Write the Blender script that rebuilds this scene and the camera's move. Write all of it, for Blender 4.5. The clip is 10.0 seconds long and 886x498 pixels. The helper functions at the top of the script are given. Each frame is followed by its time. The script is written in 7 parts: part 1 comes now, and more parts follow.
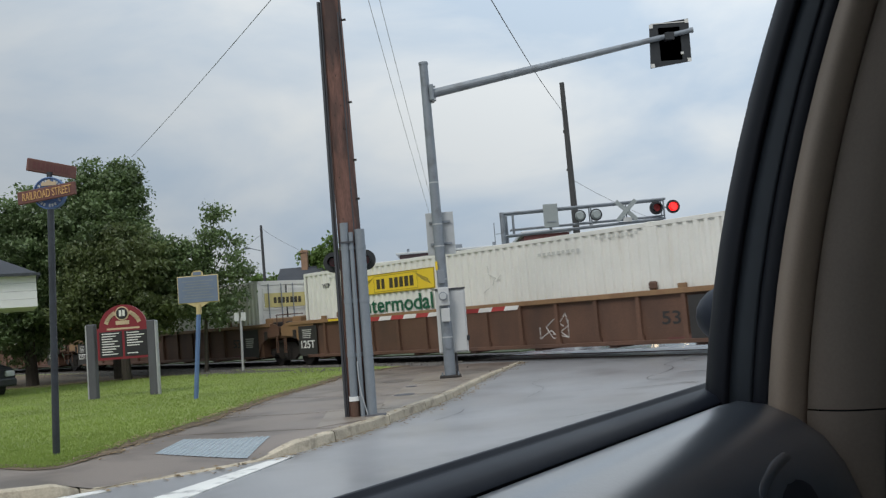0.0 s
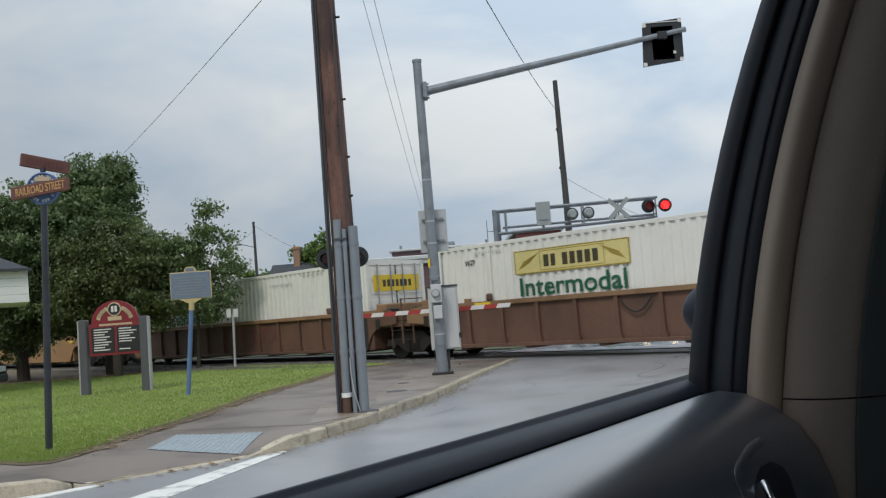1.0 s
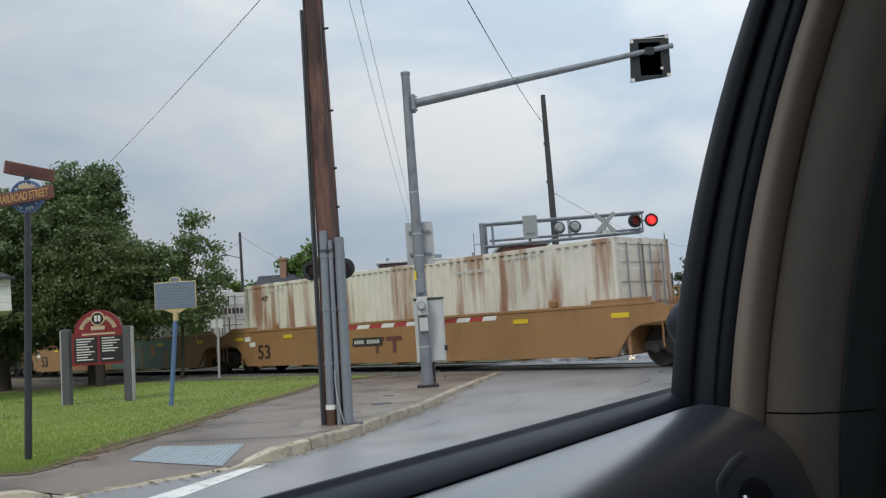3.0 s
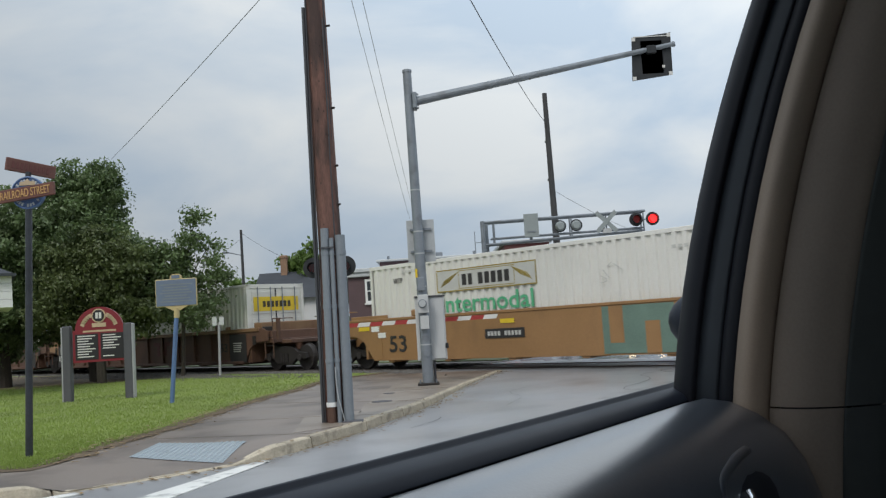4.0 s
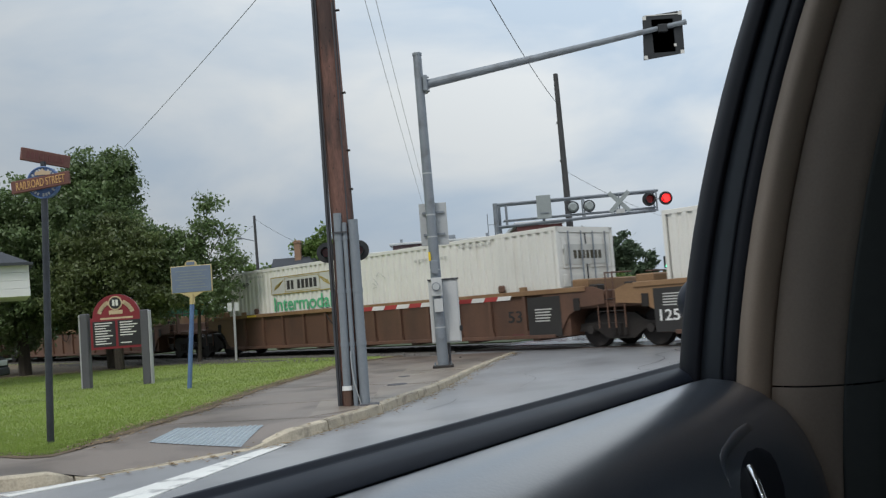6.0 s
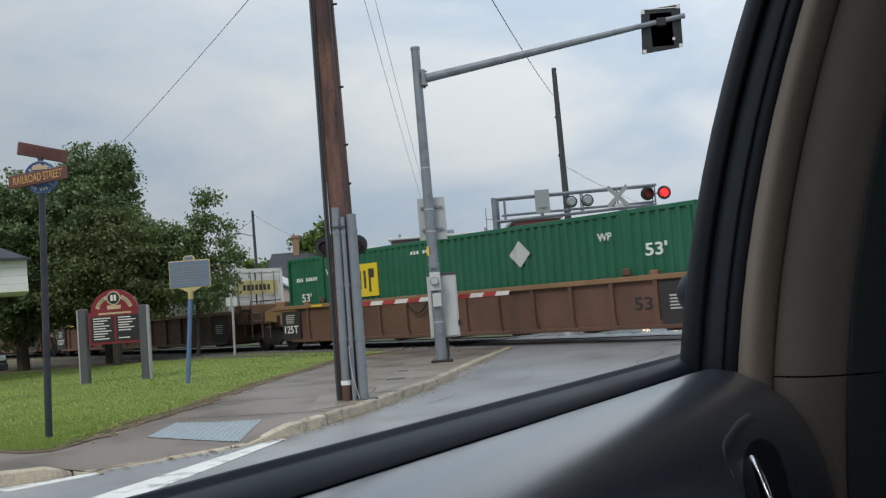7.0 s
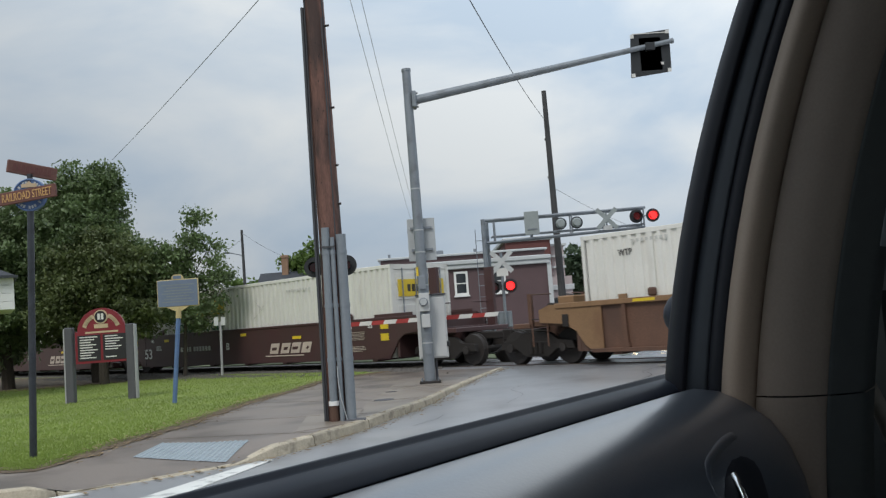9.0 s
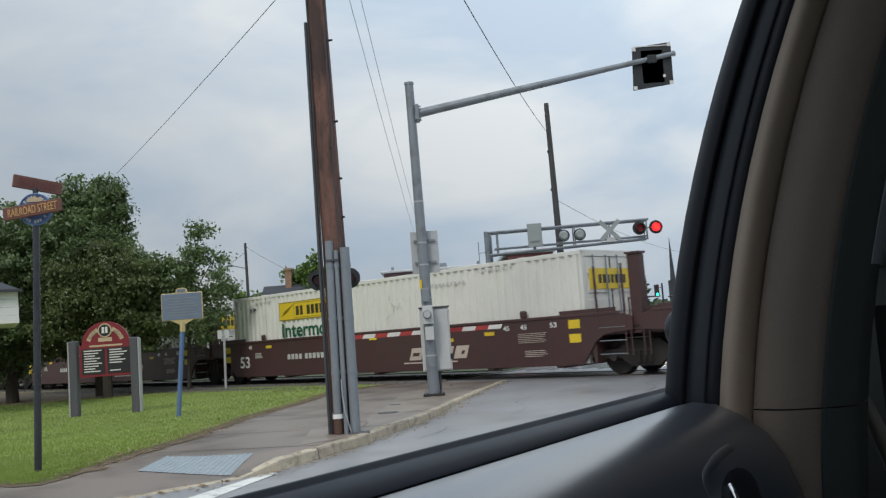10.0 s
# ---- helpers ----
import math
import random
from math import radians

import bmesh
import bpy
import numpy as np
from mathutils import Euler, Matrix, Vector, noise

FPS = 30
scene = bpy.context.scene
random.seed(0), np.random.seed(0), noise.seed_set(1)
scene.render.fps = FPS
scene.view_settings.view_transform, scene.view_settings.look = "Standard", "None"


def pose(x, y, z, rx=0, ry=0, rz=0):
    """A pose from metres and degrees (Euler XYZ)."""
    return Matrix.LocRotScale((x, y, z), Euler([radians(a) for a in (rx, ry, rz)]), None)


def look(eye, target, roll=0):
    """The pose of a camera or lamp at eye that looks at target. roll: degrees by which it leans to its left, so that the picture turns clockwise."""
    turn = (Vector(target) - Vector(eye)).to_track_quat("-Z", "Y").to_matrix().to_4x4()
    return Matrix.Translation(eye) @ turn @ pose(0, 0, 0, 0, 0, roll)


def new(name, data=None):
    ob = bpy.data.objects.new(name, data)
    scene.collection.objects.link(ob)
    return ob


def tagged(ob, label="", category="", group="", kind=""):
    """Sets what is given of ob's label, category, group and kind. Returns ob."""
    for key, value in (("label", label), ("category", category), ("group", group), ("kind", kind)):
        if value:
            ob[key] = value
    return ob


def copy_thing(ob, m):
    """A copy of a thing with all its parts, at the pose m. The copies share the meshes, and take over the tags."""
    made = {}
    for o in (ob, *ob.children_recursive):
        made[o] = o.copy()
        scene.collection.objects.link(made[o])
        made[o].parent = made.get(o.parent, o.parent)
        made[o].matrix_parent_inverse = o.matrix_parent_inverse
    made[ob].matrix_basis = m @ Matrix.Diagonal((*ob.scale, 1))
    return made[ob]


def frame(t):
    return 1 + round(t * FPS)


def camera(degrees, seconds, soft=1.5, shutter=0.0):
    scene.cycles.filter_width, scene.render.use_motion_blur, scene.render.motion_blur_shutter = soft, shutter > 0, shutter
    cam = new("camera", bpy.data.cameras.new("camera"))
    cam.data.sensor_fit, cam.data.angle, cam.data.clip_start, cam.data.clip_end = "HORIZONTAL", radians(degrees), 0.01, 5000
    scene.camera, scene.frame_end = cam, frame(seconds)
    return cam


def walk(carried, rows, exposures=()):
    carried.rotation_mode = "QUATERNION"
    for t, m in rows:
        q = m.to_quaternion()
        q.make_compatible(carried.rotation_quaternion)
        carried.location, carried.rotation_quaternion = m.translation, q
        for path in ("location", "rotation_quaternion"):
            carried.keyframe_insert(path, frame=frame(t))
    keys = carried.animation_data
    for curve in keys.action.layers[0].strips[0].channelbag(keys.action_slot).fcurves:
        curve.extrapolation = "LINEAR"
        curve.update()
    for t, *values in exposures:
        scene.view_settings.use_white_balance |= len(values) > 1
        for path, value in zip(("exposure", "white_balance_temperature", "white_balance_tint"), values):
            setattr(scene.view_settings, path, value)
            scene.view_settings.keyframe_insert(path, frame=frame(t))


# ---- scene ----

# ---------------------------------------------------------------- camera
cam = camera(53.21, 10.0, soft=1.3, shutter=0.05)
PATH = [
    (0.0, pose(-0.006, 0.054, 1.530, 94.28, 4.57, 0.43)),
    (0.5, pose(-0.007, 0.038, 1.529, 94.16, 4.44, 0.08)),
    (1.0, pose(-0.012, -0.001, 1.526, 94.06, 4.35, -0.08)),
    (1.5, pose(-0.014, 0.010, 1.512, 94.27, 4.31, -0.48)),
    (2.0, pose(-0.008, 0.031, 1.519, 94.51, 4.16, -0.78)),
    (2.5, pose(-0.003, 0.018, 1.523, 94.83, 3.98, -0.93)),
    (4.0, pose(-0.005, 0.025, 1.516, 94.71, 3.66, -0.92)),
    (4.5, pose(-0.006, 0.016, 1.524, 94.46, 3.92, -0.71)),
    (5.0, pose(-0.004, -0.002, 1.521, 94.22, 4.25, -0.16)),
    (5.5, pose(-0.002, -0.012, 1.521, 93.95, 4.42, 0.01)),
    (7.0, pose(-0.002, 0.004, 1.514, 93.31, 4.52, -0.11)),
    (7.5, pose(-0.001, 0.010, 1.513, 93.35, 4.41, -0.33)),
    (8.0, pose(-0.003, -0.031, 1.519, 93.57, 4.29, -0.39)),
    (8.5, pose(0.003, 0.011, 1.510, 94.03, 4.24, -0.71)),
    (9.0, pose(-0.003, -0.016, 1.512, 94.61, 4.14, -0.83)),
    (9.5, pose(0.002, -0.032, 1.517, 95.03, 4.21, -0.74)),
    (10.0, pose(-0.007, -0.054, 1.517, 95.42, 4.31, -0.61)),
]
walk(cam, PATH)

# ---------------------------------------------------------------- light
SUN_TURN, SUN_UP = 207.0, 47.0     # compass degrees from +y clockwise, height
EXPOSURE = 0.0
scene.view_settings.exposure = EXPOSURE


def make_world():
    w = bpy.data.worlds.new("cloudy_sky")
    scene.world = w
    w.use_nodes = True
    nt = w.node_tree
    nt.nodes.clear()
    N, L = nt.nodes.new, nt.links.new
    out, bg = N("ShaderNodeOutputWorld"), N("ShaderNodeBackground")
    sky = N("ShaderNodeTexSky")
    sky.sky_type, sky.sun_disc = "NISHITA", False
    sky.sun_elevation, sky.sun_rotation = radians(SUN_UP), radians(SUN_TURN)
    dim = N("ShaderNodeMix")
    dim.data_type, dim.blend_type = "RGBA", "MULTIPLY"
    dim.inputs[0].default_value = 1.0
    dim.inputs[7].default_value = (0.11, 0.11, 0.11, 1)
    L(sky.outputs[0], dim.inputs[6])
    co, mp = N("ShaderNodeTexCoord"), N("ShaderNodeMapping")
    mp.inputs[3].default_value = (1.0, 1.0, 2.3)
    L(co.outputs["Generated"], mp.inputs[0])
    big, fine = N("ShaderNodeTexNoise"), N("ShaderNodeTexNoise")
    big.inputs["Scale"].default_value, big.inputs["Detail"].default_value, big.inputs["Roughness"].default_value = 1.7, 7.0, 0.55
    big.inputs["Distortion"].default_value = 0.4
    fine.inputs["Scale"].default_value, fine.inputs["Detail"].default_value, fine.inputs["Distortion"].default_value = 3.0, 8.0, 0.35
    L(mp.outputs[0], big.inputs[0])
    L(mp.outputs[0], fine.inputs[0])
    # cloud tone: grey bellies and white edges
    tone = N("ShaderNodeValToRGB")
    e = tone.color_ramp.elements
    e[0].position, e[0].color = 0.38, (0.40, 0.485, 0.58, 1)
    e[1].position, e[1].color = 0.62, (0.60, 0.635, 0.655, 1)
    L(fine.outputs[0], tone.inputs[0])
    # overcast gradient, three times brighter overhead
    sep, mul = N("ShaderNodeSeparateXYZ"), N("ShaderNodeMath")
    L(co.outputs["Generated"], sep.inputs[0])
    mul.operation = "MULTIPLY_ADD"
    mul.use_clamp = False
    mul.inputs[1].default_value, mul.inputs[2].default_value = 1.15, 0.76
    mx = N("ShaderNodeMath")
    mx.operation = "MAXIMUM"
    mx.inputs[1].default_value = 0.0
    L(sep.outputs[2], mx.inputs[0])
    L(mx.outputs[0], mul.inputs[0])
    lit = N("ShaderNodeVectorMath")
    lit.operation = "SCALE"
    L(tone.outputs[0], lit.inputs[0])
    L(mul.outputs[0], lit.inputs["Scale"])
    # the cloud is brighter on the side where it is thin
    tilt = N("ShaderNodeVectorMath")
    tilt.operation = "DOT_PRODUCT"
    tilt.inputs[1].default_value = (0.80, 0.52, 0.30)
    L(co.outputs["Generated"], tilt.inputs[0])
    side = N("ShaderNodeMapRange")
    side.inputs[1].default_value, side.inputs[2].default_value = 0.1, 0.95
    side.inputs[3].default_value, side.inputs[4].default_value = 0.84, 1.42
    L(tilt.outputs["Value"], side.inputs[0])
    lit2 = N("ShaderNodeVectorMath")
    lit2.operation = "SCALE"
    L(lit.outputs[0], lit2.inputs[0])
    L(side.outputs[0], lit2.inputs["Scale"])
    lit = lit2
    # thin places where blue shows
    cover = N("ShaderNodeMapRange")
    cover.inputs[1].default_value, cover.inputs[2].default_value = 0.30, 0.42
    cover.inputs[3].default_value, cover.inputs[4].default_value = 0.72, 1.0
    L(big.outputs[0], cover.inputs[0])
    mix = N("ShaderNodeMix")
    mix.data_type = "RGBA"
    L(cover.outputs[0], mix.inputs[0])
    L(dim.outputs[2], mix.inputs[6])
    L(lit.outputs[0], mix.inputs[7])
    L(mix.outputs[2], bg.inputs[0])
    bg.inputs[1].default_value = 1.0
    L(bg.outputs[0], out.inputs[0])


make_world()
sun = new("sun", bpy.data.lights.new("sun", "SUN"))
sun.data.energy, sun.data.angle, sun.data.color = 1.45, radians(18), (1.0, 0.96, 0.9)
sun.matrix_world = look((30 * math.sin(radians(SUN_TURN)), 30 * math.cos(radians(SUN_TURN)), 30 * math.tan(radians(SUN_UP))), (0, 0, 0))


# ---------------------------------------------------------------- materials
def mat(name, base, rough=0.6, metal=0.0, vary=0.15, scale=3.0, bump=0.0, fine=40.0, streak=0.0, stain=None, stain_at=(0.55, 0.7), spec=0.5, rough_vary=0.1, random=0.0, stretch=(1, 1, 1)):
    m = bpy.data.materials.new(name)
    m.use_nodes = True
    nt = m.node_tree
    N, L = nt.nodes.new, nt.links.new
    b = nt.nodes["Principled BSDF"]
    b.inputs["Metallic"].default_value = metal
    b.inputs["Specular IOR Level"].default_value = spec
    co, mp = N("ShaderNodeTexCoord"), N("ShaderNodeMapping")
    mp.inputs[3].default_value = stretch
    L(co.outputs["Object"], mp.inputs[0])
    n1, n2 = N("ShaderNodeTexNoise"), N("ShaderNodeTexNoise")
    n1.inputs["Scale"].default_value, n1.inputs["Detail"].default_value = scale, 6
    n2.inputs["Scale"].default_value, n2.inputs["Detail"].default_value = fine, 4
    L(mp.outputs[0], n1.inputs[0])
    L(mp.outputs[0], n2.inputs[0])
    add = N("ShaderNodeMath")
    add.operation = "MULTIPLY_ADD"
    add.inputs[1].default_value = 0.45
    L(n2.outputs[0], add.inputs[0])
    half = N("ShaderNodeMath")
    half.operation = "MULTIPLY"
    half.inputs[1].default_value = 0.55
    L(n1.outputs[0], half.inputs[0])
    L(half.outputs[0], add.inputs[2])
    ramp = N("ShaderNodeValToRGB")
    e = ramp.color_ramp.elements
    e[0].position, e[1].position = 0.3, 0.7
    e[0].color = (*[max(0, c * (1 - vary)) for c in base], 1)
    e[1].color = (*[min(1, c * (1 + vary)) for c in base], 1)
    L(add.outputs[0], ramp.inputs[0])
    col = ramp.outputs[0]
    if stain:
        n3, r3, mx = N("ShaderNodeTexNoise"), N("ShaderNodeMapRange"), N("ShaderNodeMix")
        m3 = N("ShaderNodeMapping")
        m3.inputs[3].default_value = (1, 1, 1 - 0.88 * streak)
        L(co.outputs["Object"], m3.inputs[0])
        L(m3.outputs[0], n3.inputs[0])
        n3.inputs["Scale"].default_value, n3.inputs["Detail"].default_value = scale * 1.3, 8
        r3.inputs[1].default_value, r3.inputs[2].default_value = stain_at
        r3.inputs[4].default_value = 0.85
        L(n3.outputs[0], r3.inputs[0])
        mx.data_type = "RGBA"
        mx.inputs[7].default_value = (*stain, 1)
        L(r3.outputs[0], mx.inputs[0])
        L(col, mx.inputs[6])
        col = mx.outputs[2]
    if random:
        oi, hs, mr = N("ShaderNodeObjectInfo"), N("ShaderNodeHueSaturation"), N("ShaderNodeMapRange")
        mr.inputs[3].default_value, mr.inputs[4].default_value = 1 - random, 1 + random
        L(oi.outputs["Random"], mr.inputs[0])
        L(mr.outputs[0], hs.inputs["Value"])
        L(col, hs.inputs["Color"])
        col = hs.outputs[0]
    L(col, b.inputs["Base Color"])
    rr = N("ShaderNodeMapRange")
    rr.inputs[3].default_value, rr.inputs[4].default_value = max(0.02, rough - rough_vary), min(1, rough + rough_vary)
    L(n1.outputs[0], rr.inputs[0])
    L(rr.outputs[0], b.inputs["Roughness"])
    if bump:
        bp = N("ShaderNodeBump")
        bp.inputs["Strength"].default_value, bp.inputs["Distance"].default_value = min(1, bump * 10), 0.02 * bump * 10
        L(n2.outputs[0], bp.inputs["Height"])
        L(bp.outputs[0], b.inputs["Normal"])
    return m


def glow(name, colour, strength):
    m = bpy.data.materials.new(name)
    m.use_nodes = True
    b = m.node_tree.nodes["Principled BSDF"]
    b.inputs["Base Color"].default_value = (*colour, 1)
    b.inputs["Emission Color"].default_value = (*colour, 1)
    b.inputs["Emission Strength"].default_value = strength
    return m


def wet_asphalt(name, dull, sheen, spec):
    m = mat(name, (0.265, 0.268, 0.280), 0.5, 0, 0.2, 0.6, 0.010, 90, stain=(0.17, 0.17, 0.178), stain_at=(0.54, 0.74))
    nt = m.node_tree
    b = nt.nodes["Principled BSDF"]
    n = nt.nodes.new("ShaderNodeTexNoise")
    n.inputs["Scale"].default_value, n.inputs["Detail"].default_value = 0.35, 5
    co = nt.nodes.new("ShaderNodeTexCoord")
    nt.links.new(co.outputs["Object"], n.inputs[0])
    r = nt.nodes.new("ShaderNodeMapRange")
    r.inputs[1].default_value, r.inputs[2].default_value = 0.42, 0.66
    r.inputs[3].default_value, r.inputs[4].default_value = sheen, dull
    nt.links.new(n.outputs[0], r.inputs[0])
    nt.links.new(r.outputs[0], b.inputs["Roughness"])
    b.inputs["Specular IOR Level"].default_value = spec
    return m


M = {
    "asphalt": wet_asphalt("wet_asphalt", 0.46, 0.30, 0.6),
    "asphalt_wet": wet_asphalt("standing_wet_asphalt", 0.26, 0.16, 1.0),
    "walk": mat("damp_concrete_walk", (0.19, 0.153, 0.128), 0.42, 0, 0.2, 0.7, 0.015, 60, stain=(0.095, 0.075, 0.062), stain_at=(0.45, 0.62)),
    "pad": mat("damp_concrete_pad", (0.24, 0.20, 0.165), 0.42, 0, 0.2, 0.9, 0.012, 60, stain=(0.17, 0.135, 0.105), stain_at=(0.48, 0.66)),
    "kerb": mat("weathered_kerb_stone", (0.46, 0.40, 0.305), 0.65, 0, 0.3, 4.6, 0.04, 45, stain=(0.20, 0.17, 0.13), stain_at=(0.54, 0.72), random=0.12),
    "soil": mat("dark_soil", (0.115, 0.083, 0.05), 0.9, 0, 0.4, 2, 0.06, 30),
    "lawn": mat("lawn", (0.212, 0.266, 0.066), 0.85, 0, 0.28, 0.5, 0.06, 60, stain=(0.16, 0.2, 0.06), stain_at=(0.52, 0.7)),
    "blade": mat("grass_blade", (0.228, 0.305, 0.066), 0.7, 0, 0.35, 0.4, 0, 30),
    "far_ground": mat("far_ground", (0.10, 0.12, 0.06), 0.9, 0, 0.3, 0.05, 0, 2),
    "white_line": mat("worn_white_road_paint", (0.72, 0.72, 0.69), 0.5, 0, 0.1, 3, 0.01, 50, stain=(0.3, 0.3, 0.3), stain_at=(0.54, 0.66)),
    "ballast": mat("ballast", (0.13, 0.12, 0.11), 0.9, 0, 0.4, 5, 0.08, 25),
    "tie": mat("creosote_tie", (0.06, 0.05, 0.042), 0.85, 0, 0.3, 4, 0.03, 30),
    "rail": mat("worn_rail_steel", (0.16, 0.12, 0.1), 0.4, 0.8, 0.2, 3, 0, 30),
    "plate": mat("blue_grey_tactile_plate", (0.29, 0.34, 0.375), 0.5, 0, 0.15, 4, 0, 50, stain=(0.2, 0.22, 0.23), stain_at=(0.55, 0.7)),
    "pole_wood": mat("weathered_pole_wood", (0.155, 0.078, 0.060), 0.8, 0, 0.5, 2.6, 0.07, 18, stain=(0.046, 0.030, 0.027), stain_at=(0.48, 0.60), streak=0.86, stretch=(5, 5, 0.7)),
    "old_wood": mat("grey_weathered_wood", (0.060, 0.060, 0.062), 0.9, 0, 0.3, 3, 0.03, 20, stretch=(4, 4, 0.5)),
    "conduit": mat("grey_pvc_conduit", (0.20, 0.225, 0.25), 0.45, 0, 0.12, 2, 0, 30),
    "conduit_dark": mat("dark_grey_conduit", (0.055, 0.058, 0.065), 0.5, 0, 0.15, 2, 0, 30),
    "galv": mat("galvanised_steel", (0.235, 0.26, 0.29), 0.5, 0.35, 0.14, 2.5, 0.004, 40, stain=(0.165, 0.175, 0.19), stain_at=(0.5, 0.7)),
    "alu": mat("dull_aluminium", (0.46, 0.48, 0.49), 0.5, 0.4, 0.08, 3, 0, 40),
    "cabinet": mat("grey_painted_cabinet", (0.52, 0.53, 0.53), 0.5, 0.0, 0.08, 2, 0, 40, stain=(0.36, 0.36, 0.35), stain_at=(0.55, 0.75), streak=0.8),
    "black_paint": mat("black_paint", (0.022, 0.024, 0.027), 0.45, 0, 0.3, 4, 0, 30),
    "post_black": mat("black_painted_post", (0.03, 0.035, 0.042), 0.4, 0, 0.4, 6, 0.004, 25),
    "white_paint": mat("white_paint", (0.78, 0.78, 0.76), 0.5, 0, 0.05, 2, 0, 30),
    "red_refl": mat("red_reflective_band", (0.36, 0.04, 0.036), 0.5, 0, 0.12, 4, 0, 30),
    "white_refl": mat("white_reflective_band", (0.66, 0.65, 0.62), 0.5, 0, 0.06, 4, 0, 30),
    "red_off": mat("dark_red_lens", (0.10, 0.012, 0.014), 0.15, 0, 0.1, 5, 0, 30),
    "red_on": glow("lit_red_lens", (1.0, 0.02, 0.02), 3.0),
    "red_faded": mat("faded_red_paint", (0.125, 0.045, 0.040), 0.7, 0, 0.25, 3, 0, 30),
    "red_dim": glow("fading_red_lens", (0.20, 0.015, 0.015), 0.14),
    "green_on": glow("lit_green_lens", (0.02, 1.0, 0.45), 4.0),
    "lamp_on": glow("lit_headlamp", (1.0, 0.75, 0.4), 6.0),
    "lens_grey": mat("clear_grey_lens", (0.45, 0.47, 0.48), 0.2, 0, 0.1, 5, 0, 30),
    "sign_back": mat("dull_grey_sign_back", (0.30, 0.33, 0.33), 0.55, 0.2, 0.12, 3, 0, 40),
    "tar": mat("black_tar", (0.018, 0.018, 0.02), 0.5, 0, 0.2, 6, 0, 30),
    "wire_grey": mat("weathered_grey_cable", (0.16, 0.17, 0.18), 0.6, 0, 0.1, 4, 0, 30),
    "wire": mat("black_cable", (0.035, 0.035, 0.04), 0.6, 0, 0.1, 4, 0, 30),
    "box_white": mat("white_container_steel", (0.70, 0.69, 0.645), 0.5, 0, 0.06, 1.2, 0, 25, stain=(0.50, 0.45, 0.37), stain_at=(0.60, 0.84), streak=1.0, random=0.05),
    "box_rust": mat("rust_streaked_white_steel", (0.66, 0.63, 0.55), 0.6, 0, 0.1, 1.4, 0, 25, stain=(0.27, 0.12, 0.055), stain_at=(0.5, 0.62), streak=1.0),
    "box_green": mat("green_container_steel", (0.016, 0.115, 0.062), 0.5, 0, 0.14, 1.4, 0, 25, stain=(0.03, 0.14, 0.085), stain_at=(0.5, 0.8), streak=0.8),
    "sign_yellow": mat("yellow_sign_vinyl", (0.70, 0.50, 0.03), 0.45, 0, 0.06, 3, 0, 30, random=0.06),
    "sign_yellow_old": mat("faded_yellow_vinyl", (0.62, 0.53, 0.22), 0.6, 0, 0.14, 3, 0, 30),
    "sign_ink": mat("dark_sign_ink", (0.05, 0.04, 0.02), 0.5, 0, 0.1, 3, 0, 30),
    "sign_line": mat("olive_sign_line", (0.30, 0.22, 0.02), 0.5, 0, 0.1, 3, 0, 30),
    "sign_grey": mat("grey_sign_vinyl", (0.52, 0.52, 0.49), 0.5, 0, 0.1, 3, 0, 30),
    "letter_green": mat("green_letter_vinyl", (0.009, 0.095, 0.047), 0.5, 0, 0.1, 3, 0, 30),
    "letter_pale": mat("pale_green_letter_vinyl", (0.10, 0.42, 0.22), 0.5, 0, 0.1, 3, 0, 30),
    "letter_tan": mat("faded_tan_lettering", (0.50, 0.42, 0.36), 0.5, 0, 0.15, 3, 0, 30),
    "letter_white": mat("white_letter_vinyl", (0.74, 0.74, 0.72), 0.5, 0, 0.1, 3, 0, 30),
    "well_rust": mat("rust_brown_well_steel", (0.120, 0.062, 0.040), 0.65, 0, 0.28, 0.9, 0.004, 25, stain=(0.075, 0.042, 0.031), stain_at=(0.48, 0.68), streak=0.6, random=0.12),
    "well_ochre": mat("ochre_well_steel", (0.235, 0.138, 0.070), 0.6, 0, 0.2, 1.0, 0.003, 25, stain=(0.17, 0.085, 0.045), stain_at=(0.52, 0.74), streak=0.6, random=0.1),
    "well_tan": mat("tan_well_steel", (0.30, 0.165, 0.068), 0.55, 0, 0.12, 0.8, 0, 25, stain=(0.18, 0.10, 0.05), stain_at=(0.55, 0.8), streak=0.7),
    "well_maroon": mat("maroon_well_steel", (0.066, 0.030, 0.030), 0.5, 0, 0.14, 0.8, 0, 25, stain=(0.06, 0.036, 0.033), stain_at=(0.5, 0.75), streak=0.6),
    "panel_black": mat("black_stencil_panel", (0.028, 0.026, 0.025), 0.6, 0, 0.2, 3, 0, 30),
    "truck_steel": mat("grimy_truck_steel", (0.022, 0.018, 0.016), 0.75, 0.1, 0.35, 4, 0.01, 30),
    "wheel_steel": mat("grimy_wheel_steel", (0.032, 0.027, 0.025), 0.7, 0.1, 0.3, 5, 0, 30),
    "graffiti": mat("chalky_spray_paint", (0.55, 0.54, 0.52), 0.7, 0, 0.2, 3, 0, 30),
    "graffiti_teal": mat("teal_spray_paint", (0.13, 0.20, 0.16), 0.7, 0, 0.2, 2, 0, 30),
    "bark": mat("dark_bark", (0.055, 0.045, 0.036), 0.9, 0, 0.35, 5, 0.06, 20, stretch=(3, 3, 0.7)),
    "dead_leaf": mat("dead_leaf", (0.26, 0.185, 0.10), 0.8, 0, 0.5, 9, 0, 30),
    "leaf": mat("dark_green_leaf", (0.128, 0.182, 0.074), 0.45, 0, 0.6, 0.5, 0, 2.2),
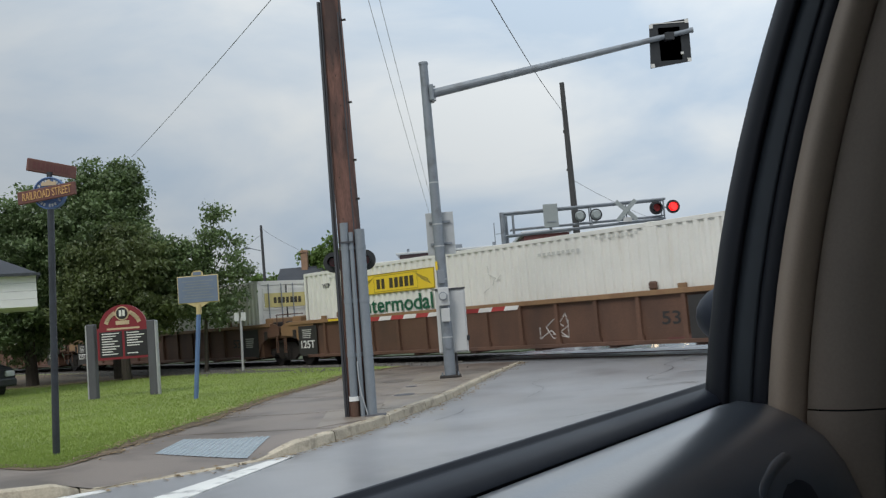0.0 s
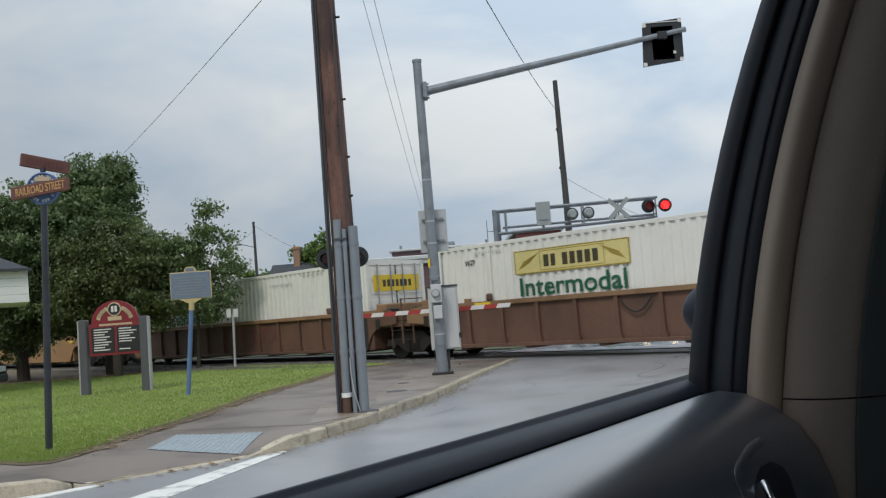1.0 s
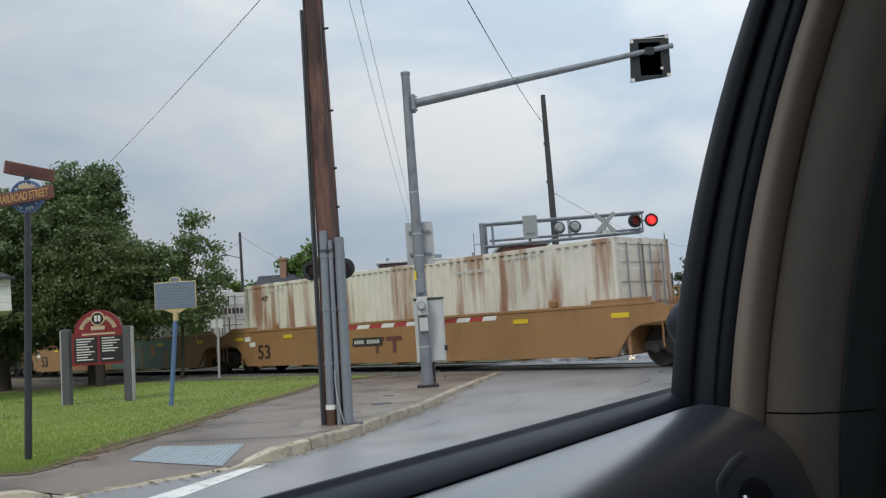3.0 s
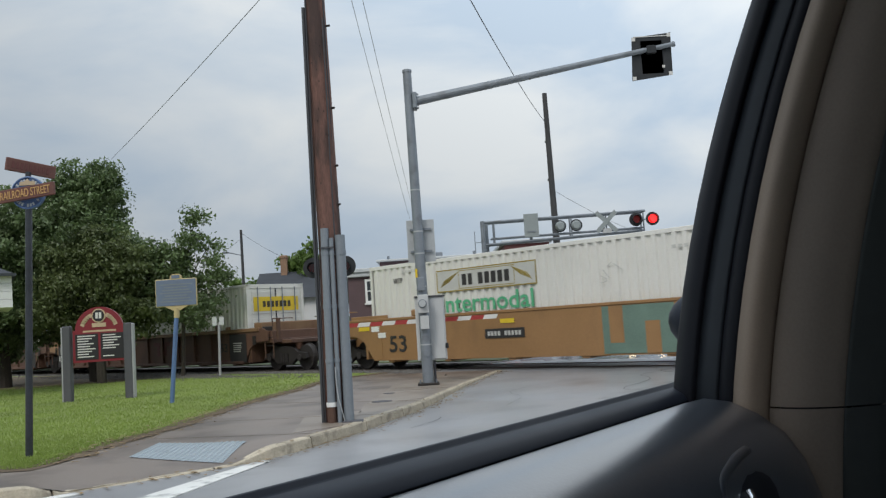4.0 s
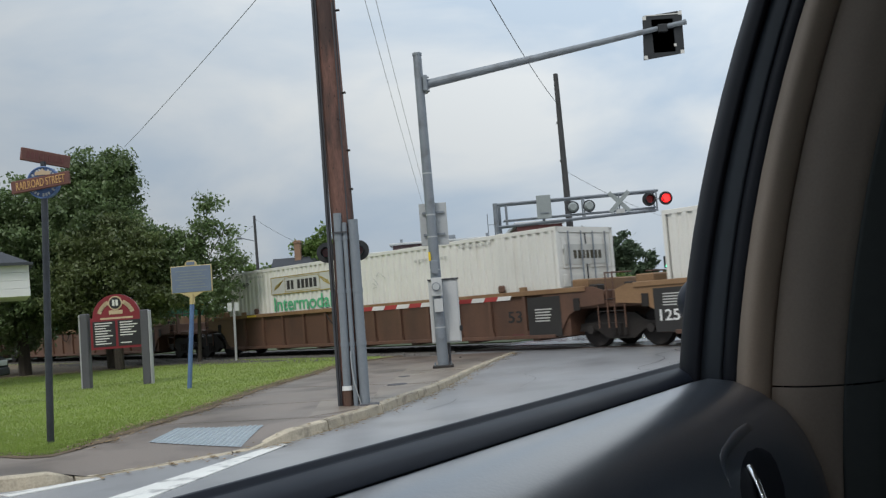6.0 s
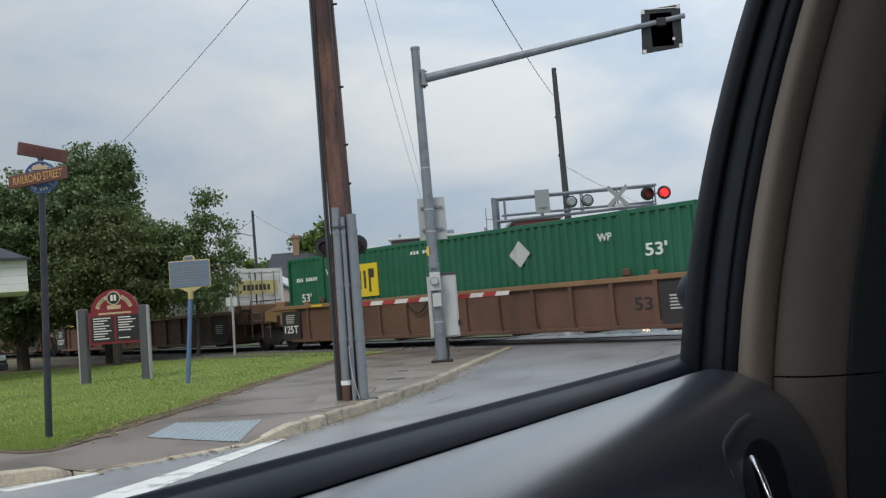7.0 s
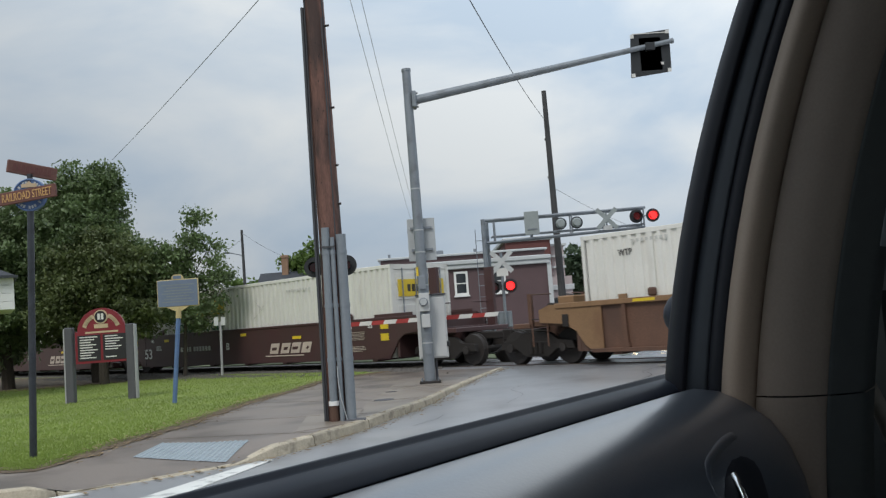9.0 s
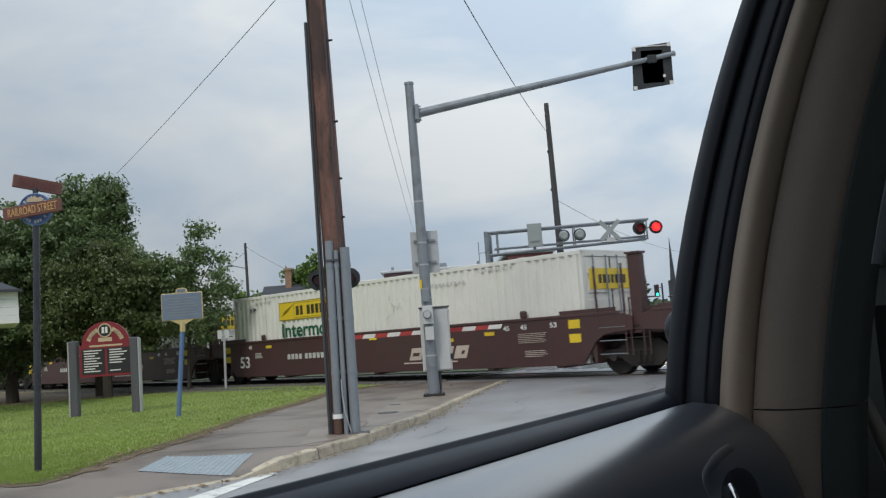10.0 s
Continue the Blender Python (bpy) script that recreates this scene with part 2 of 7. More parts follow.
    "leaf_olive": mat("olive_leaf", (0.112, 0.142, 0.052), 0.5, 0, 0.55, 0.5, 0, 2.2),
    "leaf_light": mat("light_green_leaf", (0.120, 0.190, 0.042), 0.6, 0, 0.4, 0.6, 0, 3),
    "leaf_far": mat("distant_leaf", (0.072, 0.108, 0.060), 0.7, 0, 0.4, 0.3, 0, 1.5),
    "brick_far": mat("maroon_painted_brick", (0.112, 0.072, 0.076), 0.8, 0, 0.15, 1, 0.01, 30),
    "brick_red": mat("red_brick", (0.13, 0.05, 0.045), 0.85, 0, 0.2, 1, 0.01, 30),
    "chimney": mat("orange_brick", (0.30, 0.185, 0.12), 0.85, 0, 0.25, 2, 0.02, 20),
    "roof_dark": mat("dark_shingle_roof", (0.045, 0.05, 0.06), 0.8, 0, 0.3, 1.5, 0.02, 20),
    "cornice": mat("pale_grey_cornice", (0.52, 0.54, 0.55), 0.6, 0, 0.1, 2, 0, 30),
    "siding": mat("white_siding", (0.70, 0.70, 0.70), 0.6, 0, 0.05, 2, 0, 30),
    "pink_wall": mat("pale_pink_wall", (0.44, 0.37, 0.37), 0.7, 0, 0.1, 1, 0, 30),
    "glass": mat("dark_window_glass", (0.03, 0.035, 0.04), 0.06, 0, 0.1, 2, 0, 30, spec=0.8),
    "board_red": mat("red_sign_board", (0.20, 0.015, 0.024), 0.45, 0, 0.1, 4, 0, 30),
    "board_black": mat("black_sign_panel", (0.022, 0.02, 0.022), 0.35, 0, 0.15, 4, 0, 30),
    "cream": mat("cream_paint", (0.52, 0.40, 0.26), 0.5, 0, 0.1, 4, 0, 30),
    "grey_post": mat("grey_weathered_post", (0.36, 0.36, 0.37), 0.8, 0, 0.2, 3, 0.02, 25, stretch=(4, 4, 0.6)),
    "dark_post": mat("dark_weathered_post", (0.085, 0.085, 0.095), 0.8, 0, 0.2, 3, 0.02, 25, stretch=(4, 4, 0.6)),
    "marker_blue": mat("slate_blue_marker", (0.145, 0.185, 0.26), 0.5, 0, 0.08, 4, 0, 40),
    "marker_gold": mat("gold_trim_paint", (0.50, 0.40, 0.20), 0.5, 0, 0.12, 5, 0, 30),
    "marker_post": mat("blue_painted_post", (0.10, 0.17, 0.33), 0.5, 0, 0.2, 5, 0, 30),
    "sign_wood": mat("brown_sign_wood", (0.135, 0.055, 0.042), 0.6, 0, 0.25, 5, 0.01, 30, stretch=(1, 5, 5)),
    "sign_blue": mat("blue_sign_disc", (0.075, 0.13, 0.27), 0.5, 0, 0.12, 5, 0, 30),
    "sign_gold": mat("ochre_lettering", (0.55, 0.33, 0.13), 0.5, 0, 0.1, 5, 0, 30),
    "car_black": mat("grained_black_vinyl", (0.026, 0.036, 0.054), 0.36, 0, 0.2, 6, 0.009, 320, spec=1.0, rough_vary=0.05),
    "car_seal": mat("black_rubber_seal", (0.006, 0.0075, 0.012), 0.55, 0, 0.15, 8, 0, 60, spec=0.22),
    "car_sill": mat("blue_black_sill_rubber", (0.011, 0.015, 0.025), 0.5, 0, 0.12, 8, 0, 60, spec=0.2),
    "car_edge": mat("dark_grey_green_plastic", (0.040, 0.046, 0.046), 0.6, 0, 0.1, 8, 0, 60, spec=0.3),
    "car_belt": mat("grey_beige_belt_webbing", (0.16, 0.15, 0.125), 0.6, 0, 0.1, 20, 0.002, 200),
    "car_strip": mat("dark_grey_door_frame", (0.017, 0.022, 0.029), 0.5, 0, 0.15, 8, 0, 60, spec=0.3),
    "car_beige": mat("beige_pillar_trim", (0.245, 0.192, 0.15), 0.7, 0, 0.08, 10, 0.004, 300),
    # darker copy of the pillar beige, with shade put into its colour
    "car_beige_shaded": mat("shaded_beige_fabric_trim", (0.182, 0.148, 0.120), 0.8, 0, 0.1, 10, 0.005, 300),
    "car_paint": mat("dark_car_paint", (0.03, 0.032, 0.038), 0.25, 0.3, 0.1, 3, 0, 30),
    "car_grey": mat("grey_headliner", (0.20, 0.185, 0.165), 0.9, 0, 0.06, 8, 0.002, 200),
    "chrome": mat("chrome", (0.75, 0.76, 0.78), 0.15, 1.0, 0.03, 3, 0, 30),
    "tyre": mat("tyre_rubber", (0.02, 0.02, 0.021), 0.8, 0, 0.2, 5, 0, 30),
}


# polish on the vinyl, and leaves that let some light through
polished = M["car_black"].node_tree.nodes["Principled BSDF"]
M["car_black"].node_tree.links.new(polished.inputs["Normal"].links[0].from_socket, polished.inputs["Coat Normal"])
polished.inputs["Coat Weight"].default_value, polished.inputs["Coat Roughness"].default_value, polished.inputs["Coat IOR"].default_value = 1.0, 0.26, 1.95
for key in ("leaf", "leaf_olive", "leaf_light", "leaf_far", "blade"):
    nt = M[key].node_tree
    b, out = nt.nodes["Principled BSDF"], nt.nodes["Material Output"]
    thin, both = nt.nodes.new("ShaderNodeBsdfTranslucent"), nt.nodes.new("ShaderNodeMixShader")
    nt.links.new(b.inputs["Base Color"].links[0].from_socket, thin.inputs[0])
    both.inputs[0].default_value = 0.30
    nt.links.new(b.outputs[0], both.inputs[1])
    nt.links.new(thin.outputs[0], both.inputs[2])
    nt.links.new(both.outputs[0], out.inputs[0])


# ---------------------------------------------------------------- mesh tools
def part(name, bm, material, parent=None, label="", smooth=False):
    """Links a bmesh as one mesh object, under a thing or a part where one is given."""
    me = bpy.data.meshes.new(name)
    bmesh.ops.recalc_face_normals(bm, faces=bm.faces)
    bm.to_mesh(me)
    bm.free()
    return shown(name, me, material, parent, label, smooth)


def shown(name, me, material, parent=None, label="", smooth=False):
    if material and not me.materials:
        me.materials.append(M[material])
    if smooth:
        for p in me.polygons:
            p.use_smooth = True
    ob = new(name, me)
    if parent:
        ob.parent = parent
    return tagged(ob, label) if label else ob


def thing(name, m=None, label="", category="", group="", kind=""):
    ob = new(name)
    if m:
        ob.matrix_basis = m
    return tagged(ob, label, category, group, kind)


def box(bm, x0, x1, y0, y1, z0, z1, bevel=0.0, m=None):
    r = bmesh.ops.create_cube(bm, size=1.0, matrix=Matrix.Translation(((x0 + x1) / 2, (y0 + y1) / 2, (z0 + z1) / 2)) @ Matrix.Diagonal((abs(x1 - x0), abs(y1 - y0), abs(z1 - z0), 1)))
    v = r["verts"]
    if bevel:
        ed = list({e for a in v for e in a.link_edges})
        got = bmesh.ops.bevel(bm, geom=ed, offset=bevel, segments=1, affect="EDGES", profile=0.5)
        v = list({a for a in got["verts"]} | {a for a in v if a.is_valid})
    if m:
        bmesh.ops.transform(bm, matrix=m, verts=[a for a in v if a.is_valid])
    return bm


def rod(bm, p0, p1, r0, r1=None, seg=12, caps=True):
    p0, p1 = Vector(p0), Vector(p1)
    d = p1 - p0
    m = Matrix.Translation((p0 + p1) / 2) @ d.to_track_quat("Z", "Y").to_matrix().to_4x4()
    bmesh.ops.create_cone(bm, cap_ends=caps, segments=seg, radius1=r0, radius2=r0 if r1 is None else r1, depth=d.length, matrix=m)
    return bm


def tube(bm, pts, r, seg=6):
    """One connected round line through pts."""
    pts = [Vector(p) for p in pts]
    rings = []
    for i, p in enumerate(pts):
        d = (pts[min(len(pts) - 1, i + 1)] - pts[max(0, i - 1)]).normalized()
        side = d.cross(Vector((0.013, 0.021, 1.0)) if abs(d.z) < 0.9 else Vector((0, 1, 0))).normalized()
        up = side.cross(d)
        rings.append([bm.verts.new(p + (side * math.cos(a) + up * math.sin(a)) * r) for a in [k * math.tau / seg for k in range(seg)]])
    for a, b in zip(rings, rings[1:]):
        for k in range(seg):
            bm.faces.new((a[k], a[(k + 1) % seg], b[(k + 1) % seg], b[k]))
    bm.faces.new(rings[0][::-1])
    bm.faces.new(rings[-1])
    return bm


def boxm(*a, **k):
    return box(bmesh.new(), *a, **k)


def rodm(*a, **k):
    return rod(bmesh.new(), *a, **k)


def prism(bm, pts, z0, z1):
    """An upright block over the outline pts (x, y)."""
    lo, hi = [bm.verts.new((x, y, z0)) for x, y in pts], [bm.verts.new((x, y, z1)) for x, y in pts]
    bm.faces.new(hi)
    bm.faces.new(lo[::-1])
    n = len(pts)
    for i in range(n):
        bm.faces.new((lo[i], lo[(i + 1) % n], hi[(i + 1) % n], hi[i]))
    return bm


def plate(bm, pts, y0, y1):
    """A plate over the outline pts (x, z), from y0 to y1."""
    a, b = [bm.verts.new((x, y0, z)) for x, z in pts], [bm.verts.new((x, y1, z)) for x, z in pts]
    bm.faces.new(a)
    bm.faces.new(b[::-1])
    n = len(pts)
    for i in range(n):
        bm.faces.new((a[i], b[i], b[(i + 1) % n], a[(i + 1) % n]))
    return bm


def words(name, text, size, material, parent, m, label="", squeeze=1.0, thick=0.004):
    """Lettering as a mesh, standing in its own x-z plane and read from -y."""
    cu = bpy.data.curves.new(name, "FONT")
    cu.body, cu.size, cu.extrude, cu.align_x, cu.align_y = text, size, thick, "LEFT", "BOTTOM_BASELINE"
    cu.resolution_u = 4
    cu.offset = 0.014 * size if label != "ochre words RAILROAD STREET" else 0.0
    ob = bpy.data.objects.new(name, cu)
    me = bpy.data.meshes.new_from_object(ob)
    bpy.data.objects.remove(ob)
    me.transform(m @ pose(0, 0, 0, 90, 0, 0) @ Matrix.Diagonal((squeeze, 1, 1, 1)))
    return shown(name, me, material, parent, label)


def bars(bm, x0, x1, z0, z1, y, n, seed=1, gap=0.25, depth=0.006, ragged=0.3):
    """n plain bars, one under another, in the x-z plane at y."""
    rnd = random.Random(seed)
    h = (z1 - z0) / n
    for i in range(n):
        w = (x1 - x0) * (1 - ragged * rnd.random())
        box(bm, x0, x0 + w, y - depth, y, z1 - h * (i + 1) + h * gap, z1 - h * i - h * gap * 0.4)
    return bm


# ---------------------------------------------------------------- frames of reference
TURN = 44.95
UX, UY = math.cos(radians(TURN)), -math.sin(radians(TURN))     # along the track, the way the train goes
NX, NY = math.sin(radians(TURN)), math.cos(radians(TURN))      # across it, away from the viewer
TRACK_OFF, RAIL_Z = 19.93, 0.14
TRACK = Matrix(((UX, NX, 0, NX * TRACK_OFF), (UY, NY, 0, NY * TRACK_OFF), (0, 0, 1, 0), (0, 0, 0, 1)))
CAR_TURN = 36.0
FX, FY = math.sin(radians(CAR_TURN)), math.cos(radians(CAR_TURN))
# the car's own space: x ahead, y left, z up
CAR = Matrix(((FX, -FY, 0, 0), (FY, FX, 0, 0), (0, 0, 1, 0), (0, 0, 0, 1)))


def across(x, y):
    return x * NX + y * NY


def road_z(x, y):
    """The road lifts a little to the crossing."""
    t = min(1, max(0, (across(x, y) - 9) / 8.5))
    return 0.115 * t * t * (3 - 2 * t)


# ---------------------------------------------------------------- ground, road, walk, lawn
KERB = [(-9.0, 8.6), (-5.5, 8.9), (-4.57, 9.0), (-4.16, 9.12), (-3.8, 9.47), (-3.15, 9.93), (-2.41, 10.52), (-1.88, 11.25), (-1.53, 12.04), (-1.14, 12.95), (-0.71, 14.36), (-0.17, 15.97), (0.66, 19.4), (1.85, 23.9)]
EDGE = [(-9.0, 12.3), (-5.5, 10.75), (-4.72, 10.44), (-4.56, 11.19), (-4.42, 12.64), (-4.12, 14.46), (-3.82, 17.88), (-3.2, 21.56), (-2.75, 24.4), (-1.3, 26.2)]


def ribbon(bm, rows):
    """A skin over rows of points of equal length."""
    vs = [[bm.verts.new(p) for p in r] for r in rows]
    for a, b in zip(vs, vs[1:]):
        for i in range(len(a) - 1):
            bm.faces.new((a[i], a[i + 1], b[i + 1], b[i]))
    return bm


def smooth_line(pts, step):
    """A line through pts with rounded bends, in steps of about that length."""
    out = []
    for i in range(len(pts) - 1):
        p = [Vector(pts[max(0, min(len(pts) - 1, i + k))]) for k in (-1, 0, 1, 2)]
        n = max(1, round((p[2] - p[1]).length / step))
        for j in range(n):
            t = j / n
            out.append(0.5 * (2 * p[1] + (p[2] - p[0]) * t + (2 * p[0] - 5 * p[1] + 4 * p[2] - p[3]) * t * t + (3 * p[1] - p[0] - 3 * p[2] + p[3]) * t ** 3))
    return out + [Vector(pts[-1])]


def make_ground():
    bm = bmesh.new()
    prism(bm, [(-1500, -1500), (1500, -1500), (1500, 1500), (-1500, 1500)], -0.4, -0.06)
    tagged(part("ground", bm, "far_ground"), "flat green and brown ground reaching the horizon", "ground", kind="structure")
    xs, ys = np.arange(-16, 36.1, 0.65), np.arange(-16, 62.1, 0.65)
    verts = [(x, y, road_z(x, y) + 0.006 * noise.noise(Vector((x * 0.4, y * 0.4, 0)))) for y in ys for x in xs]
    w = len(xs)
    faces = [(j * w + i, j * w + i + 1, (j + 1) * w + i + 1, (j + 1) * w + i) for j in range(len(ys) - 1) for i in range(w - 1)]
    me = bpy.data.meshes.new("road")
    me.from_pydata(verts, [], faces)
    for line, wide in (([(4.0, 23.97), (4.29, 23.24), (4.79, 22.79), (5.32, 22.55), (5.8, 21.8), (6.6, 21.2)], 0.013), ([(6.2, 21.3), (5.4, 20.34), (4.97, 19.8), (4.46, 19.01), (4.46, 18.44), (4.35, 17.87), (3.96, 17.18), (3.64, 16.77), (3.5, 16.36), (3.6, 16.12), (3.8, 15.95)], 0.016), ([(-0.36, 13.1), (-0.19, 13.42), (0.03, 13.89), (0.1, 14.3)], 0.014), ([(1.2, 15.2), (1.6, 16.4), (1.5, 17.5), (2.0, 18.4)], 0.008)):
        pts = smooth_line([(x, y, 0) for x, y in line], 0.1)
        rows = []
        for k, p in enumerate(pts):
            d = (pts[min(k + 1, len(pts) - 1)] - pts[max(k - 1, 0)]).normalized()
            n = Vector((-d.y, d.x, 0)) * wide * (0.35 + 0.9 * abs(noise.noise(p * 2.3)))
            rows.append([tuple(p + n * s + Vector((0, 0, road_z(p.x, p.y) + 0.010))) for s in (-1, 1)])
        tagged(part("tar_seam", ribbon(bmesh.new(), rows), "tar"), "thin black tar seam in the wet road", "road seam", kind="structure")
    far = [f for f in faces if across(*verts[f[0]][:2]) > 21.6]
    me.clear_geometry()
    me.from_pydata(verts, [], [f for f in faces if across(*verts[f[0]][:2]) <= 21.6])
    me2 = bpy.data.meshes.new("road_beyond")
    me2.from_pydata(verts, [], far)
    tagged(shown("road_beyond", me2, "asphalt_wet", smooth=True), "shining wet asphalt road beyond the crossing", "road", kind="structure")
    tagged(shown("road", me, "asphalt", smooth=True), "dark wet asphalt road with damp patches and cracks", "road", kind="structure")


def kerb_top(i_x, i_y):
    """The kerb dips to the road where the walk comes down to it."""
    d = min(1, max(0, (-3.85 - i_x) / 0.32, (i_x + 2.45) / 0.52))
    return 0.022 + 0.118 * d * d * (3 - 2 * d)


def make_walk():
    edge, kerb = smooth_line(EDGE, 0.4), smooth_line(KERB, 0.4)
    verts, faces, n, rows = [], [], 60, 7
    def at(line, t):
        lens = [0.0]
        for a, b in zip(line, line[1:]):
            lens.append(lens[-1] + (b - a).length)
        s = t * lens[-1]
        k = max(i for i in range(len(line) - 1) if lens[i] <= s + 1e-9)
        f = (s - lens[k]) / max(1e-6, lens[k + 1] - lens[k])
        return line[k].lerp(line[k + 1], min(1, f))
    for i in range(n + 1):
        a, b = at(edge, i / n), at(kerb, i / n)
        for j in range(rows + 1):
            p = a.lerp(b, j / rows)
            zk = kerb_top(b.x, b.y) - 0.004
            f = max(0, (j / rows - 0.35) / 0.65)
            verts.append((p.x, p.y, 0.125 + (zk - 0.125) * f + 0.004 * noise.noise(Vector((p.x, p.y, 3)))))
    for i in range(n):
        for j in range(rows):
            k = i * (rows + 1) + j
            faces.append((k, k + rows + 1, k + rows + 2, k + 1))
    me = bpy.data.meshes.new("pavement")
    me.from_pydata(verts, [], faces)
    ob = tagged(shown("pavement", me, "walk", smooth=True), "damp grey-brown concrete sidewalk beside the lawn", "sidewalk", kind="structure")
    # kerb stones
    line = smooth_line(KERB, 0.1)
    kerb_ob = thing("kerb", None, "row of weathered pale stone kerb blocks along the road", "kerb", kind="structure")
    chunk = 17
    for c in range(0, len(line) - 1, chunk):
        seg = line[c:c + chunk + 1]
        if len(seg) < 2:
            continue
        bm = bmesh.new()
        prev = None
        last = len(seg) - 1
        for i, p in enumerate(seg):
            d = (seg[min(last, i + 1)] - seg[max(0, i - 1)]).normalized()
            side = Vector((d.y, -d.x))          # towards the road
            q = p + d * (0.012 if i == 0 else (-0.012 if i == last else 0))
            zt = kerb_top(p.x, p.y) + 0.004 * noise.noise(Vector((p.x * 3, p.y * 3, 0)))
            zb = road_z(p.x, p.y) - 0.1
            o, inn = q + side * 0.02, q - side * (0.05 + 0.6 * (kerb_top(p.x, p.y) - 0.02))
            ring = [(inn.x, inn.y, zb), (inn.x, inn.y, zt), ((q - side * 0.01).x, (q - side * 0.01).y, zt), ((q + side * 0.012).x, (q + side * 0.012).y, zt - 0.018), (o.x + side.x * 0.02, o.y + side.y * 0.02, zb)]
            ring = [bm.verts.new(v) for v in ring]
            if prev:
                for k in range(5):
                    bm.faces.new((prev[k], prev[(k + 1) % 5], ring[(k + 1) % 5], ring[k]))
            else:
                bm.faces.new(ring)
            prev = ring
        bm.faces.new(prev[::-1])
        part("kerb_stone", bm, "kerb", kerb_ob)
    # paler concrete slabs round the pole and the mast
    slabs = thing("concrete_slabs", None, "pale damp concrete slabs set in the sidewalk", "slab", kind="structure")
    for a, b, c, d in (((-1.95, 12.3), (-1.25, 12.9), (-1.2, 14.9), (-2.1, 14.6)), ((-1.2, 13.05), (-0.62, 14.6), (-0.2, 16.4), (-1.25, 16.2)), ((-1.2, 16.25), (-0.18, 16.45), (0.5, 18.9), (-1.0, 18.8)), ((-1.0, 18.85), (0.5, 18.95), (1.0, 21.2), (-0.9, 21.2))):
        bm = prism(bmesh.new(), [a, b, c, d], 0.09, 0.138)
        part("slab", bm, "pad", slabs)
    # grass
    lawn = [(p.x, p.y) for p in edge] + [(-3.0, 28.2), (-9.0, 34.2), (-30, 55), (-60, 55), (-60, 14), (-20, 16.5)]
    bm = prism(bmesh.new(), lawn, -0.05, 0.132)
    tagged(part("lawn", bm, "lawn"), "short mown green lawn beside the sidewalk", "lawn", kind="structure")
    # dark sheet over the lawn's back, with the trees' shade put into its colour
    bm = prism(bmesh.new(), [(-9.3, 33.2), (-11.0, 32.0), (-14.0, 31.3), (-20.0, 31.8), (-30.0, 34.0), (-30.0, 54.0), (-9.5, 34.3)], 0.05, 0.14)
    tagged(part("tree_shade_bed", bm, "soil"), "dark soil-coloured sheet painting in the shade under the trees", "soil", kind="structure")
    rnd = random.Random(4)
    verts, faces = [], []
    def inside(x, y):
        hit = False
        for (x1, y1), (x2, y2) in zip(lawn, lawn[1:] + lawn[:1]):
            if (y1 > y) != (y2 > y) and x < (x2 - x1) * (y - y1) / (y2 - y1) + x1:
                hit = not hit
        return hit
    while len(faces) < 120000:
        y = 10.3 + 22 * rnd.random() ** 1.7
        x = -2.0 - rnd.random() * (3.5 + (y - 9) * 0.75)
        if not inside(x, y) or across(x, y) > 17.6:
            continue
        h, a, w = 0.016 + 0.034 * rnd.random(), rnd.random() * 6.28, 0.004 + 0.003 * rnd.random() * (1 + 0.12 * (y - 10))
        if rnd.random() < 0.004:
            h *= 2.2
        dx, dy, lx, ly = math.cos(a) * w, math.sin(a) * w, rnd.uniform(-1, 1) * h * 0.6, rnd.uniform(-1, 1) * h * 0.6
        k = len(verts)
        verts += [(x - dx, y - dy, 0.128), (x + dx, y + dy, 0.128), (x + lx, y + ly, 0.13 + h)]
        faces.append((k, k + 1, k + 2))
    me = bpy.data.meshes.new("grass")
    me.from_pydata(verts, [], faces)
    tagged(shown("grass", me, "blade"), "short green grass blades of the lawn", "grass", kind="stuff")
    # worn strip of soil and dead leaves along the lawn's edge
    bm = bmesh.new()
    prev = None
    for i, p in enumerate(edge):
        q = edge[min(len(edge) - 1, i + 1)] - edge[max(0, i - 1)]
        q = Vector((q.y, -q.x)).normalized()
        w = 0.14 + 0.20 * noise.noise(Vector((p.x * 2.3, p.y * 2.3, 7)))
        a, b = p - q * (0.14 + 0.12 * noise.noise(Vector((p.x * 3, p.y * 3, 1)))), p + q * max(0.03, w)
        pair = (bm.verts.new((a.x, a.y, 0.150)), bm.verts.new((b.x, b.y, 0.134)))
        if prev:
            bm.faces.new((prev[0], prev[1], pair[1], pair[0]))
        prev = pair
    tagged(part("soil_strip", bm, "soil"), "dark strip of bare soil along the lawn's edge", "soil", kind="structure")


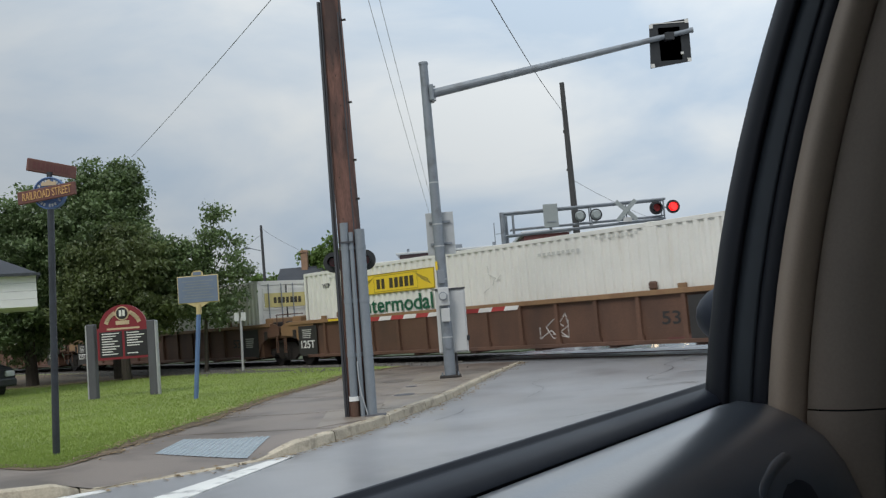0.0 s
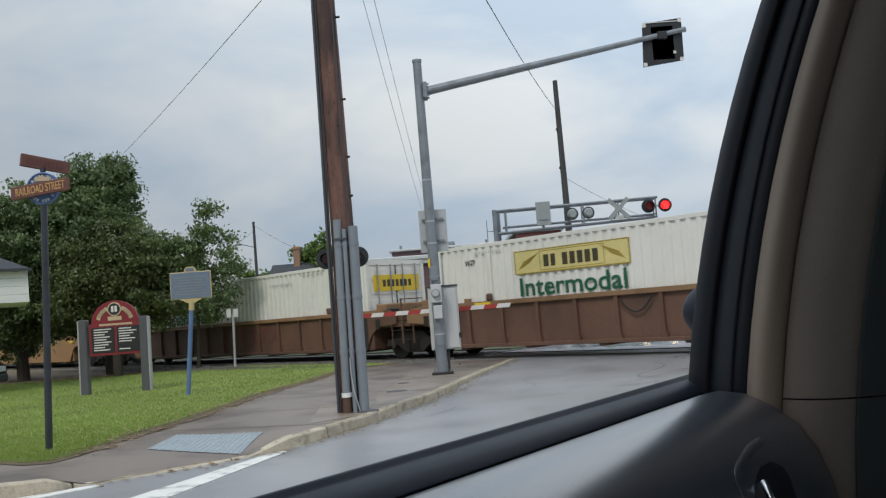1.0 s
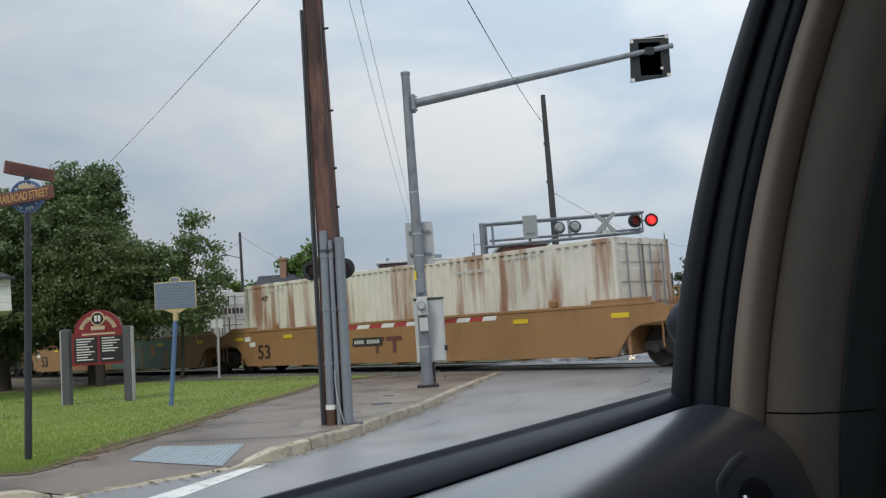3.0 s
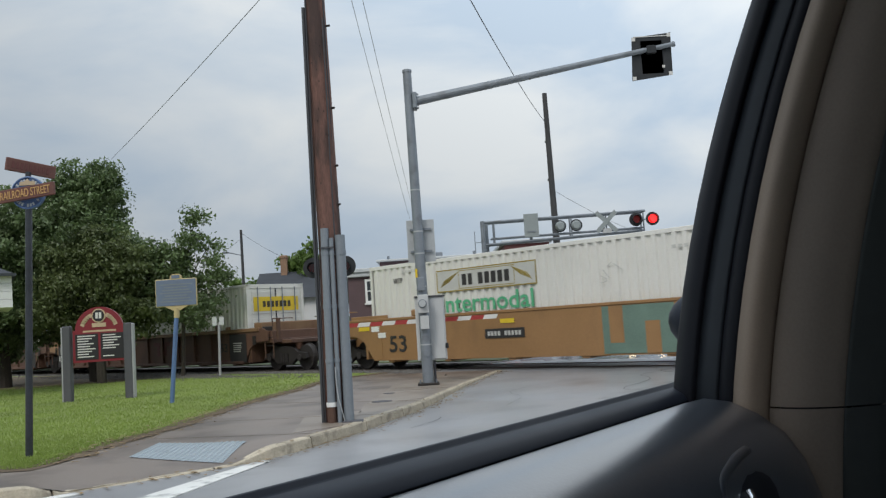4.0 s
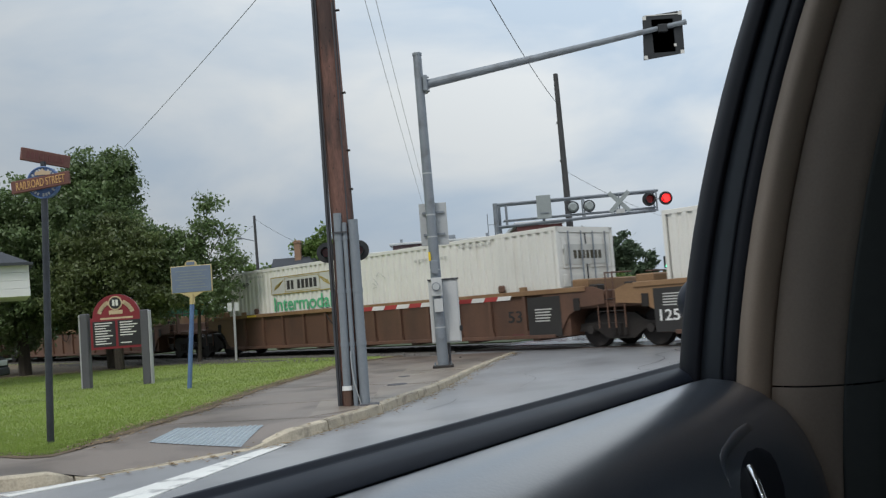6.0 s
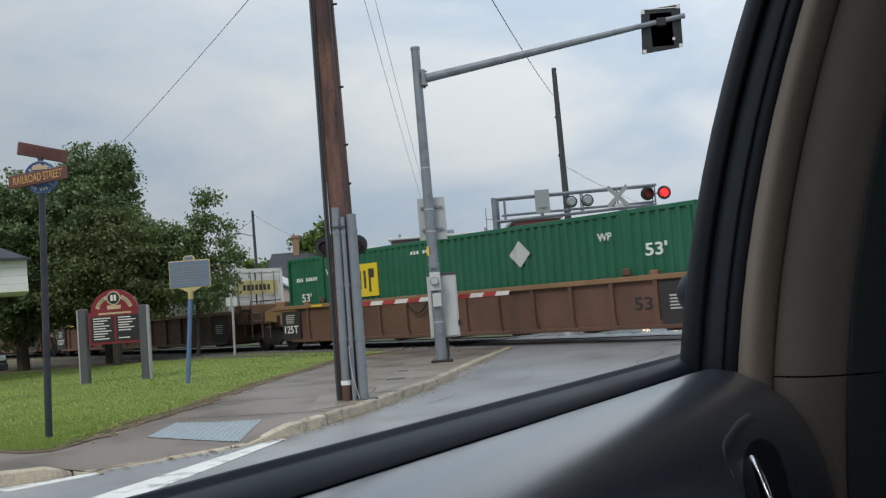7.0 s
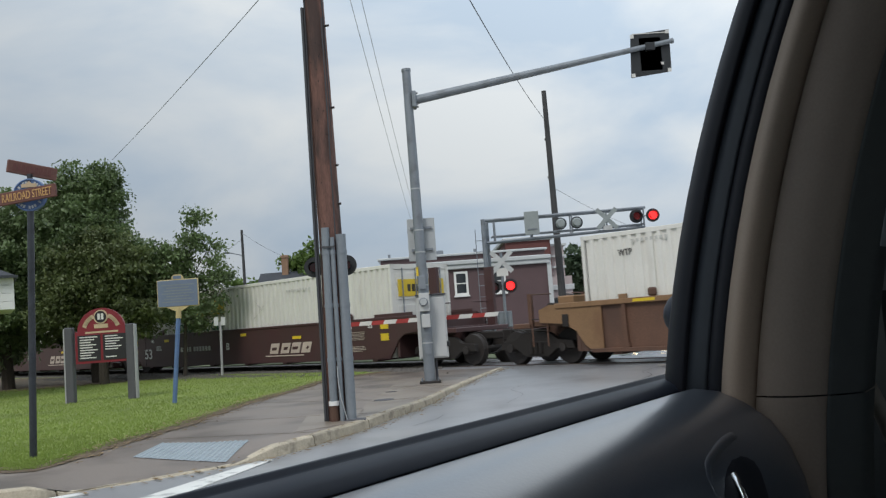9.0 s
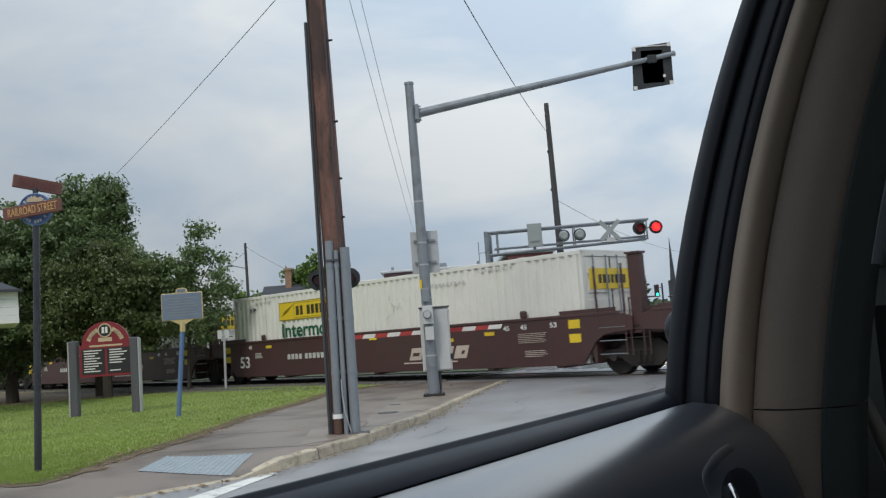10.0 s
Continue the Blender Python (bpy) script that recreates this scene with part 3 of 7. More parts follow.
def make_track():
    bed = thing("railway_track", TRACK, "single railway track on dark ballast with worn steel rails", "track", kind="structure")
    bm = bmesh.new()
    for x0, x1 in ((-130, -18.5), (2, 90)):
        pts = [(-3.1, -0.05), (-2.2, 0.132), (2.2, 0.132), (3.1, -0.05)]
        a, b = [bm.verts.new((x0, y, z)) for y, z in pts], [bm.verts.new((x1, y, z)) for y, z in pts]
        bm.faces.new(a), bm.faces.new(b[::-1])
        for i in range(4):
            bm.faces.new((a[i], b[i], b[(i + 1) % 4], a[(i + 1) % 4]))
    part("ballast_bed", bm, "ballast", bed)
    v = prism(bmesh.new(), [(-110, 2.4), (-19.2, 2.4), (-20, 9.0), (-30, 16.0), (-110, 16.0)], -0.2, 0.16)
    tagged(part("verge", v, "far_ground"), "rough dark green verge beyond the track", "verge", kind="structure").matrix_basis = TRACK
    for y in (-0.7525, 0.7525):
        bm = bmesh.new()
        box(bm, -130, 90, y - 0.035, y + 0.035, RAIL_Z - 0.045, RAIL_Z - 0.004)
        box(bm, -130, 90, y - 0.07, y + 0.07, RAIL_Z - 0.075, RAIL_Z - 0.045)
        part("rail", bm, "rail", bed)
    me = bpy.data.meshes.new("tie")
    bm = boxm(-0.11, 0.11, -1.3, 1.3, 0.07, 0.150)
    bm.to_mesh(me)
    bm.free()
    for i in range(90):
        ob = shown("tie", me, "tie", bed)
        ob.location = (-19 - i * 0.55, 0, 0)
    rnd = random.Random(8)
    verts, faces = [], []
    for i in range(9000):
        x, y = -18 - 48 * rnd.random() ** 1.3, -rnd.uniform(1.5, 3.3)
        z, r = 0.125 - max(0, -y - 2.2) * 0.12, rnd.uniform(0.025, 0.06)
        k = len(verts)
        verts += [(x + r * rnd.uniform(-1, 1) * 0.5 + sx * r, y + sy * r, z + sz * r) for sx, sy, sz in ((-1, -0.6, 0), (1, -0.7, 0.1), (0.1, 1, 0), (0, 0, 1.1))]
        faces += [(k, k + 1, k + 3), (k + 1, k + 2, k + 3), (k + 2, k, k + 3)]
    for i in range(5000):
        x, y = rnd.gauss(-33.0, 4.0), -3.1 - abs(rnd.gauss(0, 0.45))
        z, r = 0.13 + 0.16 * max(0, 1 - abs(y + 3.2) / 0.8) * max(0, 1 - abs(x + 33) / 7) * rnd.random(), rnd.uniform(0.02, 0.05)
        k = len(verts)
        verts += [(x + sx * r, y + sy * r, z + sz * r) for sx, sy, sz in ((-1, -0.6, 0), (1, -0.7, 0.1), (0.1, 1, 0), (0, 0, 1.1))]
        faces += [(k, k + 1, k + 3), (k + 1, k + 2, k + 3), (k + 2, k, k + 3)]
    me = bpy.data.meshes.new("gravel")
    me.from_pydata(verts, [], faces)
    g = tagged(shown("gravel", me, "ballast"), "dark grey crushed stone along the railway", "gravel", kind="stuff")
    g.matrix_basis = TRACK


make_ground()
make_walk()
make_track()


# ---------------------------------------------------------------- train
SPEED = 26.3
MOVERS = []        # thing, place along the track at the start, height


def corrugated(x0, x1, y, z0, z1, out, period=0.275, depth=0.055):
    """A corrugated steel side from x0 to x1 whose ribs stand out by depth towards out (-1 or 1)."""
    bm = bmesh.new()
    n = round((x1 - x0) / period)
    p = (x1 - x0) / n
    line = []
    for i in range(n):
        a = x0 + i * p
        line += [(a, 0), (a + p * 0.36, 0), (a + p * 0.5, 1), (a + p * 0.86, 1)]
    line.append((x1, 0))
    vs = [(bm.verts.new((x, y + out * depth * (k - 1), z0)), bm.verts.new((x, y + out * depth * (k - 1), z1))) for x, k in line]
    for a, b in zip(vs, vs[1:]):
        bm.faces.new((a[0], b[0], b[1], a[1]))
    return bm


def fit_words(name, text, width, height, material, parent, m, label=""):
    ob = words(name, text, 1.0, material, parent, Matrix(), label)
    xs, zs = [v.co.x for v in ob.data.vertices], [v.co.z for v in ob.data.vertices]
    s = Matrix.Diagonal((width / (max(xs) - min(xs)), 1, height / (max(zs) - min(zs)), 1))
    ob.data.transform(m @ s @ Matrix.Translation((-min(xs), 0, -min(zs))))
    return ob


def container(kind):
    """A 53-foot steel container; its origin is under its middle. kind: new, old, grey, rust, green."""
    steel = {"rust": "box_rust", "green": "box_green"}.get(kind, "box_white")
    label = {"new": "white corrugated steel container with a bright yellow sign", "old": "white corrugated container with a faded yellow sign", "grey": "white corrugated container with a washed-out grey sign",
             "rust": "dirty white corrugated container with heavy rust streaks", "green": "dark green corrugated steel container with a yellow square"}[kind]
    c = thing("shipping_container", None, label, "container", "containers on the train")
    L, W, H = 8.075, 1.3, 2.9
    for s in (-1, 1):
        part("side_panel", corrugated(-L + 0.12, L - 0.12, s * W, 0.14, H - 0.1, s), steel, c)
        part("top_rail", boxm(-L, L, s * (W - 0.07), s * (W + 0.004), H - 0.11, H, 0.008), steel, c)
        part("bottom_rail", boxm(-L, L, s * (W - 0.08), s * (W + 0.004), 0, 0.16, 0.008), steel, c)
        for x in (-6.1, 6.1):
            part("lifting_post", boxm(x - 0.085, x + 0.085, s * (W - 0.06), s * (W + 0.006), 0.15, H - 0.1), steel, c)
            part("lifting_casting", boxm(x - 0.1, x + 0.1, s * (W - 0.16), s * (W + 0.01), H - 0.12, H + 0.012, 0.01), steel, c)
        for x in (-L, L):
            part("corner_post", boxm(x - 0.09 * (x > 0), x + 0.09 * (x < 0), s * (W - 0.13), s * (W + 0.005), 0.0, H), steel, c)
    part("roof", boxm(-L + 0.02, L - 0.02, -W + 0.03, W - 0.03, H - 0.05, H - 0.012), steel, c)
    part("floor", boxm(-L + 0.02, L - 0.02, -W + 0.03, W - 0.03, 0.03, 0.14), "truck_steel", c)
    part("end_wall", boxm(-L, -L + 0.05, -W + 0.12, W - 0.12, 0.1, H - 0.05), steel, c)
    part("header", boxm(L - 0.07, L, -W + 0.1, W - 0.1, H - 0.16, H - 0.002), steel, c)
    for s in (-1, 1):
        door = part("door", boxm(L - 0.06, L - 0.015, s * 0.02, s * (W - 0.13), 0.14, H - 0.17, 0.01), steel, c)
        for k in range(5):
            z = 0.28 + k * 0.5
            part("door_rib", boxm(L - 0.015, L + 0.006, s * 0.1, s * (W - 0.2), z, z + 0.34, 0.012), steel, door)
        for y in (0.27, 0.85):
            part("lock_rod", rodm((L + 0.05, s * y, 0.1), (L + 0.05, s * y, H - 0.12), 0.022, seg=8), "galv" if kind != "green" else steel, door)
            part("rod_handle", boxm(L + 0.04, L + 0.065, s * y - 0.02, s * y + 0.3, 1.05, 1.1), "black_paint", door)
        part("door_seal", boxm(L - 0.03, L - 0.008, s * 0.004, s * 0.03, 0.14, H - 0.17), "black_paint", door)
    y = -W - 0.006
    if kind in ("new", "old", "grey"):
        face, ink = {"new": ("sign_yellow", "sign_ink"), "old": ("sign_yellow_old", "sign_ink"), "grey": ("sign_grey", "panel_black")}[kind]
        sign = part("sign_panel", boxm(-5.125, -1.43, y - 0.012, y + 0.02, 1.90, 2.54), face, c, "sign panel with a dark emblem")
        part("sign_border", frame_of(-5.125, -1.43, 1.90, 2.54, 0.03, y - 0.016, y), "sign_line", sign)
        part("sign_border", frame_of(-4.25, -2.18, 1.96, 2.48, 0.018, y - 0.016, y), "sign_line", sign)
        for a in (0.0, 0.24, 0.62, 0.86, 1.10, 1.34, 1.58):          # the emblem's strokes as plain upright blocks
            part("emblem_block", boxm(-4.12 + a, -4.12 + a + (0.17 if a not in (0.24,) else 0.15), y - 0.018, y, 2.05, 2.37), ink, sign)
        for s in (-1, 1):
            bm = bmesh.new()
            for k in range(6):
                rod(bm, (-3.28 + s * (0.98 + 0.06 * k), y - 0.012, 2.44 - 0.045 * k), (-3.28 + s * (1.55 + 0.03 * k), y - 0.012, 2.22 - 0.035 * k), 0.009, seg=4)
            bmesh.ops.create_circle(bm, segments=14, radius=0.12, cap_ends=False, matrix=pose(-3.28 + s * 1.60, y - 0.014, 2.12, 90, 0, 0))
            tagged(part("scroll_lines", bm, "sign_line", sign), kind="stuff")
        fit_words("lettering", "Intermodal", 3.42, 0.50, {"new": "letter_green", "old": "letter_green", "grey": "letter_pale"}[kind], c, pose(-5.0, y - 0.008, 1.30), "green word Intermodal")
        endface = {"new": "sign_yellow", "old": "sign_yellow_old", "grey": "sign_grey"}[kind]
    elif kind == "green":
        sign = part("sign_panel", boxm(-4.75, -3.2, y - 0.012, y + 0.02, 1.36, 2.42), "sign_yellow", c, "yellow square with a dark emblem")
        for x0, x1, z0, z1 in ((-4.6, -4.5, 1.55, 2.25), (-4.5, -4.22, 2.15, 2.25), (-4.5, -4.28, 1.86, 1.95), (-4.5, -4.22, 1.55, 1.65), (-4.12, -4.02, 1.62, 2.2), (-3.88, -3.78, 1.62, 2.2), (-3.64, -3.54, 1.5, 2.25), (-3.54, -3.36, 1.95, 2.25)):
            part("emblem_block", boxm(x0, x1, y - 0.018, y, z0, z1), "sign_ink", sign)
        fit_words("lettering", "53'", 0.55, 0.3, "letter_white", c, pose(-7.3, y - 0.004, 1.35), "white number 53")
        fit_words("lettering", "53'", 0.6, 0.32, "letter_white", c, pose(7.0 - 0.35, y - 0.004, 1.72), "white number 53")
        fit_words("lettering", "WP", 0.42, 0.2, "letter_white", c, pose(-5.85, y - 0.004, 2.2))
        fit_words("lettering", "WP", 0.42, 0.2, "letter_white", c, pose(5.3, y - 0.004, 2.2))
        bm = bmesh.new()
        for k in range(10):
            if k not in (3, 9):
                box(bm, -7.55 + k * 0.135, -7.47 + k * 0.135, y - 0.006, y + 0.004, 2.06, 2.19)
                box(bm, -1.6 + k * 0.135, -1.52 + k * 0.135, y - 0.006, y + 0.004, 2.5, 2.6)
        tagged(part("number_bar", bm, "letter_white", c), kind="stuff")
        bm = boxm(-0.26, 0.26, y - 0.01, y + 0.01, -0.26, 0.26, m=Matrix.Translation((2.72, 0, 2.12)) @ pose(0, 0, 0, 0, 45, 0))
        part("placard", bm, "cabinet", c, "grey diamond placard")
        endface = "sign_yellow"
    else:
        endface = None
    if kind != "green":
        rnd = random.Random(len(kind))
        bm = bmesh.new()
        for k in range(9):
            box(bm, 2.6 + k * 0.16, 2.7 + k * 0.16, y - 0.002, y + 0.004, 2.42, 2.50)
        for k in range(10):
            box(bm, 4.5 + k * 0.13, 4.58 + k * 0.13, y - 0.002, y + 0.004, 2.66, 2.74)
        for k in range(8):
            box(bm, -6.6 + k * 0.13, -6.52 + k * 0.13, y - 0.002, y + 0.004, 2.60, 2.68)
        tagged(part("stencil_block", bm, "sign_grey", c), kind="stuff")
        fit_words("lettering", "WTP", 0.4, 0.16, "panel_black", c, pose(-7.0, y - 0.003, 2.3))
        bm = bmesh.new()
        for k in range(5):
            d = rnd.uniform(0.16, 0.34)
            box(bm, -d / 2, d / 2, y - 0.002, y + 0.004, -0.012, 0.012, m=Matrix.Translation((0.9 + rnd.uniform(-0.3, 0.3), 0, 1.95 + rnd.uniform(-0.3, 0.3))) @ pose(0, 0, 0, 0, rnd.uniform(0, 180), 0))
        tagged(part("placard_scar", bm, "sign_grey", c), kind="stuff")
    if endface:
        plate_ob = part("end_sign", boxm(L + 0.005, L + 0.02, -1.02, 1.02, 1.88, 2.42), endface, c, "sign on the container's doors")
        for k in range(7):
            part("emblem_block", boxm(L + 0.018, L + 0.026, -0.62 + k * 0.19, -0.49 + k * 0.19, 2.03, 2.26), "sign_ink", plate_ob)
    return c


def frame_of(x0, x1, z0, z1, w, y0, y1):
    bm = bmesh.new()
    for a, b, c, d in ((x0, x1, z0, z0 + w), (x0, x1, z1 - w, z1), (x0, x0 + w, z0 + w, z1 - w), (x1 - w, x1, z0 + w, z1 - w)):
        box(bm, a, b, y0, y1, c, d)
    return bm


def add_truck(car, x):
    """A two-axle truck under the car at x."""
    t = part("truck", boxm(x - 0.2, x + 0.2, -1.0, 1.0, 0.42, 0.72, 0.03), "truck_steel", car, "grimy two-axle truck")
    for s in (-1, 1):
        pts = [(x - 1.25, 0.42), (x - 1.2, 0.62), (x - 0.72, 0.66), (x - 0.45, 0.86), (x + 0.45, 0.86), (x + 0.72, 0.66), (x + 1.2, 0.62), (x + 1.25, 0.42), (x + 0.7, 0.44), (x + 0.38, 0.22), (x - 0.38, 0.22), (x - 0.7, 0.44)]
        part("side_frame", plate(bmesh.new(), pts, s * 1.0 - 0.07, s * 1.0 + 0.07), "truck_steel", t)
        for k in (-0.16, 0, 0.16):
            part("spring", rodm((x + k, s * 1.08, 0.3), (x + k, s * 1.08, 0.62), 0.06, seg=8), "truck_steel", t)
        for a in (-0.89, 0.89):
            bm = rodm((x + a, s * 0.68, 0.46), (x + a, s * 0.80, 0.46), 0.46, 0.44, seg=24)
            rod(bm, (x + a, s * 0.64, 0.46), (x + a, s * 0.68, 0.46), 0.49, seg=24)
            rod(bm, (x + a, s * 0.80, 0.46), (x + a, s * 1.12, 0.46), 0.12, 0.11, seg=12)
            part("wheel", bm, "wheel_steel", t)
    for a in (-0.89, 0.89):
        part("axle", rodm((x + a, -0.7, 0.46), (x + a, 0.7, 0.46), 0.08, seg=8), "truck_steel", t)


def well_car(kind, first, last, variant=0):
    """One unit of a well car; its origin is under its middle at the railhead. kind: ribbed, tan, maroon."""
    side, chord = {"ribbed": ("well_rust", "well_ochre"), "tan": ("well_tan", "well_tan"), "maroon": ("well_maroon", "well_maroon")}[kind]
    label = {"ribbed": "rust-brown ribbed well car with an ochre top chord", "tan": "smooth tan steel well car with stencilled markings", "maroon": "smooth dark maroon well car with white markings"}[kind]
    c = thing("well_car", None, label, "railway car", "well cars of the train")
    nose = 9.15
    for s in (-1, 1):
        out = s * 1.44
        if kind == "ribbed":
            part("side_sheet", boxm(-8.3, 8.3, s * 1.345, s * 1.365, 0.34, 1.5), side, c)
            part("top_chord", boxm(-8.95, 8.95, s * 1.36, s * 1.47, 1.46, 1.59, 0.012), chord, c, "ochre top chord")
            part("bottom_sill", boxm(-7.9, 7.9, s * 1.33, s * 1.46, 0.30, 0.40, 0.01), side, c)
        else:
            pts = [(-nose, 1.58), (nose, 1.58), (nose, 1.12), (8.5, 1.0), (8.2, 0.62), (7.95, 0.30), (-7.95, 0.30), (-8.2, 0.62), (-8.5, 1.0), (-nose, 1.12)]
            part("side_sheet", plate(bmesh.new(), pts, s * 1.37, s * 1.42), side, c)
            part("top_chord", boxm(-nose, nose, s * 1.34, s * 1.445, 1.52, 1.60, 0.012), chord, c)
        for e in (-1, 1):
            pts = [(e * 7.55, 1.57), (e * nose, 1.57), (e * (nose + 0.35), 1.45), (e * (nose + 0.35), 1.12), (e * 8.7, 1.06), (e * 8.35, 0.86), (e * 8.1, 0.5), (e * 7.85, 0.33), (e * 7.55, 0.33)]
            part("end_sheet", plate(bmesh.new(), pts, s * 1.40, s * 1.43), chord if kind == "ribbed" and e < 0 else side, c)
            if kind == "ribbed":
                part("end_step", boxm(e * 6.9 - 0.11, e * 6.9 + 0.11, s * 1.36, s * 1.46, 1.58, 1.70, 0.01), chord, c)
            else:
                part("end_step", boxm(min(e * 7.3, e * 9.0), max(e * 7.3, e * 9.0), s * 1.33, s * 1.40, 1.59, 1.70, 0.01), side, c)
            part("guide", boxm(e * 6.1 - 0.12, e * 6.1 + 0.12, s * 1.33, s * 1.42, 1.59, 1.80, 0.04), side, c)
            # corner steps and handrails
            for k in range(3):
                part("ladder_rung", rodm((e * (nose + 0.12), s * 1.40, 0.62 + 0.3 * k), (e * (nose + 0.62), s * 1.40, 0.62 + 0.3 * k), 0.014, seg=6), "truck_steel", c)
            for a in (0.12, 0.62):
                part("ladder_stile", rodm((e * (nose + a), s * 1.40, 0.5), (e * (nose + a), s * 1.40, 1.9 if a > 0.3 else 1.55), 0.02, seg=6), side, c)
            part("handrail", rodm((e * (nose + 0.62), s * 1.40, 1.88), (e * (nose + 0.62), s * 0.5, 1.88), 0.018, seg=6), side, c)
    if kind == "ribbed":
        for e in (-1, 1):
            part("end_casting", boxm(min(e * 8.45, e * 8.95), max(e * 8.45, e * 8.95), -1.30, 1.30, 1.16, 1.78, 0.03), chord, c, "ochre end casting")
            part("buffer_block", boxm(min(e * 9.0, e * 9.28), max(e * 9.0, e * 9.28), -1.36, -1.02, 1.16, 1.62, 0.03), "truck_steel", c)
            part("side_lug", boxm(min(e * 8.55, e * 8.75), max(e * 8.55, e * 8.75), -1.46, -1.43, 0.98, 1.30, 0.01), "truck_steel", c)
        me = bpy.data.meshes.new("rib")
        bm = boxm(-0.05, 0.05, -0.085, 0.0, 0.38, 1.48)
        for v in bm.verts:
            if v.co.z < 0.5:
                v.co.x *= 1.3
        box(bm, -0.1, 0.1, -0.07, 0, 0.38, 0.52)
        bm.to_mesh(me)
        bm.free()
        for i in range(12):
            x = -6.9 + i * 1.255
            for s in (-1, 1):
                ob = shown("rib", me, side, c)
                ob.matrix_basis = pose(x, s * 1.364, 0, 0, 0, 0 if s < 0 else 180)
    for i in range(7):
        x = -7.2 + i * 2.4
        part("floor_beam", boxm(x - 0.12, x + 0.12, -1.38, 1.38, 0.24, 0.34), side, c)
    for e in (-1, 1):
        part("bulkhead", boxm(e * 8.32 - 0.05, e * 8.32 + 0.05, -1.38, 1.38, 0.35, 1.35), side, c)
        part("end_platform", boxm(min(e * 8.3, e * 9.75), max(e * 8.3, e * 9.75), -1.34, 1.34, 1.02, 1.16, 0.015), side, c)
        part("centre_sill", boxm(min(e * 8.3, e * 10.1), max(e * 8.3, e * 10.1), -0.32, 0.32, 0.66, 1.05, 0.02), side, c)
        part("end_beam", boxm(min(e * 9.3, e * 9.55), max(e * 9.3, e * 9.55), -1.3, 1.3, 1.14, 1.46, 0.02), side, c)
    y = -1.432
    if kind == "ribbed":
        for x0, x1 in ((7.02, 8.12),) if last else ((-8.42, -7.35), (7.02, 8.12)):
            p = part("stencil_panel", boxm(x0, x1, y - 0.01, y + 0.003, 0.36, 1.40), "panel_black", c, "black stencil panel")
            tagged(part("stencil_block", bars(bmesh.new(), x0 + 0.25, x1 - 0.25, 0.95 if x0 < 0 else 0.72, 1.28 if x0 < 0 else 1.1, y - 0.010, 5, 3, 0.4), "sign_grey", p), kind="stuff")
        if not last:
            fit_words("lettering", "125T", 0.80, 0.27, "letter_white", c, pose(-8.28, y - 0.014, 0.62), "white stencilled mark 125T")
        fit_words("lettering", "53", 0.5, 0.32, "panel_black", c, pose(6.25, -1.372, 0.75), "black number 53")
        part("yellow_plate", boxm(-6.6, -6.0, -1.476, -1.468, 1.49, 1.56), "sign_yellow", c)
        part("red_stripe", boxm(6.4, 7.9, y - 0.006, y, 0.35, 0.45), "red_faded", c)
        if variant == 3:
            for x, w, kind_of in ((-2.2, 0.5, 0), (-1.75, 0.6, 1), (-0.75, 0.72, 2), (0.7, 0.4, 3), (1.5, 0.5, 4)):
                sprayed_letter(c, x, w, kind_of)
        elif variant == 0:
            spray(c, 2.5, "graffiti", 4)
        if variant % 3 == 1:
            for k, (x0, x1, z0, z1) in enumerate(((1.10, 2.42, 1.11, 1.27), (1.38, 1.58, 0.70, 1.11), (1.95, 2.15, 0.70, 1.11))):
                part("faded_emblem", boxm(x0, x1, -1.376, -1.364, z0, z1), "red_faded", c)
            bm = bmesh.new()
            for a in (-48, 48):
                box(bm, -0.40, 0.40, -1.376, -1.364, -0.07, 0.07, m=Matrix.Translation((2.78, 0.002 * (a > 0), 0.98)) @ pose(0, 0, 0, 0, a, 0))
            part("faded_emblem", bm, "red_faded", c)
        if variant in (2, 4, 5):
            bm = bmesh.new()
            tube(bm, [(-1.75 + k / 12 * 0.9, -1.47, 1.38 - 1.35 * (k / 12) * (1 - k / 12)) for k in range(13)], 0.022)
            part("slack_chain", bm, "truck_steel", c, "slack chain hung on the side")
    elif kind == "tan":
        fit_words("lettering", "53", 0.75, 0.5, "panel_black", c, pose(-7.2, y - 0.004, 0.55), "black number 53")
        x0 = {0: 2.31, 1: -1.9, 2: -3.27}[variant]
        p = part("stencil_panel", boxm(x0, x0 + 1.4, y - 0.01, y + 0.003, 0.84, 1.10), "panel_black", c, "black number panel")
        bm = bmesh.new()
        for k in range(10):
            if k != 4:
                box(bm, x0 + 0.1 + k * 0.122, x0 + 0.18 + k * 0.122, y - 0.016, y - 0.008, 0.91, 1.03)
        tagged(part("number_bar", bm, "sign_grey", p), kind="stuff")
        for x in (-8.6, -5.6, -2.7, 4.8, 7.9):
            part("yellow_plate", boxm(x, x + 0.5, y - 0.008, y, 1.24, 1.36), "sign_yellow", c)
        for x, z in ((-8.0, 1.2), (-7.7, 1.0)):
            part("white_plate", boxm(x, x + 0.35, y - 0.008, y, z, z + 0.16), "letter_white", c)
        if variant == 2:
            mural(c)
        if variant == 1:
            for x0, x1, z0, z1 in ((-1.1, -0.4, 0.98, 1.1), (-0.82, -0.68, 0.6, 0.98), (-0.3, 0.4, 0.98, 1.1), (-0.02, 0.12, 0.6, 0.98)):
                part("faded_emblem", boxm(x0, x1, y - 0.006, y, z0, z1), "red_faded", c)
    else:
        fit_words("lettering", "53", 0.62, 0.42, "letter_white", c, pose(-7.6, y - 0.004, 0.62), "white number 53")
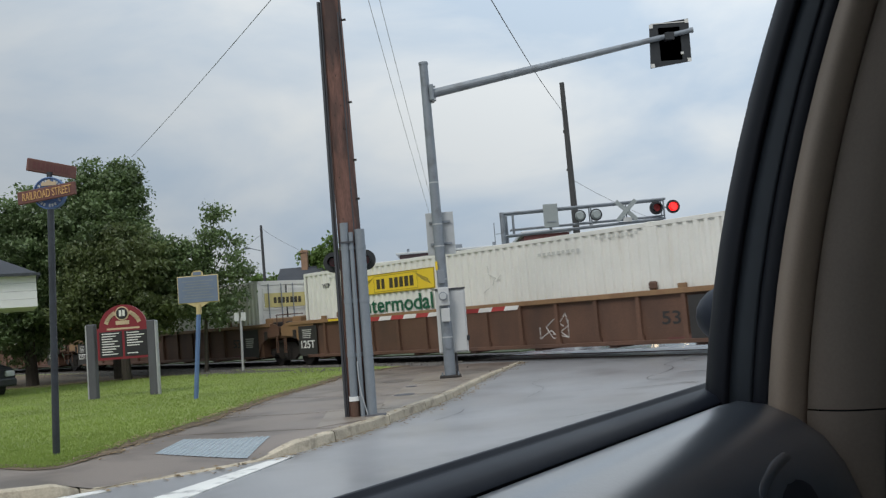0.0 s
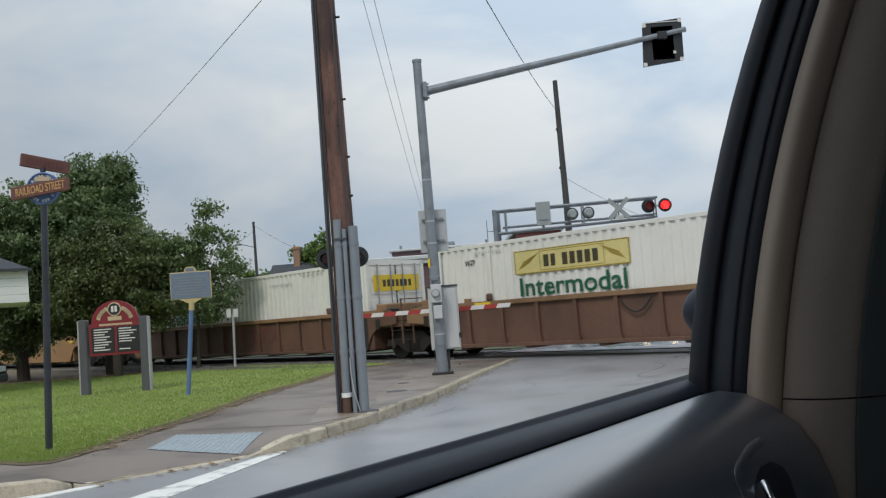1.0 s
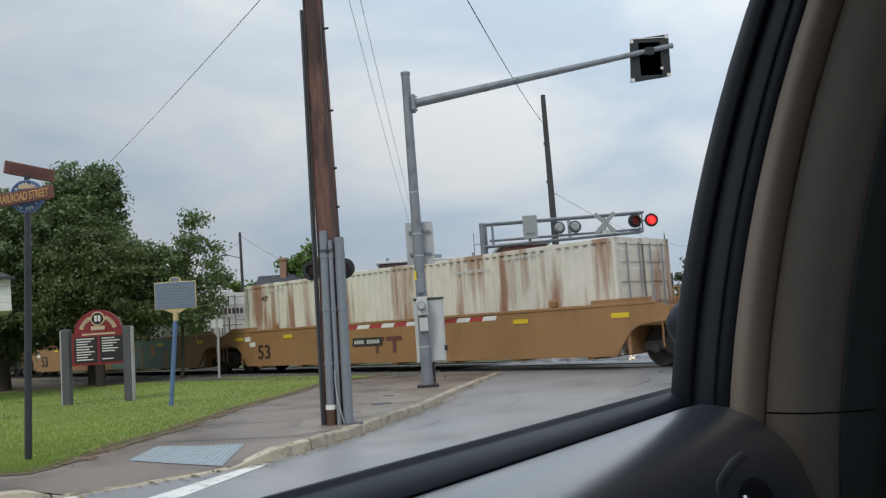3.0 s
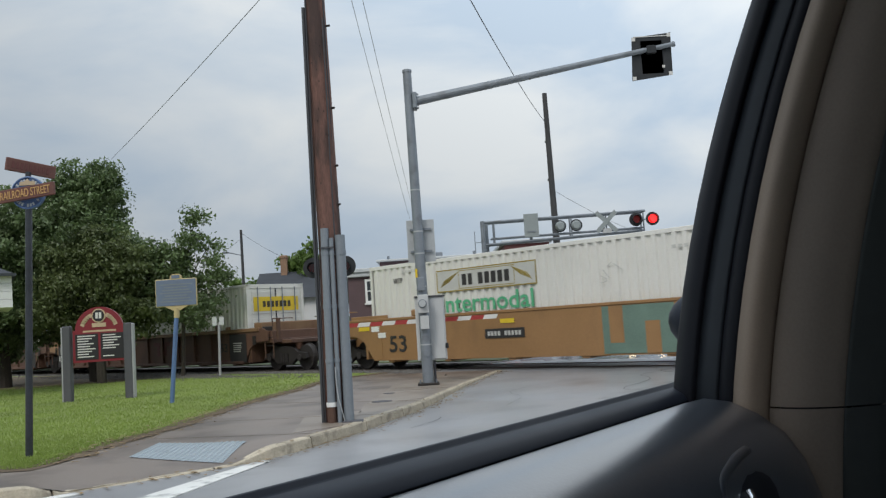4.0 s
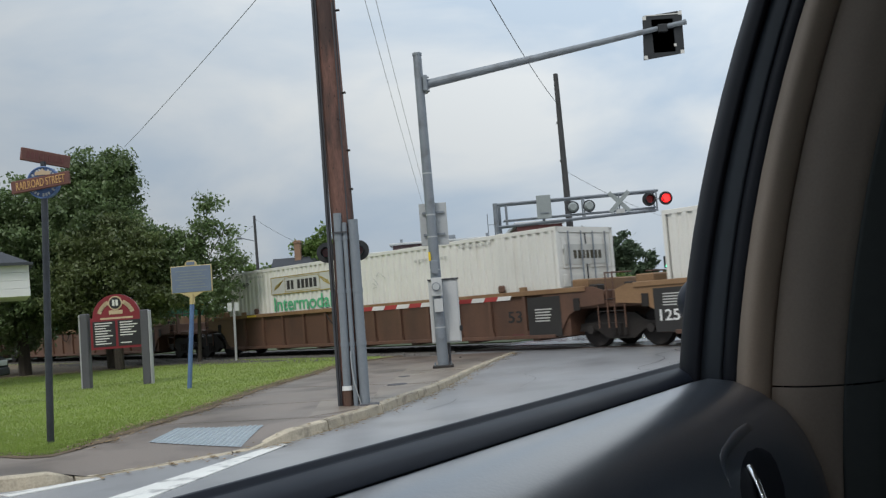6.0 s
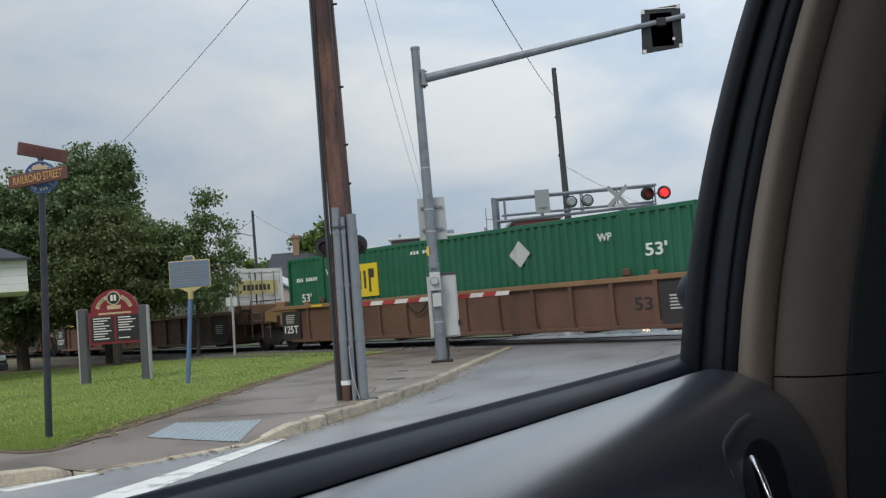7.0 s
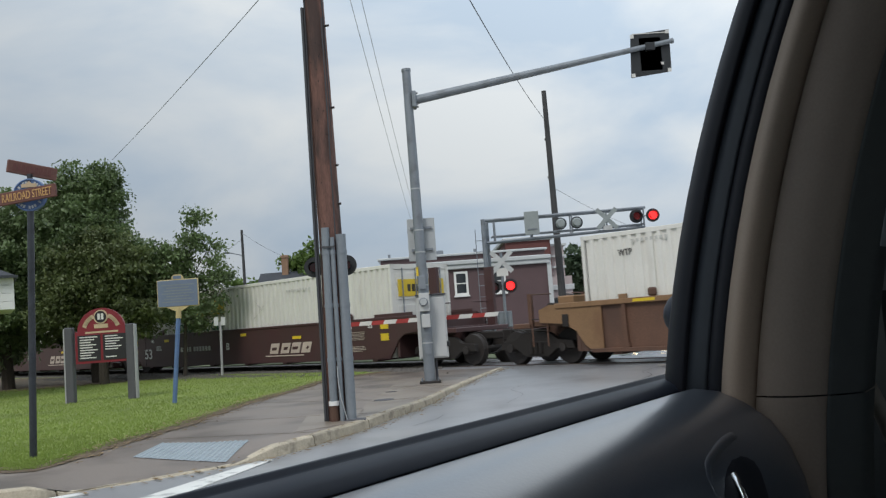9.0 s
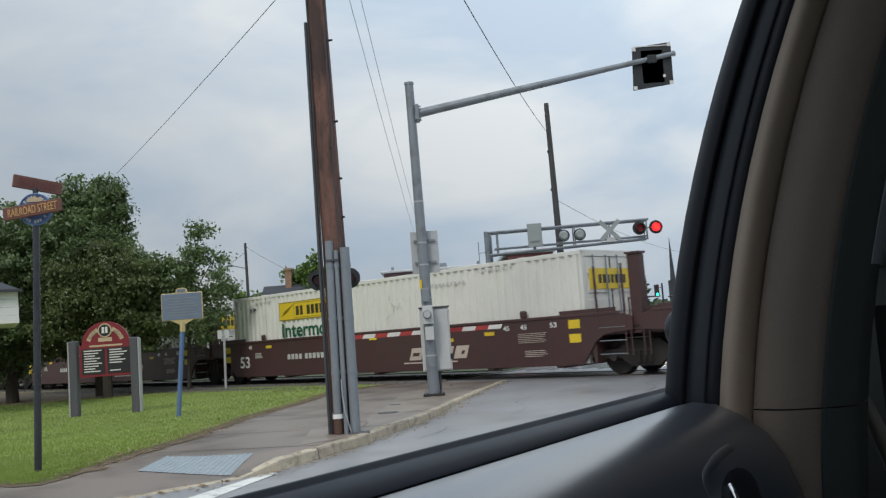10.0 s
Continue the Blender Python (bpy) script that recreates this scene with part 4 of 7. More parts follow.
        for k, x in enumerate((1.6, 2.25, 2.85, 3.45)):
            bm = plate(bmesh.new(), [(x, 0.62), (x + 0.5, 0.62), (x + 0.65, 0.98), (x + 0.15, 0.98)], y - 0.008, y)
            hole = (0.14, 0.2, 0.1, 0.3)[k]
            part("emblem_block", bm, "letter_tan", c)
            part("emblem_cut", plate(bmesh.new(), [(x + hole, 0.74), (x + 0.42, 0.74), (x + 0.48, 0.84), (x + hole + 0.06, 0.84)], y - 0.012, y - 0.006), side, c)
        part("emblem_swoosh", boxm(1.35, 3.6, y - 0.008, y, 0.52, 0.56), "letter_tan", c)
        part("yellow_plate", boxm(3.0, 3.5, y - 0.008, y, 1.10, 1.20), "sign_yellow", c)
        bm = bmesh.new()
        for k in range(4):
            box(bm, -4.6 + k * 0.22, -4.45 + k * 0.22, y - 0.006, y, 0.86, 1.04)
        for k in range(6):
            box(bm, -3.6 + k * 0.22, -3.45 + k * 0.22, y - 0.006, y, 0.86, 1.04)
        tagged(part("number_bar", bm, "sign_grey", c), kind="stuff")
        fit_words("lettering", "B", 0.2, 0.26, "letter_white", c, pose(-1.2, y - 0.004, 0.85))
        for x, tx in ((-7.0, "45"), (5.4, "45"), (6.0, "45"), (7.0, "53")):
            fit_words("lettering", tx, 0.22, 0.13, "letter_white", c, pose(x, y - 0.004, 1.3))
        for x, z in ((-8.6, 1.2), (-8.6, 0.85), (-5.9, 1.3), (4.7, 1.2), (7.6, 1.24), (7.6, 0.88), (-0.2, 1.32)):
            part("yellow_plate", boxm(x, x + 0.36, y - 0.008, y, z, z + (0.22 if abs(x) > 7 else 0.1)), "sign_yellow", c)
        tagged(part("stencil_block", bars(bmesh.new(), 5.9, 7.1, 0.92, 1.2, y - 0.002, 6, 5, 0.5), "letter_tan", c), kind="stuff")
        tagged(part("stencil_block", bars(bmesh.new(), 6.1, 6.9, 0.55, 0.74, y - 0.002, 4, 9, 0.45), "letter_tan", c), kind="stuff")
        tagged(part("stencil_block", bars(bmesh.new(), -6.6, -6.1, 0.95, 1.15, y - 0.002, 4, 6, 0.3), "sign_grey", c), kind="stuff")
    if kind == "maroon" and not first:
        column = part("end_column", boxm(9.45, 9.78, -1.36, -1.10, 1.1, 2.95, 0.02), side, c, "tall maroon end column")
        part("column_cap", boxm(9.42, 9.81, -1.39, -1.07, 2.95, 3.0), side, column)
        for x in (8.5, 9.3):
            part("ladder_stile", rodm((x, -1.42, 1.2), (x, -1.42, 2.75), 0.03, seg=8), side, c)
        for k in range(4):
            part("ladder_rung", rodm((8.5, -1.42, 0.55 + 0.33 * k), (9.3, -1.42, 0.55 + 0.33 * k), 0.015, seg=6), "galv", c)
    add_truck(c, -9.66 if not last else -9.95)
    if first:
        add_truck(c, 9.95)
    for e in ([1] if first else []) + ([-1] if last else []):
        bm = boxm(min(e * 10.0, e * 11.75), max(e * 10.0, e * 11.75), -0.11, 0.11, 0.72, 0.95, 0.03)
        box(bm, e * 11.7 - 0.16, e * 11.7 + 0.16, -0.2, 0.2, 0.66, 1.0, 0.04)
        part("coupler", bm, "truck_steel", c, "black knuckle coupler")
        bm = bmesh.new()
        tube(bm, [(e * (10.6 + 0.12 * k), -0.3, 0.66 - 0.34 * math.sin(k * 0.33)) for k in range(10)], 0.03)
        part("air_hose", bm, "tyre", c)
        for s in (-1, 1):
            part("end_post", boxm(e * 9.9 - (0.16 if kind == "maroon" else 0.05), e * 9.9 + (0.16 if kind == "maroon" else 0.05), s * 1.25 - 0.06, s * 1.25 + 0.06, 1.1, 2.95 if kind == "maroon" else 1.9), side, c)
        part("brake_box", boxm(min(e * 10.0, e * 10.6), max(e * 10.0, e * 10.6), -1.2, 1.2, 0.98, 1.12, 0.02), side, c)
    return c


def spray(c, x, material, seed):
    """A scrawled tag sprayed on the side."""
    rnd = random.Random(seed)
    bm = bmesh.new()
    px, pz = x, 0.85
    for k in range(26):
        qx, qz = min(x + 0.95, max(x, px + rnd.uniform(-0.4, 0.45))), min(1.25, max(0.55, pz + rnd.uniform(-0.35, 0.35)))
        rod(bm, (px, -1.3655, pz), (qx, -1.3655, qz), 0.012, seg=4)
        px, pz = qx, qz
    part("sprayed_tag", bm, material, c, "pale sprayed scrawl")


def sprayed_letter(c, x, w, shape):
    """One fat sprayed sign, as a cluster of overlapping round daubs."""
    rnd = random.Random(40 + shape)
    line = {0: [(0.5, 1.0), (0.1, 0.8), (0.6, 0.5), (0.2, 0.1)], 1: [(0.1, 0.05), (0.3, 0.95), (0.6, 0.4), (0.9, 0.95), (1.0, 0.05)], 2: [(0.5, 0.55), (0.1, 0.8), (0.5, 1.0), (0.9, 0.8), (0.2, 0.25), (0.5, 0.0), (0.9, 0.25), (0.5, 0.55)],
            3: [(0.2, 0.6), (0.5, 0.9), (0.9, 0.7), (0.5, 0.4), (0.2, 0.6)], 4: [(0.1, 0.3), (0.2, 0.8), (0.9, 0.75), (0.5, 0.3)]}[shape]
    pts = [Vector((x + u * w, -1.3685 - 0.0005 * shape, 0.48 + v * 0.82)) for u, v in line]
    fat = 0.095 if shape < 3 else 0.05
    bm = bmesh.new()
    for a, b in zip(pts, pts[1:]):
        n = max(2, round((b - a).length / 0.07))
        for k in range(n + 1):
            p = a.lerp(b, k / n)
            bmesh.ops.create_circle(bm, cap_ends=True, segments=9, radius=fat * rnd.uniform(0.75, 1.15), matrix=pose(p.x, p.y - 0.0004 * len(bm.faces) / 9, p.z, 90, 0, 0))
    part("sprayed_letter", bm, "graffiti", c, "fat pale sprayed sign")


def mural(c):
    """Broad faded teal block letters sprayed over the side."""
    part("sprayed_band", boxm(0.6, 6.4, -1.438, -1.434, 0.34, 1.5), "graffiti_teal", c, "faded teal sprayed letters")
    for x0, x1, z0, z1 in ((0.8, 1.2, 0.6, 1.5), (1.8, 2.2, 0.34, 1.1), (2.6, 2.9, 0.7, 1.5), (3.3, 3.5, 0.34, 1.2), (4.2, 4.6, 0.8, 1.3), (5.3, 5.6, 0.34, 1.0)):
        part("sprayed_gap", boxm(x0, x1, -1.442, -1.437, z0, z1), "well_tan", c)


# the train, front to back: where each container's back end is at the start, its kind, the well's kind, place in its set
TRAIN = [(-25.75, "new", "ribbed", 0, 0), (-44.89, "old", "ribbed", 1, 2), (-64.40, "new", "ribbed", 2, 1),
         (-87.59, "new", "tan", 0, 0), (-107.0, "rust", "tan", 1, 1), (-126.3, "grey", "tan", 2, 2),
         (-149.40, "new", "ribbed", 0, 4), (-168.82, "new", "ribbed", 1, 4), (-188.15, "grey", "ribbed", 2, 5),
         (-210.34, "green", "ribbed", 0, 2), (-230.56, "old", "ribbed", 1, 1), (-249.70, "new", "ribbed", 2, 3),
         (-273.05, "new", "maroon", 0, 0), (-292.25, "new", "maroon", 1, 0), (-311.55, "new", "maroon", 2, 0), (-335.0, "new", "ribbed", 0, 1)]


def make_train():
    boxes, wells = {}, {}
    for back, what, well, place, variant in TRAIN:
        if what in boxes:
            b = copy_thing(boxes[what], Matrix())
        else:
            b = boxes[what] = container(what)
        key = (well, place, variant)
        w = copy_thing(wells[key], Matrix()) if key in wells else well_car(well, place == 0, place == 2, variant)
        wells[key] = w
        MOVERS.append((b, back + 8.075, RAIL_Z + 0.33))
        MOVERS.append((w, back + 8.075, RAIL_Z))


make_train()


# ---------------------------------------------------------------- the car that the viewer sits in
def pillar_strip(name, f0, l0, f1, l1, material, car, bulge, label="", z0=1.2, z1=2.09, n=16, m=8):
    """An upright moulding of the door pillar between two edges given at sill height; it leans in to the roof."""
    def lean(z):
        t = (z - 1.42) / 0.45
        return -0.069 * t - 0.065 * t * t
    rows = []
    for i in range(n + 1):
        z = z0 + (z1 - z0) * i / n
        row = []
        for j in range(m + 1):
            t = j / m
            k = math.sin(math.pi * t)
            row.append((f0 + (f1 - f0) * t - bulge * k, l0 + (l1 - l0) * t + lean(z), z))
        row.append((f1 + 0.06, l1 + lean(z), z))
        row.insert(0, (f0 + 0.06, l0 + lean(z), z))
        rows.append(row)
    return part(name, ribbon(bmesh.new(), rows), material, car, label, smooth=True)


def make_car():
    car = thing("car_interior", CAR, "dark car with black door panel, beige pillar trim and open window", "car")
    # door panel: a padded roll below the window, swept along the door
    prof = [(0.412, 1.30), (0.408, 1.394), (0.395, 1.403), (0.37, 1.409), (0.34, 1.4055), (0.31, 1.392), (0.283, 1.372), (0.265, 1.345), (0.252, 1.31), (0.245, 1.27), (0.250, 1.2), (0.27, 1.12), (0.29, 0.95), (0.29, 0.7)]
    rows = []
    for f in [-1.1 + 0.12 * i for i in range(18)] + [0.98, 1.01, 1.03, 1.038]:
        pinch = 0 if f < 1.03 else (f - 1.03) * 0.5
        rows.append([(f, l + pinch, z - pinch * 0.5) for l, z in prof])
    panel = part("door_panel", ribbon(bmesh.new(), rows), "car_black", car, "grained black padded door panel", smooth=True)
    part("panel_end", ribbon(bmesh.new(), [rows[-1], [(1.06, 0.33, 1.2)] * len(prof)]), "car_black", panel)
    # dark plate proud of the panel for the handle recess's shade, with the handle
    def skin(z):
        return float(np.interp(z, [q[1] for q in prof[9:4:-1]], [q[0] for q in prof[9:4:-1]]))
    edge = ((1.358, 0.850, 0.872), (1.354, 0.825, 0.888), (1.348, 0.803, 0.898), (1.338, 0.784, 0.900), (1.32, 0.768, 0.892), (1.29, 0.755, 0.888), (1.272, 0.75, 0.886))
    bm = ribbon(bmesh.new(), [[(a + (b - a) * k / 6, skin(z) - 0.0025 + 0.002 * (k in (0, 6)), z) for k in range(7)] for z, a, b in edge])
    recess = part("handle_recess", bm, "car_seal", panel, "dark plate for the shade in the handle recess", smooth=True)
    ridge = [(0.765, skin(1.340) + 0.006, 1.340), (0.79, skin(1.360) + 0.005, 1.360), (0.85, skin(1.369) + 0.0048, 1.369), (0.90, skin(1.371) + 0.006, 1.371)]
    part("handle_bezel", tube(bmesh.new(), smooth_line(ridge, 0.012), 0.0062, 10), "car_black", panel, "rounded edge of the handle recess", smooth=True)
    part("door_handle", tube(bmesh.new(), [(0.820, skin(1.350) - 0.004, 1.350), (0.814, skin(1.337) - 0.006, 1.337), (0.804, skin(1.315) - 0.007, 1.315), (0.79, skin(1.28) - 0.006, 1.28)], 0.0036, 8), "chrome", recess, "chrome door handle", smooth=True)
    # sill with its rubber lips
    part("window_sill", boxm(-1.2, 1.09, 0.405, 0.446, 1.33, 1.402, 0.004), "car_seal", car, "black window sill")
    lip = [(0.450, 1.40), (0.4485, 1.4155), (0.4465, 1.4185), (0.4435, 1.4178), (0.442, 1.4145), (0.439, 1.4135), (0.433, 1.4150), (0.420, 1.4130), (0.411, 1.4095), (0.405, 1.402)]
    bm = ribbon(bmesh.new(), [[(f, l, z) for l, z in lip] for f in [-1.2 + 0.1 * k for k in range(24)] + [1.14]])
    part("sill_strip", bm, "car_sill", car, "smooth blue-black rubber sill strip", smooth=True)
    # pillar: seal, frame, seal, beige roll, trim in beige with shade put in
    pillar_strip("door_seal", 1.10, 0.431, 1.075, 0.397, "car_seal", car, 0.008, "black rubber door seal")
    pillar_strip("window_frame", 1.085, 0.398, 1.07, 0.366, "car_strip", car, 0.003, "dark grey window frame")
    pillar_strip("door_seal", 1.075, 0.367, 1.06, 0.343, "car_seal", car, 0.007, "black rubber door seal")
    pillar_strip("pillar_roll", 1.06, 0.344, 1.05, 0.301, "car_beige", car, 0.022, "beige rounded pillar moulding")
    pillar_strip("pillar_trim", 1.05, 0.299, 1.055, 0.222, "car_beige_shaded", car, 0.010, "beige pillar trim", z0=1.3975)
    pillar_strip("pillar_trim", 1.05, 0.299, 1.055, 0.222, "car_beige_shaded", car, 0.012, "lower beige pillar trim", z0=0.9, z1=1.3958)
    pillar_strip("pillar_edge", 1.055, 0.2215, 1.085, 0.187, "car_edge", car, 0.003, "dark grey-green pillar edge", z0=1.3975)
    pillar_strip("pillar_edge", 1.055, 0.2215, 1.085, 0.187, "car_edge", car, 0.003, "dark grey-green pillar edge", z0=0.9, z1=1.3958)
    pillar_strip("pillar_rim", 1.084, 0.1868, 1.086, 0.1852, "conduit", car, 0.0004, "pale rim of the pillar edge", z0=1.56, z1=1.80, m=2)
    pillar_strip("pillar_core", 1.10, 0.36, 1.10, 0.20, "car_seal", car, 0.0, z0=0.9)
    # mirror outside
    bm = bmesh.new()
    bmesh.ops.create_uvsphere(bm, u_segments=20, v_segments=12, radius=1, matrix=pose(1.75, 0.582, 1.487) @ Matrix.Diagonal((0.10, 0.09, 0.065, 1)))
    part("side_mirror", bm, "car_sill", car, "rounded black door mirror", smooth=True)
    # roof, floor and the other sides
    bm = ribbon(bmesh.new(), [[(f, l, 2.13 - 0.10 * abs(l + 0.35) ** 2 / 0.5) for l in (0.27, 0.2, 0.0, -0.35, -0.7, -0.9, -1.03)] for f in (-1.6, -0.6, 0.4, 1.4, 1.75)])
    part("headliner", bm, "car_grey", car, "grey headliner")
    bm = ribbon(bmesh.new(), [[(f, l, 2.17 - 0.10 * abs(l + 0.35) ** 2 / 0.5) for l in (0.28, 0.2, 0.0, -0.35, -0.7, -0.9, -1.06)] for f in (-1.65, -0.6, 0.4, 1.4, 1.8)])
    part("roof_skin", bm, "car_paint", car)
    part("floor_pan", boxm(-1.7, 2.3, -1.15, 0.45, 0.42, 0.5), "car_seal", car)
    part("rear_wall", boxm(-1.75, -1.7, -1.15, 0.45, 0.45, 2.0), "car_seal", car)
    part("far_door", boxm(-1.7, 2.3, -1.2, -1.12, 0.45, 1.40), "car_black", car)
    part("outer_skin", boxm(-1.7, 3.2, 0.46, 0.52, 0.4, 1.36, 0.03), "car_paint", car)
    part("rear_pillar", boxm(-1.7, -0.62, 0.30, 0.42, 1.36, 2.03), "car_beige_shaded", car)
    part("far_pillar", boxm(0.95, 1.1, -1.15, -1.0, 1.3, 2.0), "car_beige_shaded", car)
    part("dashboard", boxm(2.0, 2.5, -1.1, 0.42, 0.9, 1.32, 0.05), "car_black", car)
    part("bonnet", boxm(2.4, 3.4, -1.1, 0.45, 0.7, 1.22, 0.08), "car_paint", car)
    for f in (-1.0, 2.1):
        for l in (-1.0, 0.36):
            part("tyre", rodm((f, l - 0.11, 0.37), (f, l + 0.11, 0.37), 0.37, seg=24), "tyre", car)
    # front seat
    belt = smooth_line([(1.165, 0.215, 1.42), (1.165, 0.207, 1.40), (1.165, 0.19, 1.355), (1.165, 0.172, 1.29), (1.165, 0.16, 1.20), (1.165, 0.15, 1.05)], 0.02)
    rows = [[(p.x + dx, p.y + dy, p.z + 0.006 * (dy > 0)) for dx, dy in ((0.012, -0.012), (0.002, -0.008), (0.0, 0.0), (0.002, 0.008), (0.012, 0.012))] for p in belt]
    part("seat_belt", ribbon(bmesh.new(), rows), "car_belt", car, "grey-beige seat belt", smooth=True)
    bm = boxm(1.22, 1.40, -0.34, 0.235, 0.7, 1.56, 0.05)
    part("front_seat_back", bm, "car_edge", car, "dark front seat back")
    bm = boxm(1.24, 1.36, -0.22, 0.21, 1.53, 2.0, 0.05)
    part("head_rest", bm, "car_edge", car)
    return car


make_car()


from mathutils.bvhtree import BVHTree


# ---------------------------------------------------------------- roadside things
def make_utility_pole():
    t = thing("utility_pole", pose(-1.455, 13.50, 0.10), "weathered reddish-brown wooden utility pole with grey conduits on the sidewalk", "utility pole")
    bm = bmesh.new()
    n = 26
    rings = []
    for i in range(n + 1):
        z = 9.5 * i / n
        r = 0.188 - 0.0040 * z
        rings.append([bm.verts.new((0.012 * min(z, 2.6) - 0.0115 * max(0, z - 2.6) - 0.008 + (r + 0.006 * noise.noise(Vector((a, z * 0.7, 2)))) * math.cos(a), (r + 0.006 * noise.noise(Vector((a, z * 0.7, 5)))) * math.sin(a), z)) for a in [k * math.tau / 20 for k in range(20)]])
    for a, b in zip(rings, rings[1:]):
        for k in range(20):
            bm.faces.new((a[k], a[(k + 1) % 20], b[(k + 1) % 20], b[k]))
    bm.faces.new(rings[-1])
    part("shaft", bm, "pole_wood", t, smooth=True)
    # conduits: x at foot, x at top, y, top, radius
    for name, x0, x1, y, z1, r, m in (("conduit", -0.06, -0.035, -0.20, 2.93, 0.062, "conduit"), ("conduit", 0.055, 0.062, -0.225, 2.78, 0.034, "conduit"), ("conduit", 0.185, 0.19, -0.17, 2.82, 0.075, "conduit"), ("riser_pipe", -0.205, -0.195, -0.10, 6.4, 0.026, "conduit_dark"), ("riser_cable", -0.165, -0.145, -0.15, 9.0, 0.012, "wire"), ("riser_cable", 0.165, 0.10, -0.10, 9.2, 0.014, "wire"), ("ground_rod", 0.12, 0.10, -0.16, 6.2, 0.010, "conduit_dark")):
        foot = 0.33 if x0 == -0.06 else 0.02
        c = part(name, rodm((x0, y, foot), (x1, y + 0.02, z1), r, seg=16), m, t, smooth=False)
        if r > 0.03:
            for z in (0.95, 1.75, 2.55):
                if z < z1:
                    f = (z - foot) / (z1 - foot)
                    part("coupling", rodm((x0 + (x1 - x0) * f, y + 0.02 * f, z - 0.03), (x0 + (x1 - x0) * f, y + 0.02 * f, z + 0.03), r + 0.007, seg=16), m, c)
    part("collar", rodm((-0.06, -0.20, 0.27), (-0.06, -0.20, 0.335), 0.078, seg=16), "white_paint", t, "white collar")
    part("stub_pipe", rodm((-0.06, -0.20, 0.0), (-0.06, -0.20, 0.27), 0.066, seg=16), "well_rust", t, "rusty stub pipe")
    bm = bmesh.new()
    pts = [(0.03, -0.29, 0.85), (0.035, -0.30, 0.6), (0.06, -0.31, 0.38), (0.10, -0.29, 0.2), (0.13, -0.28, 0.06)]
    tube(bm, pts, 0.008)
    part("bare_wire", bm, "alu", t)
    for z in (2.62,):
        part("strap", boxm(-0.10, 0.10, -0.262, -0.236, z, z + 0.025), "conduit_dark", t)
    for z, x in ((3.9, 0.17), (4.8, 0.165), (5.6, -0.17), (3.3, 0.175), (6.1, 0.16)):
        part("bolt", rodm((x - 0.02, -0.05, z), (x + 0.045 * (1 if x > 0 else -1), -0.07, z), 0.018, seg=8), "truck_steel", t)
    rnd = random.Random(3)
    for k in range(18):
        part("pole_nail", boxm(-0.006, 0.006, -0.004, 0.004, -0.01, 0.01, m=pose(rnd.uniform(-0.1, 0.1), -0.168, rnd.uniform(2.9, 6.0))), "truck_steel", t)
    part("foot_block", boxm(0.09, 0.40, -0.33, -0.12, -0.01, 0.055, 0.01), "dark_post", t, "dark foot block")


